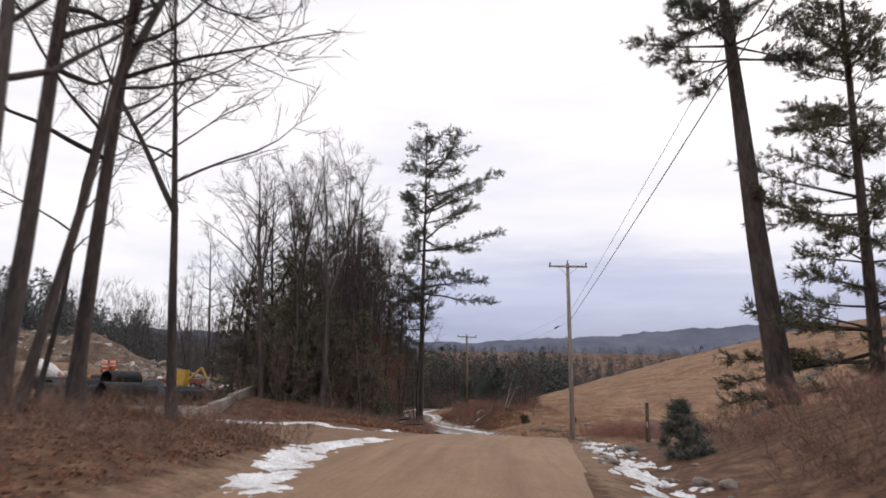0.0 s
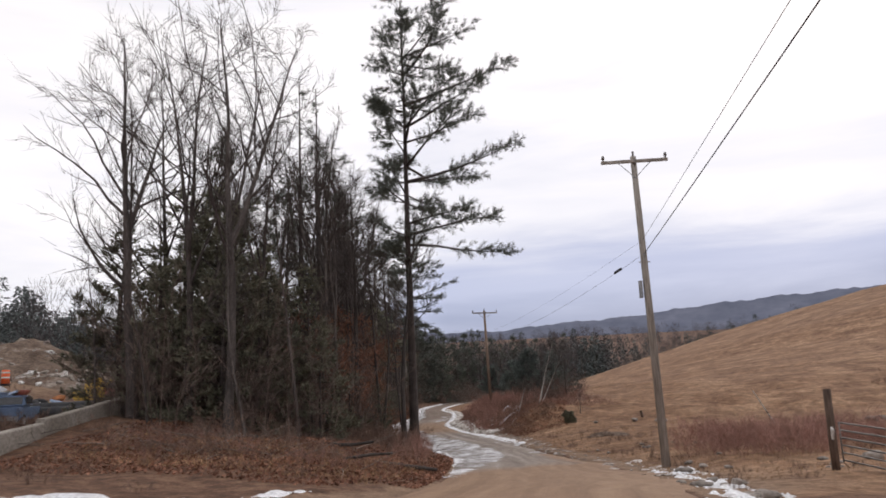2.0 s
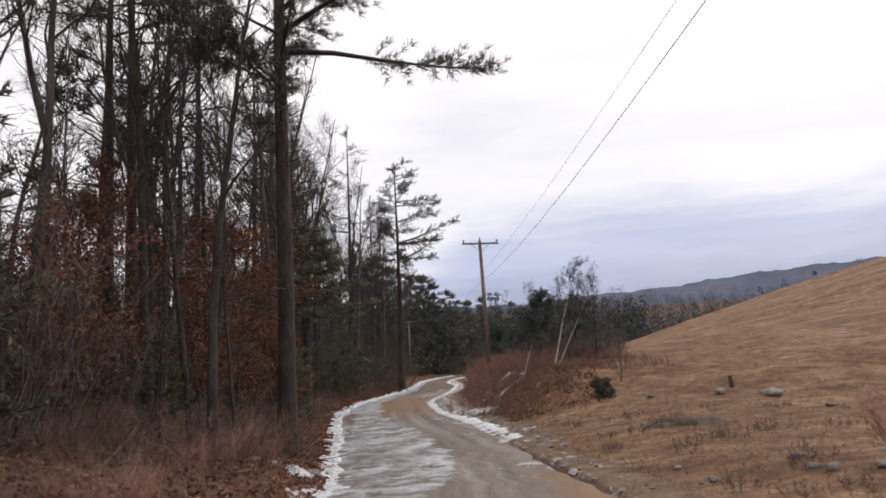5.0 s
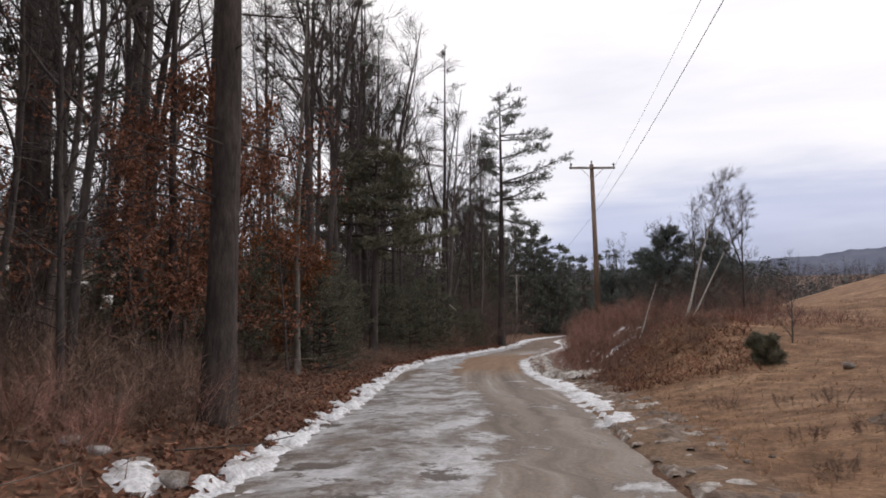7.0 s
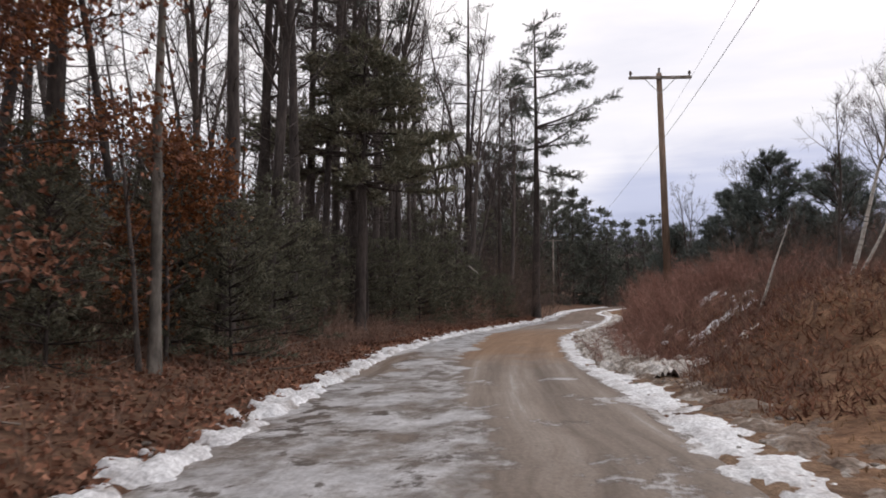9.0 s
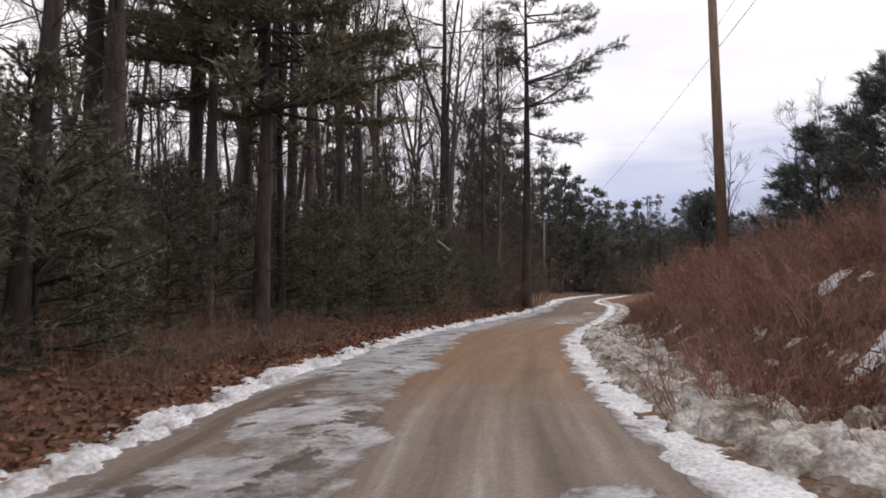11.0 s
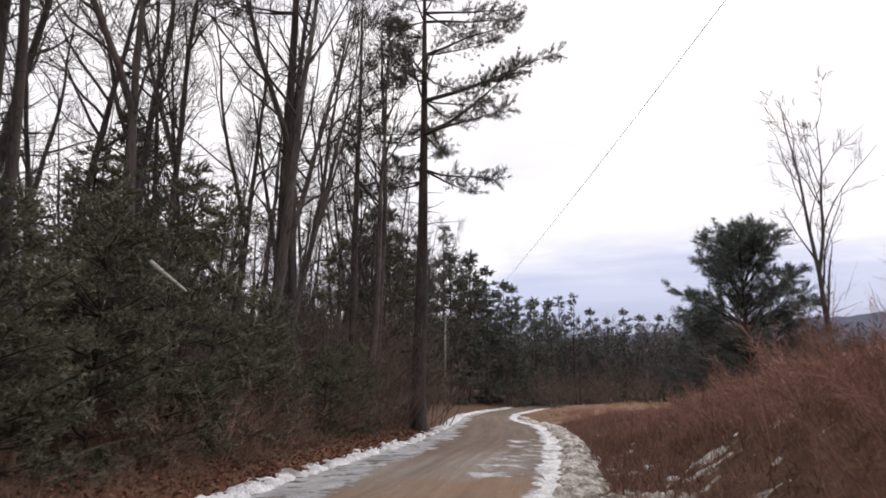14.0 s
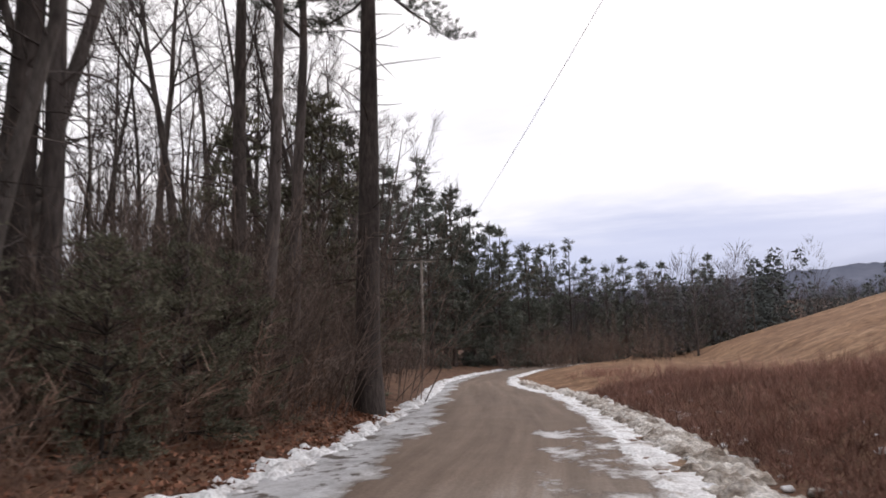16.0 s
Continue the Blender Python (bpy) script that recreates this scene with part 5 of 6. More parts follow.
thicket("tall", "woodland_thicket", "dense grey brown leafless undergrowth in the woods", [(*verge(left_edge, -1, 92, 118, 2.8, 8.5), rng.uniform(0.45, 0.8)) for _ in range(50)] + [(*verge(left_edge, -1, 74, 93, 6.0, 11), rng.uniform(0.6, 1.1)) for _ in range(30)] + [(rng.uniform(-27, -6), rng.uniform(168, 205), rng.uniform(0.8, 1.4)) for _ in range(35)] + [(*verge(left_edge, -1, 56, 76, 4.5, 11), rng.uniform(0.4, 0.75)) for _ in range(28)] + [(rng.uniform(-5.5, 0.6), rng.uniform(80.5, 87), rng.uniform(0.4, 0.62)) for _ in range(26)] + [(rng.uniform(-19, -10.5), rng.uniform(45.5, 54), rng.uniform(0.8, 1.5)) for _ in range(36)] + [(*verge(left_edge, -1, 112, 160, 2.0, 9), rng.uniform(0.6, 1.1)) for _ in range(40)] + [(rng.uniform(-26.5, -23.6), rng.uniform(106, 111), rng.uniform(0.5, 0.8)) for _ in range(14)] + [(rng.uniform(-26.5, -23.2), rng.uniform(112, 118), rng.uniform(0.9, 1.4)) for _ in range(20)] + [(rng.uniform(-23.4, -21.6), rng.uniform(105, 113), rng.uniform(0.7, 1.05)) for _ in range(22)] + [(rng.uniform(-24.6, -21.6), rng.uniform(111, 115.5), rng.uniform(0.75, 1.15)) for _ in range(26)] + [(rng.uniform(-26.5, -22.6), rng.uniform(117, 123), rng.uniform(1.1, 1.75)) for _ in range(18)])
for _ in range(18):  # between the side road and the woods
    brush(rng.choice(("brown", "low", "low")), rng.uniform(-19, -6.4), rng.uniform(39.8, 46), rng.uniform(0.5, 0.95), "low brown brush on the leafy bank", "bank brush")
for x, y, s in ((-9.6, 57.6, 1.0), (-8.9, 57.2, 0.85), (-8.4, 57.9, 0.8), (-9.9, 58.6, 1.1), (-10.6, 57.2, 1.0), (-9.3, 56.4, 0.9), (-10.4, 60.2, 1.0), (-9.8, 61.2, 0.8)):
    brush("brown", x, y, s, "tangled brown brush round the pine trunk", "woodland brush")
thicket("brown", "bank_tangle", "tangled brown slash and brush on the leafy bank", [(*verge(left_edge, -1, 50, 61, 1.8, 6.5), rng.uniform(0.45, 0.8)) for _ in range(60)])
thicket("red", "bank_brambles", "low reddish brambles over the leafy bank", [(rng.uniform(-15, -5.6), rng.uniform(39, 44.5), rng.uniform(0.22, 0.42)) for _ in range(24)])
for _ in range(14):
    x, y = verge(left_edge, -1, 45, 60, 0.8, 2.5)
    brush("red", x, y, rng.uniform(0.4, 0.75), "reddish brush at the bend of the bank", "bank brush")
def bank_low(y):
    """The brush gets lower where the bank runs out toward the bend."""
    return float(np.interp(y, (94, 101, 110, 136), (1.0, 0.68, 0.5, 0.5)))


def bank_spots(n, y0, y1, d0, d1, s0, s1):
    out = []
    for _ in range(n):
        x, y = verge(right_edge, 1, y0, y1, d0, d1)
        out.append((x, y, rng.uniform(s0, s1) * bank_low(y)))
    return out


for _ in range(84):  # red thicket on the meadow bank
    x, y = verge(right_edge, 1, 79, 112, 3.0, 6.2)
    brush("red", x, y, rng.uniform(0.55, 1.0) * bank_low(y), "reddish leafless thicket on the bank", "red thicket")
thicket("red", "bank_thicket", "dense reddish leafless thicket on the bank", bank_spots(62, 82, 100, 3.4, 10, 0.7, 1.15) + bank_spots(44, 98, 114, 2.6, 6.5, 0.7, 1.0) + bank_spots(60, 108, 136, 1.9, 5.5, 0.7, 1.0))
for _ in range(44):
    brush("red", rng.uniform(4.2, 12), rng.uniform(47, 58), rng.uniform(0.6, 1.05), "dull red brush beside the utility pole", "red thicket")
thicket("red", "pole_thicket", "dull red leafless brush beside the utility pole", [(rng.uniform(3.6, 12), rng.uniform(45.5, 54), rng.uniform(0.5, 0.85)) for _ in range(42)])
for _ in range(34):
    brush(rng.choice(("brown", "red")), rng.uniform(3.6, 10), rng.uniform(7, 28.5), rng.uniform(0.5, 0.95), "brown brush on the bank beside the pine", "bank brush")
for _ in range(22):
    brush("brown", rng.uniform(-13, -5.6), rng.uniform(6, 20), rng.uniform(0.4, 0.8), "brown brush on the bank", "bank brush")
for _ in range(20):
    brush("low", rng.uniform(-5, -1.6), rng.uniform(72, 80), rng.uniform(0.35, 0.7), "low brown brush on the mound", "mound brush")
for _ in range(14):
    brush("red", rng.uniform(-8.2, -5.6), rng.uniform(77, 84), rng.uniform(0.7, 1.0), "reddish leafless thicket on the bank", "red thicket")


def beech(x, y, seed, tall, count, material, label):
    g = np.random.default_rng(seed)
    t, c, w = bare_tree_mesh(seed, tall, 0.05, 0.16, 15, 5, 4, 0.46, angle=70)
    ob = new("beech_tree")
    ob.location = (x, y, h1(x, y))
    raw("trunk", *t, M_bark_grey, ob)
    raw("crown", *c, M_twig, ob)
    tips = c[0][g.integers(0, len(c[0]), count)] + g.normal(0, 0.16, (count, 3))
    tagged(raw("leaves", *leafy(seed, tips, 0.085, 3), material, ob, smooth=False), "withered orange leaves")
    tagged(ob, label, "tree")


beech(-14.2, 69.6, 501, 4.4, 2600, M_orange, "young beech holding withered orange leaves")
beech(-12.6, 61.5, 502, 5.5, 2000, M_rust, "young oak holding rusty brown leaves")
beech(-14.0, 58.5, 503, 6.5, 1800, M_rust, "oak sapling holding rusty brown leaves")
beech(-15.4, 66.8, 504, 7.2, 4200, M_orange, "beech holding withered orange leaves")
beech(-14.6, 64.2, 508, 7.0, 3200, M_rust, "oak sapling holding rusty brown leaves")
beech(-13.3, 65.2, 509, 7.5, 3600, M_rust, "oak holding rusty brown leaves")
beech(-13.0, 56.0, 506, 6.0, 2000, M_rust, "oak sapling holding rusty brown leaves")
beech(-15.6, 57.6, 507, 7.0, 2000, M_rust, "oak sapling holding rusty brown leaves")
beech(-10.8, 53.5, 505, 4.5, 900, M_rust, "oak sapling holding rusty brown leaves")

# ---------------------------------------------------------------- litter and grass
def scatter_leaves():
    g = np.random.default_rng(601)
    n = 62000
    y = g.uniform(38, 118, n)
    d = 0.12 + 11 * g.uniform(0, 1, n) ** 1.5
    x = left_edge(y) - d
    n3 = 9000
    x, y = np.concatenate([x, g.uniform(-16, -6, n3)]), np.concatenate([y, g.uniform(36, 46, n3)])
    n2 = 9000
    y = np.concatenate([y, g.uniform(3, 22, n2)])
    x = np.concatenate([x, left_edge(y[-n2:]) - g.uniform(0.8, 7, n2)])
    keep = side_road(x, y) < 0.2
    x, y = x[keep], y[keep]
    at = np.stack([x, y, height(x, y) + 0.015 + 0.05 * g.uniform(0, 1, len(x)) ** 2], -1)
    way = g.normal(0, 1, at.shape)
    way[:, 2] *= 0.35
    big = y > 24
    v, f = blades(g, at[big], way[big], 1, 0.10, 0.075, 0.05)
    v2, f2 = blades(g, at[~big], way[~big], 2, 0.055, 0.045, 0.3)
    v, f = np.concatenate([v, v2]), np.concatenate([f, f2 + len(v)])
    tagged(raw("leaf_litter", v, f, M_litter, smooth=False), "fallen reddish brown oak leaves on the bank", "leaves", kind="stuff")


def scatter_grass():
    g = np.random.default_rng(602)
    y = np.concatenate([g.uniform(40, 78, 15000), g.uniform(78, 128, 9000)])
    d = np.concatenate([0.9 + 22 * g.uniform(0, 1, 15000) ** 1.4, 7.5 + 12 * g.uniform(0, 1, 9000)])
    x = right_edge(y) + d
    at = np.stack([x, y, height(x, y) - 0.02], -1)
    way = g.normal(0, 0.35, at.shape)
    way[:, 2] = 0.8
    v, f = blades(g, at, way, 3, 0.10, 0.018, 0.8)
    tagged(raw("dry_grass", v, f, M_grass, smooth=False), "matted tan dry meadow grass", "grass", kind="stuff")
    x, y = g.uniform(-15, -5.4, 1500), g.uniform(37.6, 44, 1500)
    at = np.stack([x, y, height(x, y) - 0.02], -1)[side_road(x, y) < 0.2]
    v, f = blades(g, at, np.tile([0, 0, 0.7], (len(at), 1)) + g.normal(0, 0.45, (len(at), 3)), 3, 0.26, 0.02, 0.6)
    tagged(raw("bank_grass", v, f, M_grass, smooth=False), "pale dry grass among the leaves on the bank", "grass", kind="stuff")
    y = g.uniform(40, 120, 7000)
    x = left_edge(y) - 0.7 - 7 * g.uniform(0, 1, 7000)
    at = np.stack([x, y, height(x, y) - 0.02], -1)
    v, f = blades(g, at, np.tile([0, 0, 1.0], (7000, 1)) + g.normal(0, 0.3, (7000, 3)), 2, 0.4, 0.012, 0.3)
    tagged(raw("dead_weeds", v, f, M_brush, smooth=False), "thin brown dead weeds on the verge", "weeds", kind="stuff")


def scatter_weeds():
    g = np.random.default_rng(604)
    n = 20000
    y = g.uniform(74, 126, n)
    x = right_edge(y) + 1.3 + np.interp(y, (98, 108), (9, 5)) * g.uniform(0, 1, n) ** 1.2
    at = np.stack([x, y, height(x, y) - 0.02], -1)
    v, f = blades(g, at, np.tile([0, 0, 1.0], (n, 1)) + g.normal(0, 0.35, (n, 3)), 2, 0.42, 0.016, 0.4)
    tagged(raw("dead_bracken", v, f, M_brush_red, smooth=False), "reddish dead weeds covering the bank", "weeds", kind="stuff")


def scatter_mound():
    g = np.random.default_rng(606)
    n = 7000
    x, y = g.uniform(-7.5, -0.8, n), g.uniform(69, 80, n)
    ok = x > right_edge(y) + 1.2
    x, y = x[ok], y[ok]
    at = np.stack([x, y, height(x, y) - 0.01], -1)
    v, f = blades(g, at, np.tile([0, 0, 0.6], (len(x), 1)) + g.normal(0, 0.5, (len(x), 3)), 2, 0.2, 0.03, 0.6)
    tagged(raw("mound_weeds", v, f, M_litter, smooth=False), "brown dead weeds and leaves on the mound", "weeds", kind="stuff")


def scatter_sticks():
    g = np.random.default_rng(603)
    out = []
    for k in range(420):
        y = g.uniform(39, 110) if k > 170 else g.uniform(39.5, 47)
        x = float(left_edge(y)) - g.uniform(0.9, 9.0) - (0.0 if k > 170 else g.uniform(0, 5))
        if side_road(x, y) > 0.2:
            continue
        a = g.uniform(0, 2 * np.pi)
        ln = g.uniform(0.4, 1.9)
        r = 0.008 + 0.012 * g.uniform() ** 2
        out.append(limb(g, (x, y, h1(x, y) + 0.03), (math.cos(a), math.sin(a), g.uniform(-0.02, 0.35)), ln, r, r * 0.4, 3, 0.08))
    tagged(raw("dead_sticks", *tubes(out, 4), M_slash), "dead grey sticks lying on the leafy bank", "sticks", kind="stuff")


scatter_leaves()
scatter_grass()
scatter_weeds()
scatter_sticks()
scatter_mound()
for x, y, turn, ln, r in ((-6.6, 43.2, 72, 3.2, 0.09), (-7.4, 42.4, 80, 2.6, 0.06), (-8.8, 45.2, 30, 2.4, 0.07), (-12.5, 44.6, 100, 2.0, 0.06)):
    d = (math.sin(radians(turn)), -0.3 * math.cos(radians(turn)), 0.02)
    log = raw("fallen_log", *tubes([limb(np.random.default_rng(int(ln * 10)), (x - d[0] * ln / 2, y - d[1] * ln / 2, h1(x, y) + r * 0.9), d, ln, r, r * 0.6, 6, 0.04)], 8), M_bark_grey)
    tagged(log, "grey fallen log on the leafy bank", "log", "fallen logs")


# ---------------------------------------------------------------- stones and snow lumps
def rock_mesh(seed, squash=0.6):
    bm = bmesh.new()
    bmesh.ops.create_icosphere(bm, subdivisions=2, radius=0.5)
    for v in bm.verts:
        k = noise.noise(v.co * 1.7 + Vector((seed * 3.1, 0, 0))) * 0.75 + noise.noise(v.co * 4 + Vector((0, seed, 0))) * 0.35
        v.co *= 1 + k
        v.co.z *= squash
    return bm


ROCKS = {}


def lump(name, x, y, size, material, label, category, group, seed, sink=0.1):
    key = (name, seed % 4)
    z = h1(x, y) + size * (0.3 - sink)
    m = pose(x, y, z, 0, 0, rng.uniform(0, 360)) @ Matrix.Diagonal((size * rng.uniform(0.8, 1.4), size, size, 1))
    if key not in ROCKS:
        ROCKS[key] = part(name, rock_mesh(seed % 4 + (7 if name == "stone" else 1)), material, smooth=True)
        ob = ROCKS[key]
    else:
        ob = ROCKS[key].copy()
        scene.collection.objects.link(ob)
    ob.matrix_basis = m
    tagged(ob, label, category, group)


for i, (x, y, s) in enumerate(((2.65, 44.45, 0.5), (3.4, 68.9, 0.4), (4.9, 67.7, 0.65), (1.0, 68.7, 0.25), (5.5, 63.5, 0.3), (8.0, 44.0, 0.5))):
    lump("stone", x, y, s, M_stone, "pale field stone lying in dry grass", "stone", "field stones", i)
for i in range(34):
    lump("stone", rng.uniform(1.5, 3.4), rng.uniform(9, 42), rng.uniform(0.12, 0.42), M_stone, "pale stone in the roadside ditch", "stone", "ditch stones", i, 0.2)
for i in range(30):
    lump("snow_lump", rng.uniform(1.3, 3.3), rng.uniform(8, 34), rng.uniform(0.08, 0.22), M_snow_dirty if i % 3 else M_snow, "dirty white lump of old snow in the ditch", "snow", "ditch snow", i, 0.25)
for i in range(110):
    y = rng.uniform(56, 120)
    lump("snow_lump", float(left_edge(y)) - rng.uniform(-0.25, 0.35), y, rng.uniform(0.06, 0.15), M_snow, "broken chunk of plowed snow", "snow", "plowed chunks", i, 0.2)
for i in range(80):
    y = rng.uniform(78, 124)
    lump("snow_lump", float(right_edge(y)) + rng.uniform(0.4, 2.6), y, rng.uniform(0.08, 0.24), M_snow_dirty if i % 2 else M_snow, "gritty chunk of plowed snow", "snow", "plowed chunks", i, 0.2)
for x, y, s in ((-7.15, 55.75, 0.26), (-6.85, 55.55, 0.2), (-7.4, 55.95, 0.24), (-7.85, 55.85, 0.2), (-8.1, 55.75, 0.22), (-6.98, 55.85, 0.3), (-8.3, 61.4, 0.2)):
    lump("snow_lump", x, y, s, M_snow, "melting white snow patch on the leaves", "snow", "snow patches", 2, 0.22)
for i, (x, y, s) in enumerate(((-10.3, 58.9, 0.55), (-10.9, 59.6, 0.5), (-9.9, 58.2, 0.4), (-11.2, 58.6, 0.6), (-10.5, 60.3, 0.45))):
    lump("stone", x, y, s, M_stone, "mossy grey stone in the leaves below the pine", "stone", "pine stones", i + 1, 0.15)
for x, y, turn, ln, r in ((-10.2, 58.6, 20, 1.4, 0.045), (-10.8, 59.0, 60, 1.5, 0.05), (-10.0, 59.3, 110, 1.1, 0.04), (-10.9, 58.1, 150, 1.7, 0.035)):
    d = (math.sin(radians(turn)), math.cos(radians(turn)), 0.12)
    log = raw("fallen_log", *tubes([limb(np.random.default_rng(int(turn)), (x - d[0] * ln / 2, y - d[1] * ln / 2, h1(x, y) + r * 0.6), d, ln, r, r * 0.7, 6, 0.05)], 8), M_bark_grey)
    tagged(log, "grey broken log in the leaves below the pine", "log", "fallen logs")
for i in range(150):
    y = rng.uniform(80, 124)
    lump("snow_lump", float(right_edge(y)) + rng.uniform(0.5, 1.9), y, rng.uniform(0.06, 0.16), (M_snow_dirty, M_ridge_snow, M_snow)[i % 3], "gritty chunk of plowed snow", "snow", "plowed chunks", i, 0.05)
for i in range(120):
    y = rng.uniform(44, 74)
    s = rng.choice((-1, 1))
    lump("pebble", float(right_edge(y)) + rng.uniform(0.1, 1.5) if s > 0 else float(left_edge(y)) - rng.uniform(0.0, 0.5), y, rng.uniform(0.04, 0.085), M_stone, "small stone on the road verge", "stone", "verge stones", i, 0.1)

# ---------------------------------------------------------------- utility poles and cables
def utility_pole(x, y, foot, top, arm_turn, lean, wood, label, box=False):
    ob = thing("utility_pole", label, "utility pole", (x, y, foot), "utility poles")
    tall = top - foot
    tipx, tipy = lean
    bm = bm_rod((0, 0, -0.6), (tipx, tipy, tall), 0.155, 0.105, 14)
    part("pole", bm, wood, ob, smooth=True)
    at = Vector((tipx * 0.985, tipy * 0.985, tall - 0.22))
    turn = Matrix.Rotation(radians(arm_turn), 4, "Z")
    c = turn @ Vector((0, -0.16, 0)) + at
    part("crossarm", bm_box((2.44, 0.09, 0.115), c, (0, 0, arm_turn), 0.008), M_wood_pole, ob)
    for s in (-1, 1):
        e = turn @ Vector((s * 0.62, -0.16, -0.02)) + at
        part("brace", bm_rod(e, at + Vector((0, 0, -0.62)) + turn @ Vector((0, -0.1, 0)), 0.014, sides=6), M_galv, ob)
        q = turn @ Vector((s * 1.14, -0.16, 0.06)) + at
        pin = part("insulator", bm_rod(q, q + Vector((0, 0, 0.08)), 0.03, 0.03, 8), M_porcelain, ob, "brown porcelain insulator")
        part("cap", bm_rod(q + Vector((0, 0, 0.08)), q + Vector((0, 0, 0.2)), 0.065, 0.045, 10), M_porcelain, pin)
    part("top_pin", bm_rod(at + Vector((0, 0, 0.2)), at + Vector((0, 0, 0.42)), 0.03, 0.045, 8), M_porcelain, ob)
    part("bolt", bm_rod(at + turn @ Vector((0, -0.25, 0)), at + turn @ Vector((0, 0.14, 0)), 0.014, sides=6), M_galv, ob)
    if box:
        k = 0.60
        part("meter_box", bm_box((0.13, 0.2, 0.62), (tipx * k - 0.22, -0.05, tall * k - 0.7), (0, 0, 0), 0.015), M_galv, ob, "grey metal box")
        part("clamp", bm_rod((tipx * k, -0.16, tall * k + 0.55), (tipx * k, 0.16, tall * k + 0.55), 0.03, sides=8), M_galv, ob)
        part("clamp", bm_rod((tipx * k - 0.2, 0, tall * k + 0.3), (tipx * k + 0.2, 0, tall * k + 0.3), 0.02, sides=8), M_galv, ob)
    return ob


P0, P1, P2, P3 = (4.9, -16.0, 0.9, 11.6), (2.42, 47.1, -1.0, 9.74), (-7.62, 89.0, -0.3, 8.3), (-29.75, 156.0, -1.6, 6.95)
utility_pole(*P0, 4, (0, 0), M_wood_pole, "weathered grey wooden utility pole by the road")
utility_pole(*P1, 4, (-0.19, 0), M_wood_pole, "weathered grey wooden utility pole beside the meadow", True)
utility_pole(*P2, 20, (-0.22, 0.0), M_wood_brown, "brown wooden utility pole in red brush")
utility_pole(*P3, 8, (0.05, 0.0), M_wood_pole, "pale wooden utility pole at the road bend")


def cable(a, b, sag, r, label):
    t = np.linspace(0, 1, 25)[:, None]
    pts = np.array(a) * (1 - t) + np.array(b) * t
    pts[:, 2] -= (sag * 4 * t * (1 - t))[:, 0]
    v, f = tubes([(pts, np.full(25, r))], 6)
    return tagged(raw("overhead_cable", v, f, M_wire), label, "cable", "overhead cables")


cable((P0[0] - 0.1, P0[1], 9.35), (P1[0] - 0.1, P1[1], 6.05), 0.25, 0.013, "thick black overhead cable between poles")
cable((P0[0] - 0.1, P0[1], 10.15), (P1[0] - 0.12, P1[1], 6.55), 0.25, 0.007, "thin black overhead wire between poles")
cable((P1[0] - 0.1, P1[1], 6.05), (P2[0] - 0.15, P2[1], 5.6), 0.55, 0.007, "thick black overhead cable between poles")
cable((P1[0] - 0.12, P1[1], 6.55), (P2[0] - 0.15, P2[1], 6.2), 0.35, 0.004, "thin black overhead wire between poles")
cable((P2[0] - 0.15, P2[1], 5.6), (P3[0], P3[1], 4.3), 0.8, 0.005, "thick black overhead cable between poles")
splice = part("cable_splice", bm_rod((1.68, 49.75, 5.915), (1.50, 50.55, 5.88), 0.055, 0.055, 10), M_rubber)
tagged(splice, "black splice case hanging on the cable", "cable splice")

# ---------------------------------------------------------------- farm gate
def farm_gate():
    ob = thing("farm_gate", "dull grey tubular steel farm gate, closed", "gate", (6.12, 41.15, 0))
    d = Vector((7.6 - 6.12, 34.6 - 41.15, 0))
    za, zb = -0.92, -1.12
    for k in range(6):
        z = 0.22 + 0.19 * k
        a, b = Vector((0.06, -0.1, za + z)), d + Vector((0, 0, zb + z))
        part("rail", bm_rod(a, b, 0.022, sides=8), M_gate, ob, smooth=True)
    for s in (0.02, 0.34, 0.67, 0.99):
        a = d * s
        part("upright", bm_rod(a + Vector((0, 0, za + (zb - za) * s + 0.18)), a + Vector((0, 0, za + (zb - za) * s + 1.2)), 0.02, sides=8), M_gate, ob, smooth=True)
    for i, p in enumerate(((6.03, 41.3), (7.7, 34.3))):
        q = thing("gate_post", "dark weathered wooden gate post", "post", (*p, h1(*p)), "gate posts")
        part("post", bm_rod((0, 0, -0.4), (0.02, 0, 2.1 if i == 0 else 1.35), 0.11 if i == 0 else 0.06, 0.10 if i == 0 else 0.06, 12), M_post, q, smooth=True)
        if i == 0:
            part("bracket", bm_box((0.05, 0.16, 0.3), (-0.02, -0.12, 0.95), (25, 0, 0), 0.01), M_sign, q, "pale metal plate")
    sg = thing("notice_sign", "small white notice with green and dark print", "sign", (6.94, 36.97, -0.16))
    part("board", bm_box((0.40, 0.012, 0.32), (0, 0, 0), (0, 0, -14), 0.004), M_sign, sg)
    for n, (x, z, w, h, mt) in enumerate(((-0.12, 0.02, 0.05, 0.14, M_green), (0.1, -0.04, 0.05, 0.07, M_ink), (0.1, 0.07, 0.1, 0.025, M_ink))):
        c = Matrix.Rotation(radians(-14), 4, "Z") @ Vector((x, -0.009, z))
        part("print_bar", bm_box((w, 0.004, h), c, (0, 0, -14)), mt, sg)
    part("stake", bm_rod((0, 0.03, -0.75), (0, 0.03, 0.0), 0.025, sides=8), M_post, sg, "dark stake")


farm_gate()
pole_stick = part("leaning_stick", bm_rod((9.0, 57.0, h1(9.0, 57) - 0.1), (8.0, 57.5, h1(9.0, 57) + 2.0), 0.04, 0.02, 8), M_birch)
tagged(pole_stick, "pale bare stick leaning in the meadow", "stick")
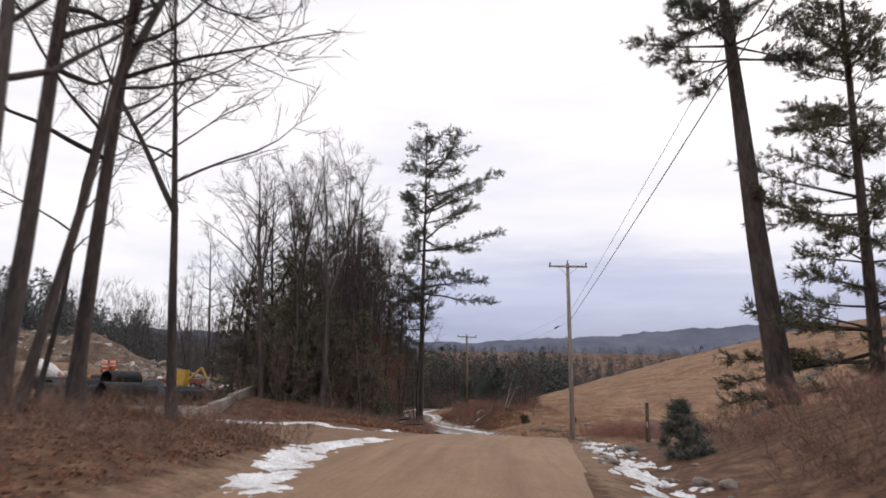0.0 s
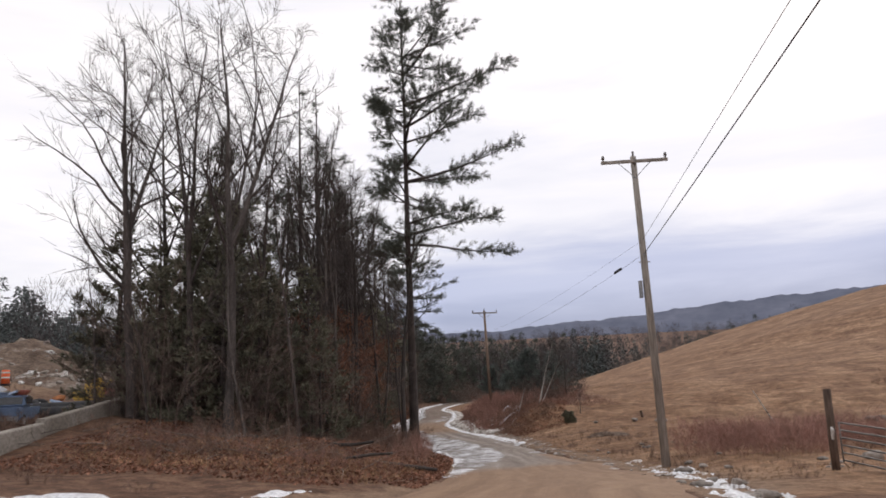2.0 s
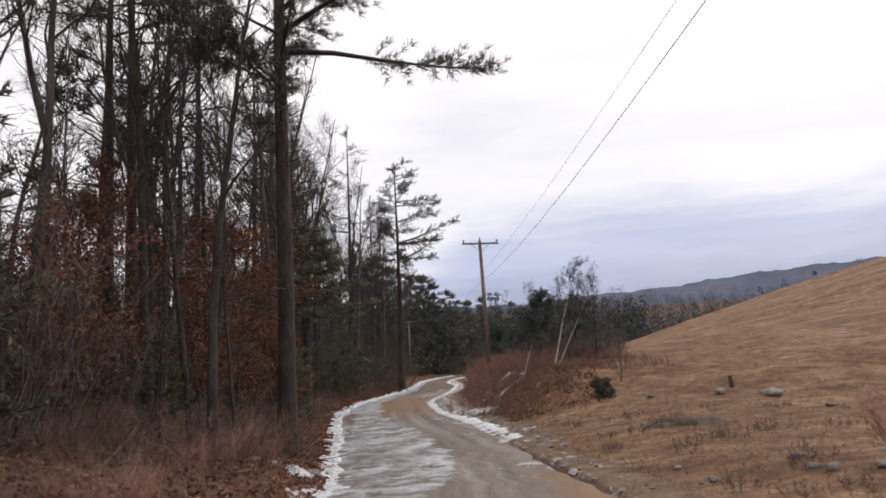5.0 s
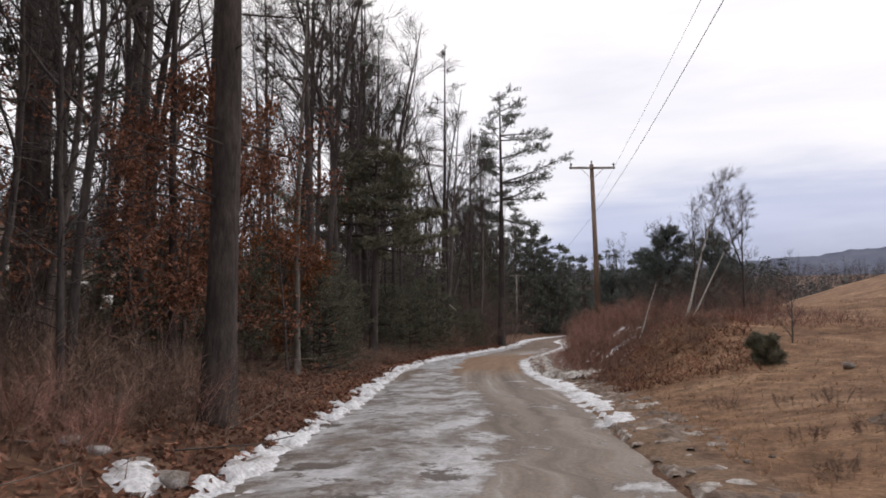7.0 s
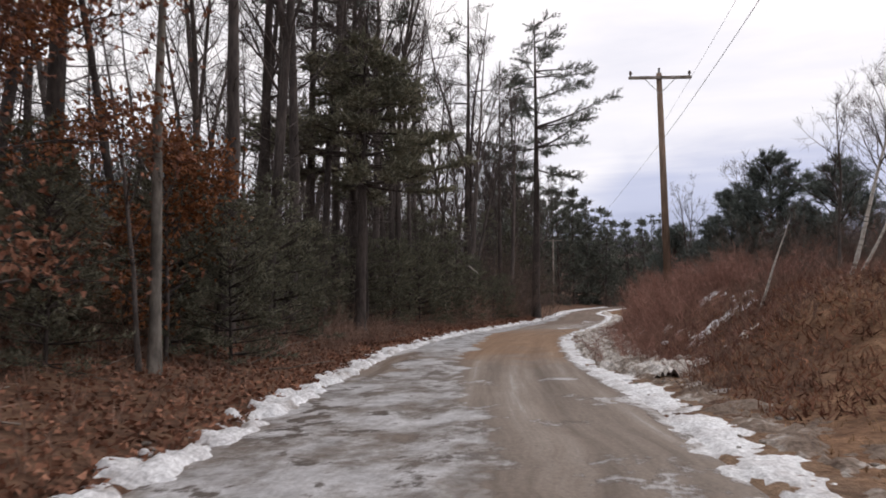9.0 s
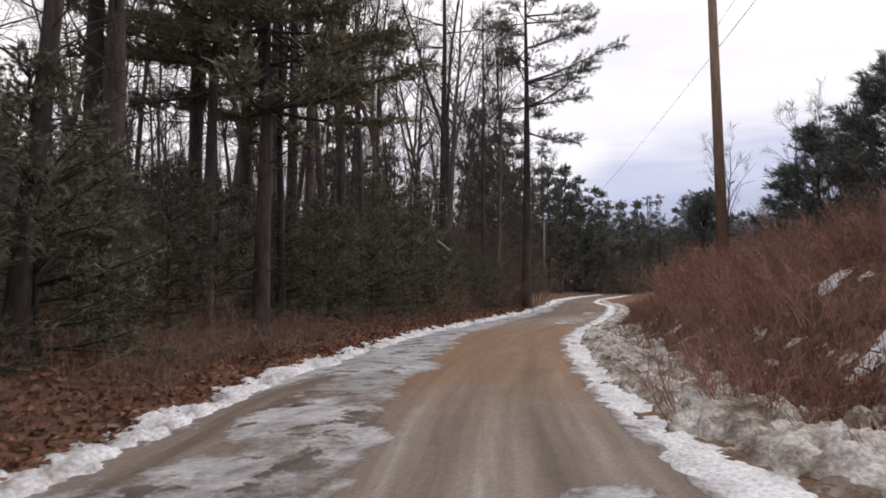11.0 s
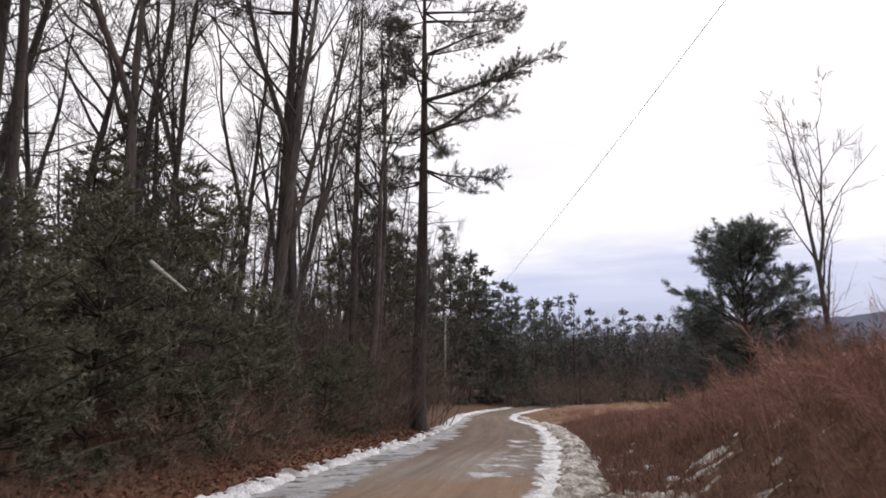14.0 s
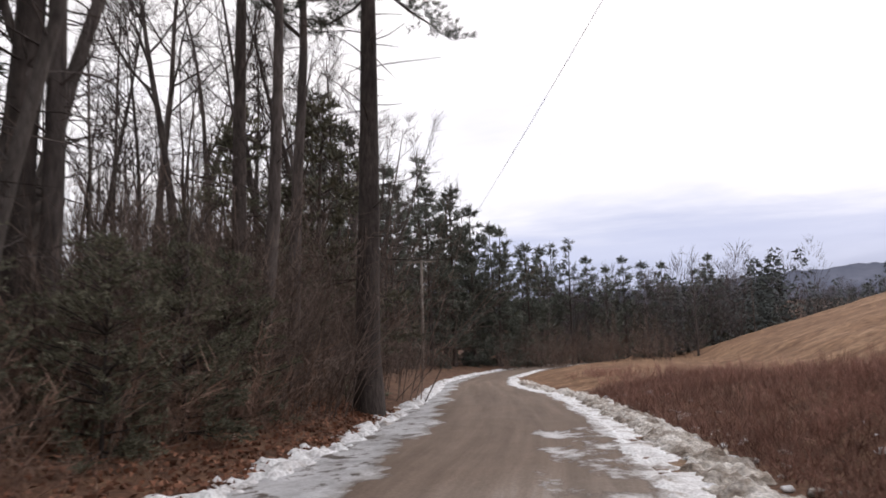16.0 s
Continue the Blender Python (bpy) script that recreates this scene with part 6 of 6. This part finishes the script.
thicket("low", "meadow_brush", "low brown dead weeds on the rough meadow edge", [(float(right_edge(y)) + 1.6 + 9 * rng.uniform() ** 1.5, y, rng.uniform(0.22, 0.5)) for y in rng.uniform(38, 66, 70)])
for i in range(22):
    y = rng.uniform(40, 58)
    lump("stone", float(right_edge(y)) + rng.uniform(1.2, 6.0), y, rng.uniform(0.1, 0.3), M_stone, "pale field stone lying in dry grass", "stone", "field stones", i, 0.2)
stump = part("tree_stump", bm_rod((3.95, 69.6, h1(3.95, 69.6) - 0.1), (3.9, 69.6, h1(3.95, 69.6) + 0.42), 0.1, 0.07, 9), M_post)
tagged(stump, "small dark stump standing in the meadow", "stump")
dead = raw("fallen_branch", *tubes([limb(np.random.default_rng(5), (-17.2, 92.3, 0.95), (0.75, 0.25, -0.6), 0.6, 0.03, 0.015, 5, 0.05)], 6), M_birch)
tagged(dead, "pale broken branch hung in the hemlock", "branch")


def stone_wall(name, label, pts, count, size, seed):
    g2 = np.random.default_rng(seed)
    pts = np.array(pts, float)
    s = np.concatenate([[0], np.cumsum(np.linalg.norm(np.diff(pts, axis=0), axis=1))])
    bm = rock_mesh(3, 0.8)
    bv, bf = np.array([v.co[:] for v in bm.verts]), np.array([[v.index for v in f.verts] for f in bm.faces])
    bm.free()
    vs, fs = [], []
    for k in range(count):
        q = g2.uniform(0, s[-1])
        x, y = np.interp(q, s, pts[:, 0]) + g2.normal(0, 0.35), np.interp(q, s, pts[:, 1]) + g2.normal(0, 0.35)
        a, r = g2.uniform(0, 6.28), size * g2.uniform(0.5, 1.3)
        turn = np.array([[math.cos(a), -math.sin(a), 0], [math.sin(a), math.cos(a), 0], [0, 0, 1]])
        vs.append((bv * (r * 1.3, r, r)) @ turn.T + (x, y, h1(x, y) + g2.uniform(-0.05, 0.3)))
        fs.append(bf + len(bv) * k)
    tagged(raw(name, np.concatenate(vs), np.concatenate(fs), M_stone), label, "stone wall", kind="stuff")


stone_wall("field_stone_wall", "old grey tumbled stone wall climbing the meadow", [(19, 69), (22.2, 74.6), (28.9, 86.4), (37, 104), (47, 123)], 520, 0.25, 61)
stone_wall("low_stone_wall", "low tumbled stone wall behind the gate", [(14.2, 61.5), (16.4, 56.0), (18.5, 52.0)], 90, 0.22, 62)
thicket("low", "wall_brush", "dark leafless brush along the stone wall", [(19 + 28 * k / 40 + rng.normal(0, 0.8), 69 + 54 * k / 40, rng.uniform(0.6, 1.3)) for k in range(50)])


def rail_fence():
    ob = thing("rail_fence", "grey two rail pipe fence beyond the gate", "fence", (0, 0, 0))
    spots = [(7.85, 34.35), (9.3, 35.3), (10.8, 36.3), (12.4, 37.4)]
    for x, y in spots:
        part("post", bm_rod((x, y, h1(x, y) - 0.4), (x, y, -1.08 + 0.06 * (x - 7.6) + 1.2), 0.045, sides=8), M_post, ob, smooth=True)
    for z in (0.55, 1.08):
        for (x, y), (u, v) in zip(spots, spots[1:]):
            part("rail", bm_rod((x, y, -1.08 + 0.06 * (x - 7.6) + z), (u, v, -1.08 + 0.06 * (u - 7.6) + z), 0.022, sides=8), M_gate, ob, smooth=True)


rail_fence()

# ---------------------------------------------------------------- the yard on the left
def slab(name, a, b, low, thick, material, ob):
    """An upright concrete panel between two top corners, chamfered and slightly chipped."""
    a, b = Vector(a), Vector(b)
    ln = math.hypot(b.x - a.x, b.y - a.y)
    side = Vector((-(b.y - a.y), b.x - a.x, 0)) / ln
    bm = bmesh.new()
    n = 14
    rows = []
    for k in range(n + 1):
        t = k / n
        p = a.lerp(b, t)
        chip = 0.02 * noise.noise(Vector((p.x * 2, p.y * 2, 3)))
        rows.append([bm.verts.new(p + side * s + Vector((0, 0, z))) for s, z in ((-thick * 0.5, -low), (-thick * 0.5, -0.05 + chip), (-thick * 0.4, chip), (thick * 0.4, chip), (thick * 0.5, -0.05 + chip), (thick * 0.5, -low))])
    for r, q in zip(rows, rows[1:]):
        for m in range(6):
            bm.faces.new((r[m], r[(m + 1) % 6], q[(m + 1) % 6], q[m]))
    bm.faces.new(rows[0])
    bm.faces.new(rows[-1][::-1])
    bmesh.ops.recalc_face_normals(bm, faces=bm.faces[:])
    return part(name, bm, material, ob)


WALL = thing("retaining_wall", "weathered tan concrete panel wall climbing beside the yard", "wall", (0, 0, 0))
for a, b in (((-18.2, 48.0, 1.78), (-17.40, 41.45, 1.08)), ((-17.36, 41.37, 0.96), (-16.2, 36.1, 0.66)), ((-16.18, 36.0, 0.6), (-14.75, 31.4, 0.5))):
    slab("panel", a, b, 1.3, 0.3, M_concrete, WALL)


def jersey_barrier(x, y, turn, ln=3.4):
    ob = thing("concrete_barrier", "weathered concrete road barrier at the side road", "barrier", (x, y, h1(x, y)), "road barriers")
    ob.rotation_euler = (0, 0, radians(turn))
    bm = bmesh.new()
    prof = ((-0.28, -0.25), (-0.28, 0.05), (-0.17, 0.2), (-0.09, 0.50), (-0.06, 0.54), (0.06, 0.54), (0.09, 0.50), (0.17, 0.2), (0.28, 0.05), (0.28, -0.25))
    ends = [[bm.verts.new((s * ln / 2, u, z)) for u, z in prof] for s in (-1, 1)]
    for m in range(len(prof)):
        k = (m + 1) % len(prof)
        bm.faces.new((ends[0][m], ends[0][k], ends[1][k], ends[1][m]))
    bm.faces.new(ends[0])
    bm.faces.new(ends[1][::-1])
    bmesh.ops.recalc_face_normals(bm, faces=bm.faces[:])
    part("body", bm, M_concrete, ob)
    # black blocks give the shade of forklift slots; the body has no hollows
    for s in (-0.8, 0.8):
        part("slot_shade", bm_box((0.22, 0.64, 0.07), (s, 0, 0.0), (0, 0, 0), 0.01), M_rubber, ob, "dark forklift slot")


for x, y, turn in ((-15.15, 29.5, 73), (-16.15, 26.1, 74)):
    jersey_barrier(x, y, turn)
HEAPS = []


def heap(x, y, rx, ry, tall, seed, label, profile):
    """A long ridge of dumped soil; profile: its height from one end to the other."""
    n = 80

    def top(px, py):
        a, b = (px - x) / rx, (py - y) / ry
        body = np.interp(a, np.linspace(-1, 1, len(profile)), profile) * np.clip(1 - b * b, 0, 1) ** 0.8 * smooth(1, 0.85, np.abs(a))
        rough = 0.55 + 0.8 * cloudy(px, py, 6.0, seed, 6, 0.6) - 0.35 * np.abs(cloudy(px, py, 3.0, seed + 9, 4, 0.6) - 0.5)
        return height(px, py) - 0.25 + tall * body * rough
    a, b = np.meshgrid(np.linspace(-1, 1, n), np.linspace(-1, 1, n), indexing="ij")
    px, py = x + a * rx, y + b * ry
    i = np.arange(n - 1)[:, None] * n
    j = np.arange(n - 1)[None, :]
    f = np.stack([i + j, i + n + j, i + n + j + 1, i + j + 1], -1).reshape(-1, 4)
    tagged(raw("earth_mound", np.stack([px, py, top(px, py)], -1).reshape(-1, 3), f, M_rubble), label, "soil heap")
    HEAPS.append((x, y, rx, ry, top))


heap(-64, 96, 27, 10, 6.2, 1, "long brown heap of soil and pale rubble", (0.8, 0.95, 1.0, 0.9, 0.65, 0.4, 0.2))
heap(-45, 84, 9, 5, 2.4, 2, "low heap of broken concrete and soil", (0.3, 0.9, 1.0, 0.8, 0.9, 0.5))
heap(1.25, 61.5, 1.3, 0.8, 0.42, 4, "low pile of dead leaves and soil in the meadow", (0.5, 0.9, 1.0, 0.8, 0.6))
heap(-33, 79, 6, 4, 2.2, 3, "low reddish heap of soil and brush", (0.4, 0.9, 1.0, 0.7, 0.5))


def chunk(px, py, z, size, material, label, seed):
    key = ("chunk", seed % 4, material.name)
    m = pose(px, py, z, rng.uniform(-30, 30), rng.uniform(-30, 30), rng.uniform(0, 360)) @ Matrix.Diagonal((size * rng.uniform(0.9, 1.8), size, size * rng.uniform(0.5, 1.0), 1))
    if key not in ROCKS:
        ob = ROCKS[key] = part("rubble_chunk", rock_mesh(seed % 4 + 20, 0.8), material, smooth=False)
    else:
        ob = ROCKS[key].copy()
        scene.collection.objects.link(ob)
    ob.matrix_basis = m
    tagged(ob, label, "rubble", "yard rubble")


for i in range(240):
    hx, hy, hrx, hry, top = HEAPS[(0, 0, 1, 1, 3)[i % 5]]
    px, py = hx + hrx * (rng.uniform(-0.5, 0.95) if hrx > 20 else rng.uniform(-0.9, 0.9)), hy + hry * rng.uniform(-0.9, 0.1)
    chunk(px, py, float(top(np.array(px), np.array(py))) + 0.05, 0.22 + 0.75 * rng.uniform() ** 2, (M_sign, M_concrete, M_stone, M_snow_dirty)[i % 4], "pale broken concrete chunk on the soil heap", i)
for i, (px, py, size, mt, label) in enumerate(((-40.5, 59.5, 1.6, M_sign, "pale crumpled tarpaulin in the yard"), (-43.0, 62.0, 1.9, M_sign, "pale crumpled tarpaulin in the yard"), (-37.6, 61.5, 1.0, M_yellow_paint, "yellow scrap lying in the yard"), (-35.0, 60.0, 1.1, M_rubble, "brown scrap pile in the yard"), (-33.8, 57.2, 1.2, M_red_paint, "rusty red scrap lying in the yard"), (-31.2, 60.5, 0.8, M_orange, "orange brown scrap in the yard"), (-36.5, 64.5, 0.8, M_yellow_paint, "yellow scrap lying in the yard"), (-34.6, 70.0, 1.0, M_rubber, "black scrap pile in the yard"), (-31.5, 71.5, 1.3, M_red_paint, "rusty red scrap lying in the yard"))):
    chunk(px, py, h1(px, py) + 0.35 * size, size, mt, label, i)


def barrel(x, y):
    z = h1(x, y)
    ob = thing("traffic_barrel", "bright orange plastic traffic barrel", "barrel", (x, y, z), "traffic barrels")
    part("body", bm_rod((0, 0, 0.05), (0, 0, 1.05), 0.30, 0.24, 16), M_orange_plastic, ob, smooth=True)
    for k in (0.45, 0.8):
        part("band", bm_rod((0, 0, k), (0, 0, k + 0.12), 0.288 - 0.06 * (k - 0.3), 0.28 - 0.06 * (k - 0.3), 16), M_sign, ob, "white band", smooth=True)
    part("base", bm_rod((0, 0, 0), (0, 0, 0.07), 0.38, 0.36, 16), M_rubber, ob)


for dx, dy in ((0, 0), (0.3, 0.8)):
    barrel(-40.6 + dx, 66.8 + dy)


def pipe(x, y, r, ln, turn, lift=0.0):
    z = h1(x, y) + r + lift
    bm = bmesh.new()
    got = bmesh.ops.create_cone(bm, cap_ends=False, segments=20, radius1=r, radius2=r, depth=ln)
    geom = bmesh.ops.extrude_face_region(bm, geom=bm.faces[:])
    for v in [g for g in geom["geom"] if isinstance(g, bmesh.types.BMVert)]:
        v.co.x *= 0.9
        v.co.y *= 0.9
    ob = part("culvert_pipe", bm, M_rubber, smooth=False)
    ob.matrix_basis = pose(x, y, z, 0, 0, turn) @ pose(0, 0, 0, 0, 90, 0)
    tagged(ob, "black plastic culvert pipe lying in the yard", "pipe", "culvert pipes")


for x, y, r, ln, turn, up in ((-27.0, 57.5, 0.5, 5.5, 12, 0), (-30.5, 52.8, 0.6, 2.4, 70, 0), (-33.5, 54.0, 0.6, 2.4, 62, 0), (-35.0, 52.0, 0.65, 2.2, 80, 0), (-31.0, 60.5, 0.55, 5.5, 20, 0), (-37.5, 55.5, 0.7, 2.4, 40, 0), (-39.5, 57.0, 0.6, 3.0, 15, 0), (-36.2, 58.8, 0.5, 3.0, 100, 0), (-29.5, 47.8, 0.6, 3.0, 40, 0), (-27.6, 49.8, 0.62, 2.6, 25, 0), (-32.4, 48.6, 0.6, 3.2, 15, 0), (-29.2, 51.0, 0.75, 3.0, 58, 0), (-31.6, 50.2, 0.8, 3.0, 35, 0), (-27.3, 47.0, 0.7, 2.8, 62, 0), (-34.0, 57.0, 0.7, 3.0, 30, 0.5), (-28.8, 49.6, 0.6, 2.6, 70, 1.0)):
    pipe(x, y, r, ln, turn, up)


def pickup(x, y, turn, paint, label):
    ob = thing("pickup_truck", label, "truck", (x, y, h1(x, y)))
    ob.rotation_euler = (0, 0, radians(turn))
    bm = bm_box((4.6, 1.75, 0.62), (0, 0, 0.75), (0, 0, 0), 0.09)
    part("body", bm, paint, ob)
    cab = bm_box((1.6, 1.6, 0.62), (0.25, 0, 1.36), (0, 0, 0), 0.12)
    for v in cab.verts:
        if v.co.z > 1.45:
            v.co.x = 0.25 + (v.co.x - 0.25) * 0.72
            v.co.y *= 0.86
    part("cab", cab, paint, ob)
    for s in (-1, 1):
        part("side_window", bm_box((1.05, 0.03, 0.36), (0.25, s * 0.775, 1.4), (s * 9, 0, 0), 0.01), M_dark_glass, ob, "dark side window")
    part("windscreen", bm_box((0.03, 1.3, 0.4), (0.98, 0, 1.4), (0, -20, 0), 0.01), M_dark_glass, ob, "dark windscreen")
    part("bumper", bm_box((0.12, 1.7, 0.2), (2.33, 0, 0.55), (0, 0, 0), 0.03), M_galv, ob, "grey bumper")
    for sx in (-1.4, 1.45):
        for sy in (-0.8, 0.8):
            w = part("wheel", bm_rod((sx, sy - 0.1, 0.36), (sx, sy + 0.1, 0.36), 0.36, sides=18), M_rubber, ob, smooth=False)
            part("rim", bm_rod((sx, sy - 0.115, 0.36), (sx, sy + 0.115, 0.36), 0.2, sides=14), M_galv, w)


pickup(-29.2, 54.8, -65, M_blue_paint, "faded blue pickup truck parked in the yard")
pickup(-36.0, 73.5, 10, M_red_paint, "faded red pickup truck parked in the yard")


def digger(x, y):
    ob = thing("mini_digger", "worn yellow digger standing in the yard", "digger", (x, y, h1(x, y)))
    for s in (-0.6, 0.6):
        part("track", bm_box((2.0, 0.35, 0.5), (0, s, 0.25), (0, 0, 0), 0.12), M_rubber, ob)
    part("body", bm_box((1.6, 1.3, 0.7), (-0.2, 0, 0.95), (0, 0, 0), 0.1), M_yellow_paint, ob)
    part("cab", bm_box((0.9, 0.9, 1.0), (0.1, 0.1, 1.6), (0, 0, 0), 0.08), M_yellow_paint, ob)
    part("boom", bm_rod((0.6, 0, 1.1), (1.9, 0, 2.3), 0.12, 0.1, 8), M_yellow_paint, ob)
    part("arm", bm_rod((1.9, 0, 2.3), (2.7, 0, 1.1), 0.1, 0.08, 8), M_yellow_paint, ob)
    part("bucket", bm_box((0.5, 0.6, 0.5), (2.7, 0, 0.85), (0, 20, 0), 0.08), M_galv, ob)


digger(-32.4, 66.0)


def tyre(x, y, z, tip):
    bm = bmesh.new()
    rings = []
    for k in range(20):
        a = 2 * math.pi * k / 20
        rings.append([bm.verts.new(((0.42 + 0.14 * math.cos(b)) * math.cos(a), (0.42 + 0.14 * math.cos(b)) * math.sin(a), 0.13 * math.sin(b))) for b in (0.5, 1.5, 2.6, 3.7, 4.8, 5.8)])
    for k in range(20):
        for m in range(6):
            bm.faces.new((rings[k][m], rings[(k + 1) % 20][m], rings[(k + 1) % 20][(m + 1) % 6], rings[k][(m + 1) % 6]))
    bmesh.ops.recalc_face_normals(bm, faces=bm.faces[:])
    ob = part("tyre", bm, M_rubber, smooth=True)
    ob.matrix_basis = pose(x, y, z, *tip) @ Matrix.Scale(1.15, 4)
    tagged(ob, "worn black tyre in the scrap pile", "tyre", "scrap tyres")


for k in range(26):
    x, y = -30.5 - 8 * rng.uniform(), 56.5 + 7 * rng.uniform()
    tyre(x, y, h1(x, y) + 0.18 + 0.5 * rng.uniform(), (rng.uniform(-70, 70), rng.uniform(-30, 30), rng.uniform(0, 360)))
for k in range(44):
    x, y = -31 - 11 * rng.uniform(), 57 + 9 * rng.uniform()
    chunk(x, y, h1(x, y) + 0.3, 0.5 + 0.8 * rng.uniform(), (M_red_paint, M_yellow_paint, M_blue_paint, M_galv, M_rubber, M_sign, M_orange, M_concrete)[k % 8], "mixed coloured scrap in the yard pile", k)

thicket("low", "bank_brush", "brown tangled brush and weeds on the bank", [(rng.uniform(-13, -5.4), rng.uniform(4, 19), rng.uniform(0.45, 0.9)) for _ in range(70)] + [(rng.uniform(-5.4, -1.6), rng.uniform(71, 79), rng.uniform(0.35, 0.65)) for _ in range(40)])
thicket("low", "yard_brush", "brown leafless brush and weeds on the yard slope", [(rng.uniform(-30, -18.6), rng.uniform(33, 53), rng.uniform(0.8, 1.5)) for _ in range(40)] + [(rng.uniform(-44, -24), rng.uniform(56, 78), rng.uniform(0.7, 1.4)) for _ in range(30)] + [(rng.uniform(-17, -7.5), rng.uniform(33.5, 41), rng.uniform(0.35, 0.6)) for _ in range(16)] + [(rng.uniform(-26, -20), rng.uniform(58, 80), rng.uniform(1.2, 2.2)) for _ in range(30)])

# ---------------------------------------------------------------- far woods and hills
def far_woods(name, label, places, material, seed, conic, fine=1.0):
    g = np.random.default_rng(seed)
    v, f, base = [], [], 0
    for x, y, tall in places:
        n = int((120 if conic else 190) * fine)
        t = g.uniform(0.05, 1, n)
        wid = tall * (0.22 * (1.08 - t) + 0.02) if conic else tall * 0.2 * np.sin(np.clip(t, 0.1, 1) * 2.9) + 0.1
        a = g.uniform(0, 2 * np.pi, n)
        q = wid * np.sqrt(g.uniform(0, 1, n))
        c = np.stack([x + q * np.cos(a), y + q * np.sin(a), h1(x, y) + tall * t], -1)
        s = tall * (0.055 if conic else 0.075) / math.sqrt(fine)
        up = np.stack([0.9 * np.cos(a), 0.9 * np.sin(a), (-0.35 if conic else 1.6) + g.normal(0, 0.4, n)], -1)
        up /= np.linalg.norm(up, axis=1, keepdims=True)
        side = np.cross(up, g.normal(0, 1, c.shape))
        side /= np.linalg.norm(side, axis=1, keepdims=True) + 1e-9
        wdt = s * (0.7 if conic else 0.07)
        tri = np.stack([c - side * wdt / 2, c + side * wdt / 2, c + up * s * 1.5], 1).reshape(-1, 3)
        v.append(tri)
        f.append(np.arange(n * 3).reshape(-1, 3) + base)
        base += n * 3
    tagged(raw(name, np.concatenate(v), np.concatenate(f), material, smooth=False), label, "woods", kind="stuff")


g = np.random.default_rng(701)
spots = []
for _ in range(620):
    y = 215 + 260 * g.uniform() ** 1.3
    x = g.uniform(-190, 260)
    spots.append((x, y, g.uniform(11, 17) * (0.45 if x > 20 else 0.62 if x > 8 else 1.0)))
band = [(x, g.uniform(205, 262), (g.uniform(8, 12) if x < 12 else g.uniform(3.5, 6))) for x in g.uniform(-25, 62, 460)]
deep = [(g.uniform(-70, 170), g.uniform(262, 440), g.uniform(8, 12)) for _ in range(420)]
pines = [s for k, s in enumerate(spots) if g.uniform() < 0.45]
bares = [s for s in spots if s not in pines]
side = [(g.uniform(-170, -80), g.uniform(30, 240), g.uniform(11, 17)) for _ in range(620)] + [(g.uniform(-175, -110), g.uniform(40, 260), g.uniform(15, 22)) for _ in range(200)]
side = [(x, y, t * float(np.interp(y, (140, 200), (1.0, 0.6)))) for x, y, t in side]
side += [(g.uniform(-140, -92), g.uniform(85, 190), g.uniform(12, 16)) for _ in range(160)]
back = [(g.uniform(-160, 160), g.uniform(-190, -45), g.uniform(11, 17)) for _ in range(90)]
rear = [(g.uniform(-78, -62), g.uniform(110, 215), g.uniform(10, 15)) for _ in range(60)]
slope = [(g.uniform(-160, 330), g.uniform(440, 900), g.uniform(12, 18)) for _ in range(420)]
bend = [(g.uniform(-62, 2), g.uniform(196, 222), g.uniform(8, 13)) for _ in range(90)] + [(g.uniform(-62, -40), g.uniform(120, 200), g.uniform(8, 13)) for _ in range(50)]
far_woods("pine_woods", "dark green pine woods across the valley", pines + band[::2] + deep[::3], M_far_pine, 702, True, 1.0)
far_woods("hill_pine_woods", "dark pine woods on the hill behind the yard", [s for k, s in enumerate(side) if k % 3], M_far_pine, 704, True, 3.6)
far_woods("hill_bare_woods", "leafless woods on the hill and at the bend", side[::3] + bend, M_far_wood, 705, False, 1.4)
far_woods("bare_woods", "grey brown leafless woods across the valley", bares + back + rear + band[1::2] + deep[1::3] + deep[2::3] + slope, M_far_wood, 703, False, 0.8)


def far_ridge():
    m, n, l, b = shader("hazy_ridge_glow", 1.0, 0.0)
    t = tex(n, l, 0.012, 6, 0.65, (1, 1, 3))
    # blue grey haze of the distance painted into the ridge colour
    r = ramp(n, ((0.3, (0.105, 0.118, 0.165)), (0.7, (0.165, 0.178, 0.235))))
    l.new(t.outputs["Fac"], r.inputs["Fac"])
    # black base: the hazy colour is given off as glow, not lit
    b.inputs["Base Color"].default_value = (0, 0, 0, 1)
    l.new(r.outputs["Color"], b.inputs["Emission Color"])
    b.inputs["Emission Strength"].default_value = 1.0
    az = np.arange(-180, 180.5, 0.25)
    el = np.interp(az, (-180, -120, -60, -30, -12, -4.4, -0.5, 4.7, 10.4, 15.7, 22, 40, 60, 100, 180), (3.5, 3.8, 4.2, 4.3, 4.0, 3.95, 4.3, 4.5, 5.05, 5.33, 5.5, 5.6, 5.0, 4.0, 3.5))
    el = el + 0.05 * np.sin(az * 1.7) + 0.03 * np.sin(az * 5.3 + 1)
    dist = 2600.0
    k = len(az)
    low, top = [], []
    for a, e in zip(az, el):
        x, y = dist * math.sin(radians(a)), dist * math.cos(radians(a))
        low.append((x, y, -60))
        top.append((x * 1.03, y * 1.03, dist * math.tan(radians(e)) + g.normal(0, 1.0)))
    f = [(i, i + 1, k + i + 1, k + i) for i in range(k - 1)]
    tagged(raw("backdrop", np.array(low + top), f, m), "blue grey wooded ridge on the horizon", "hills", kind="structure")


far_ridge()
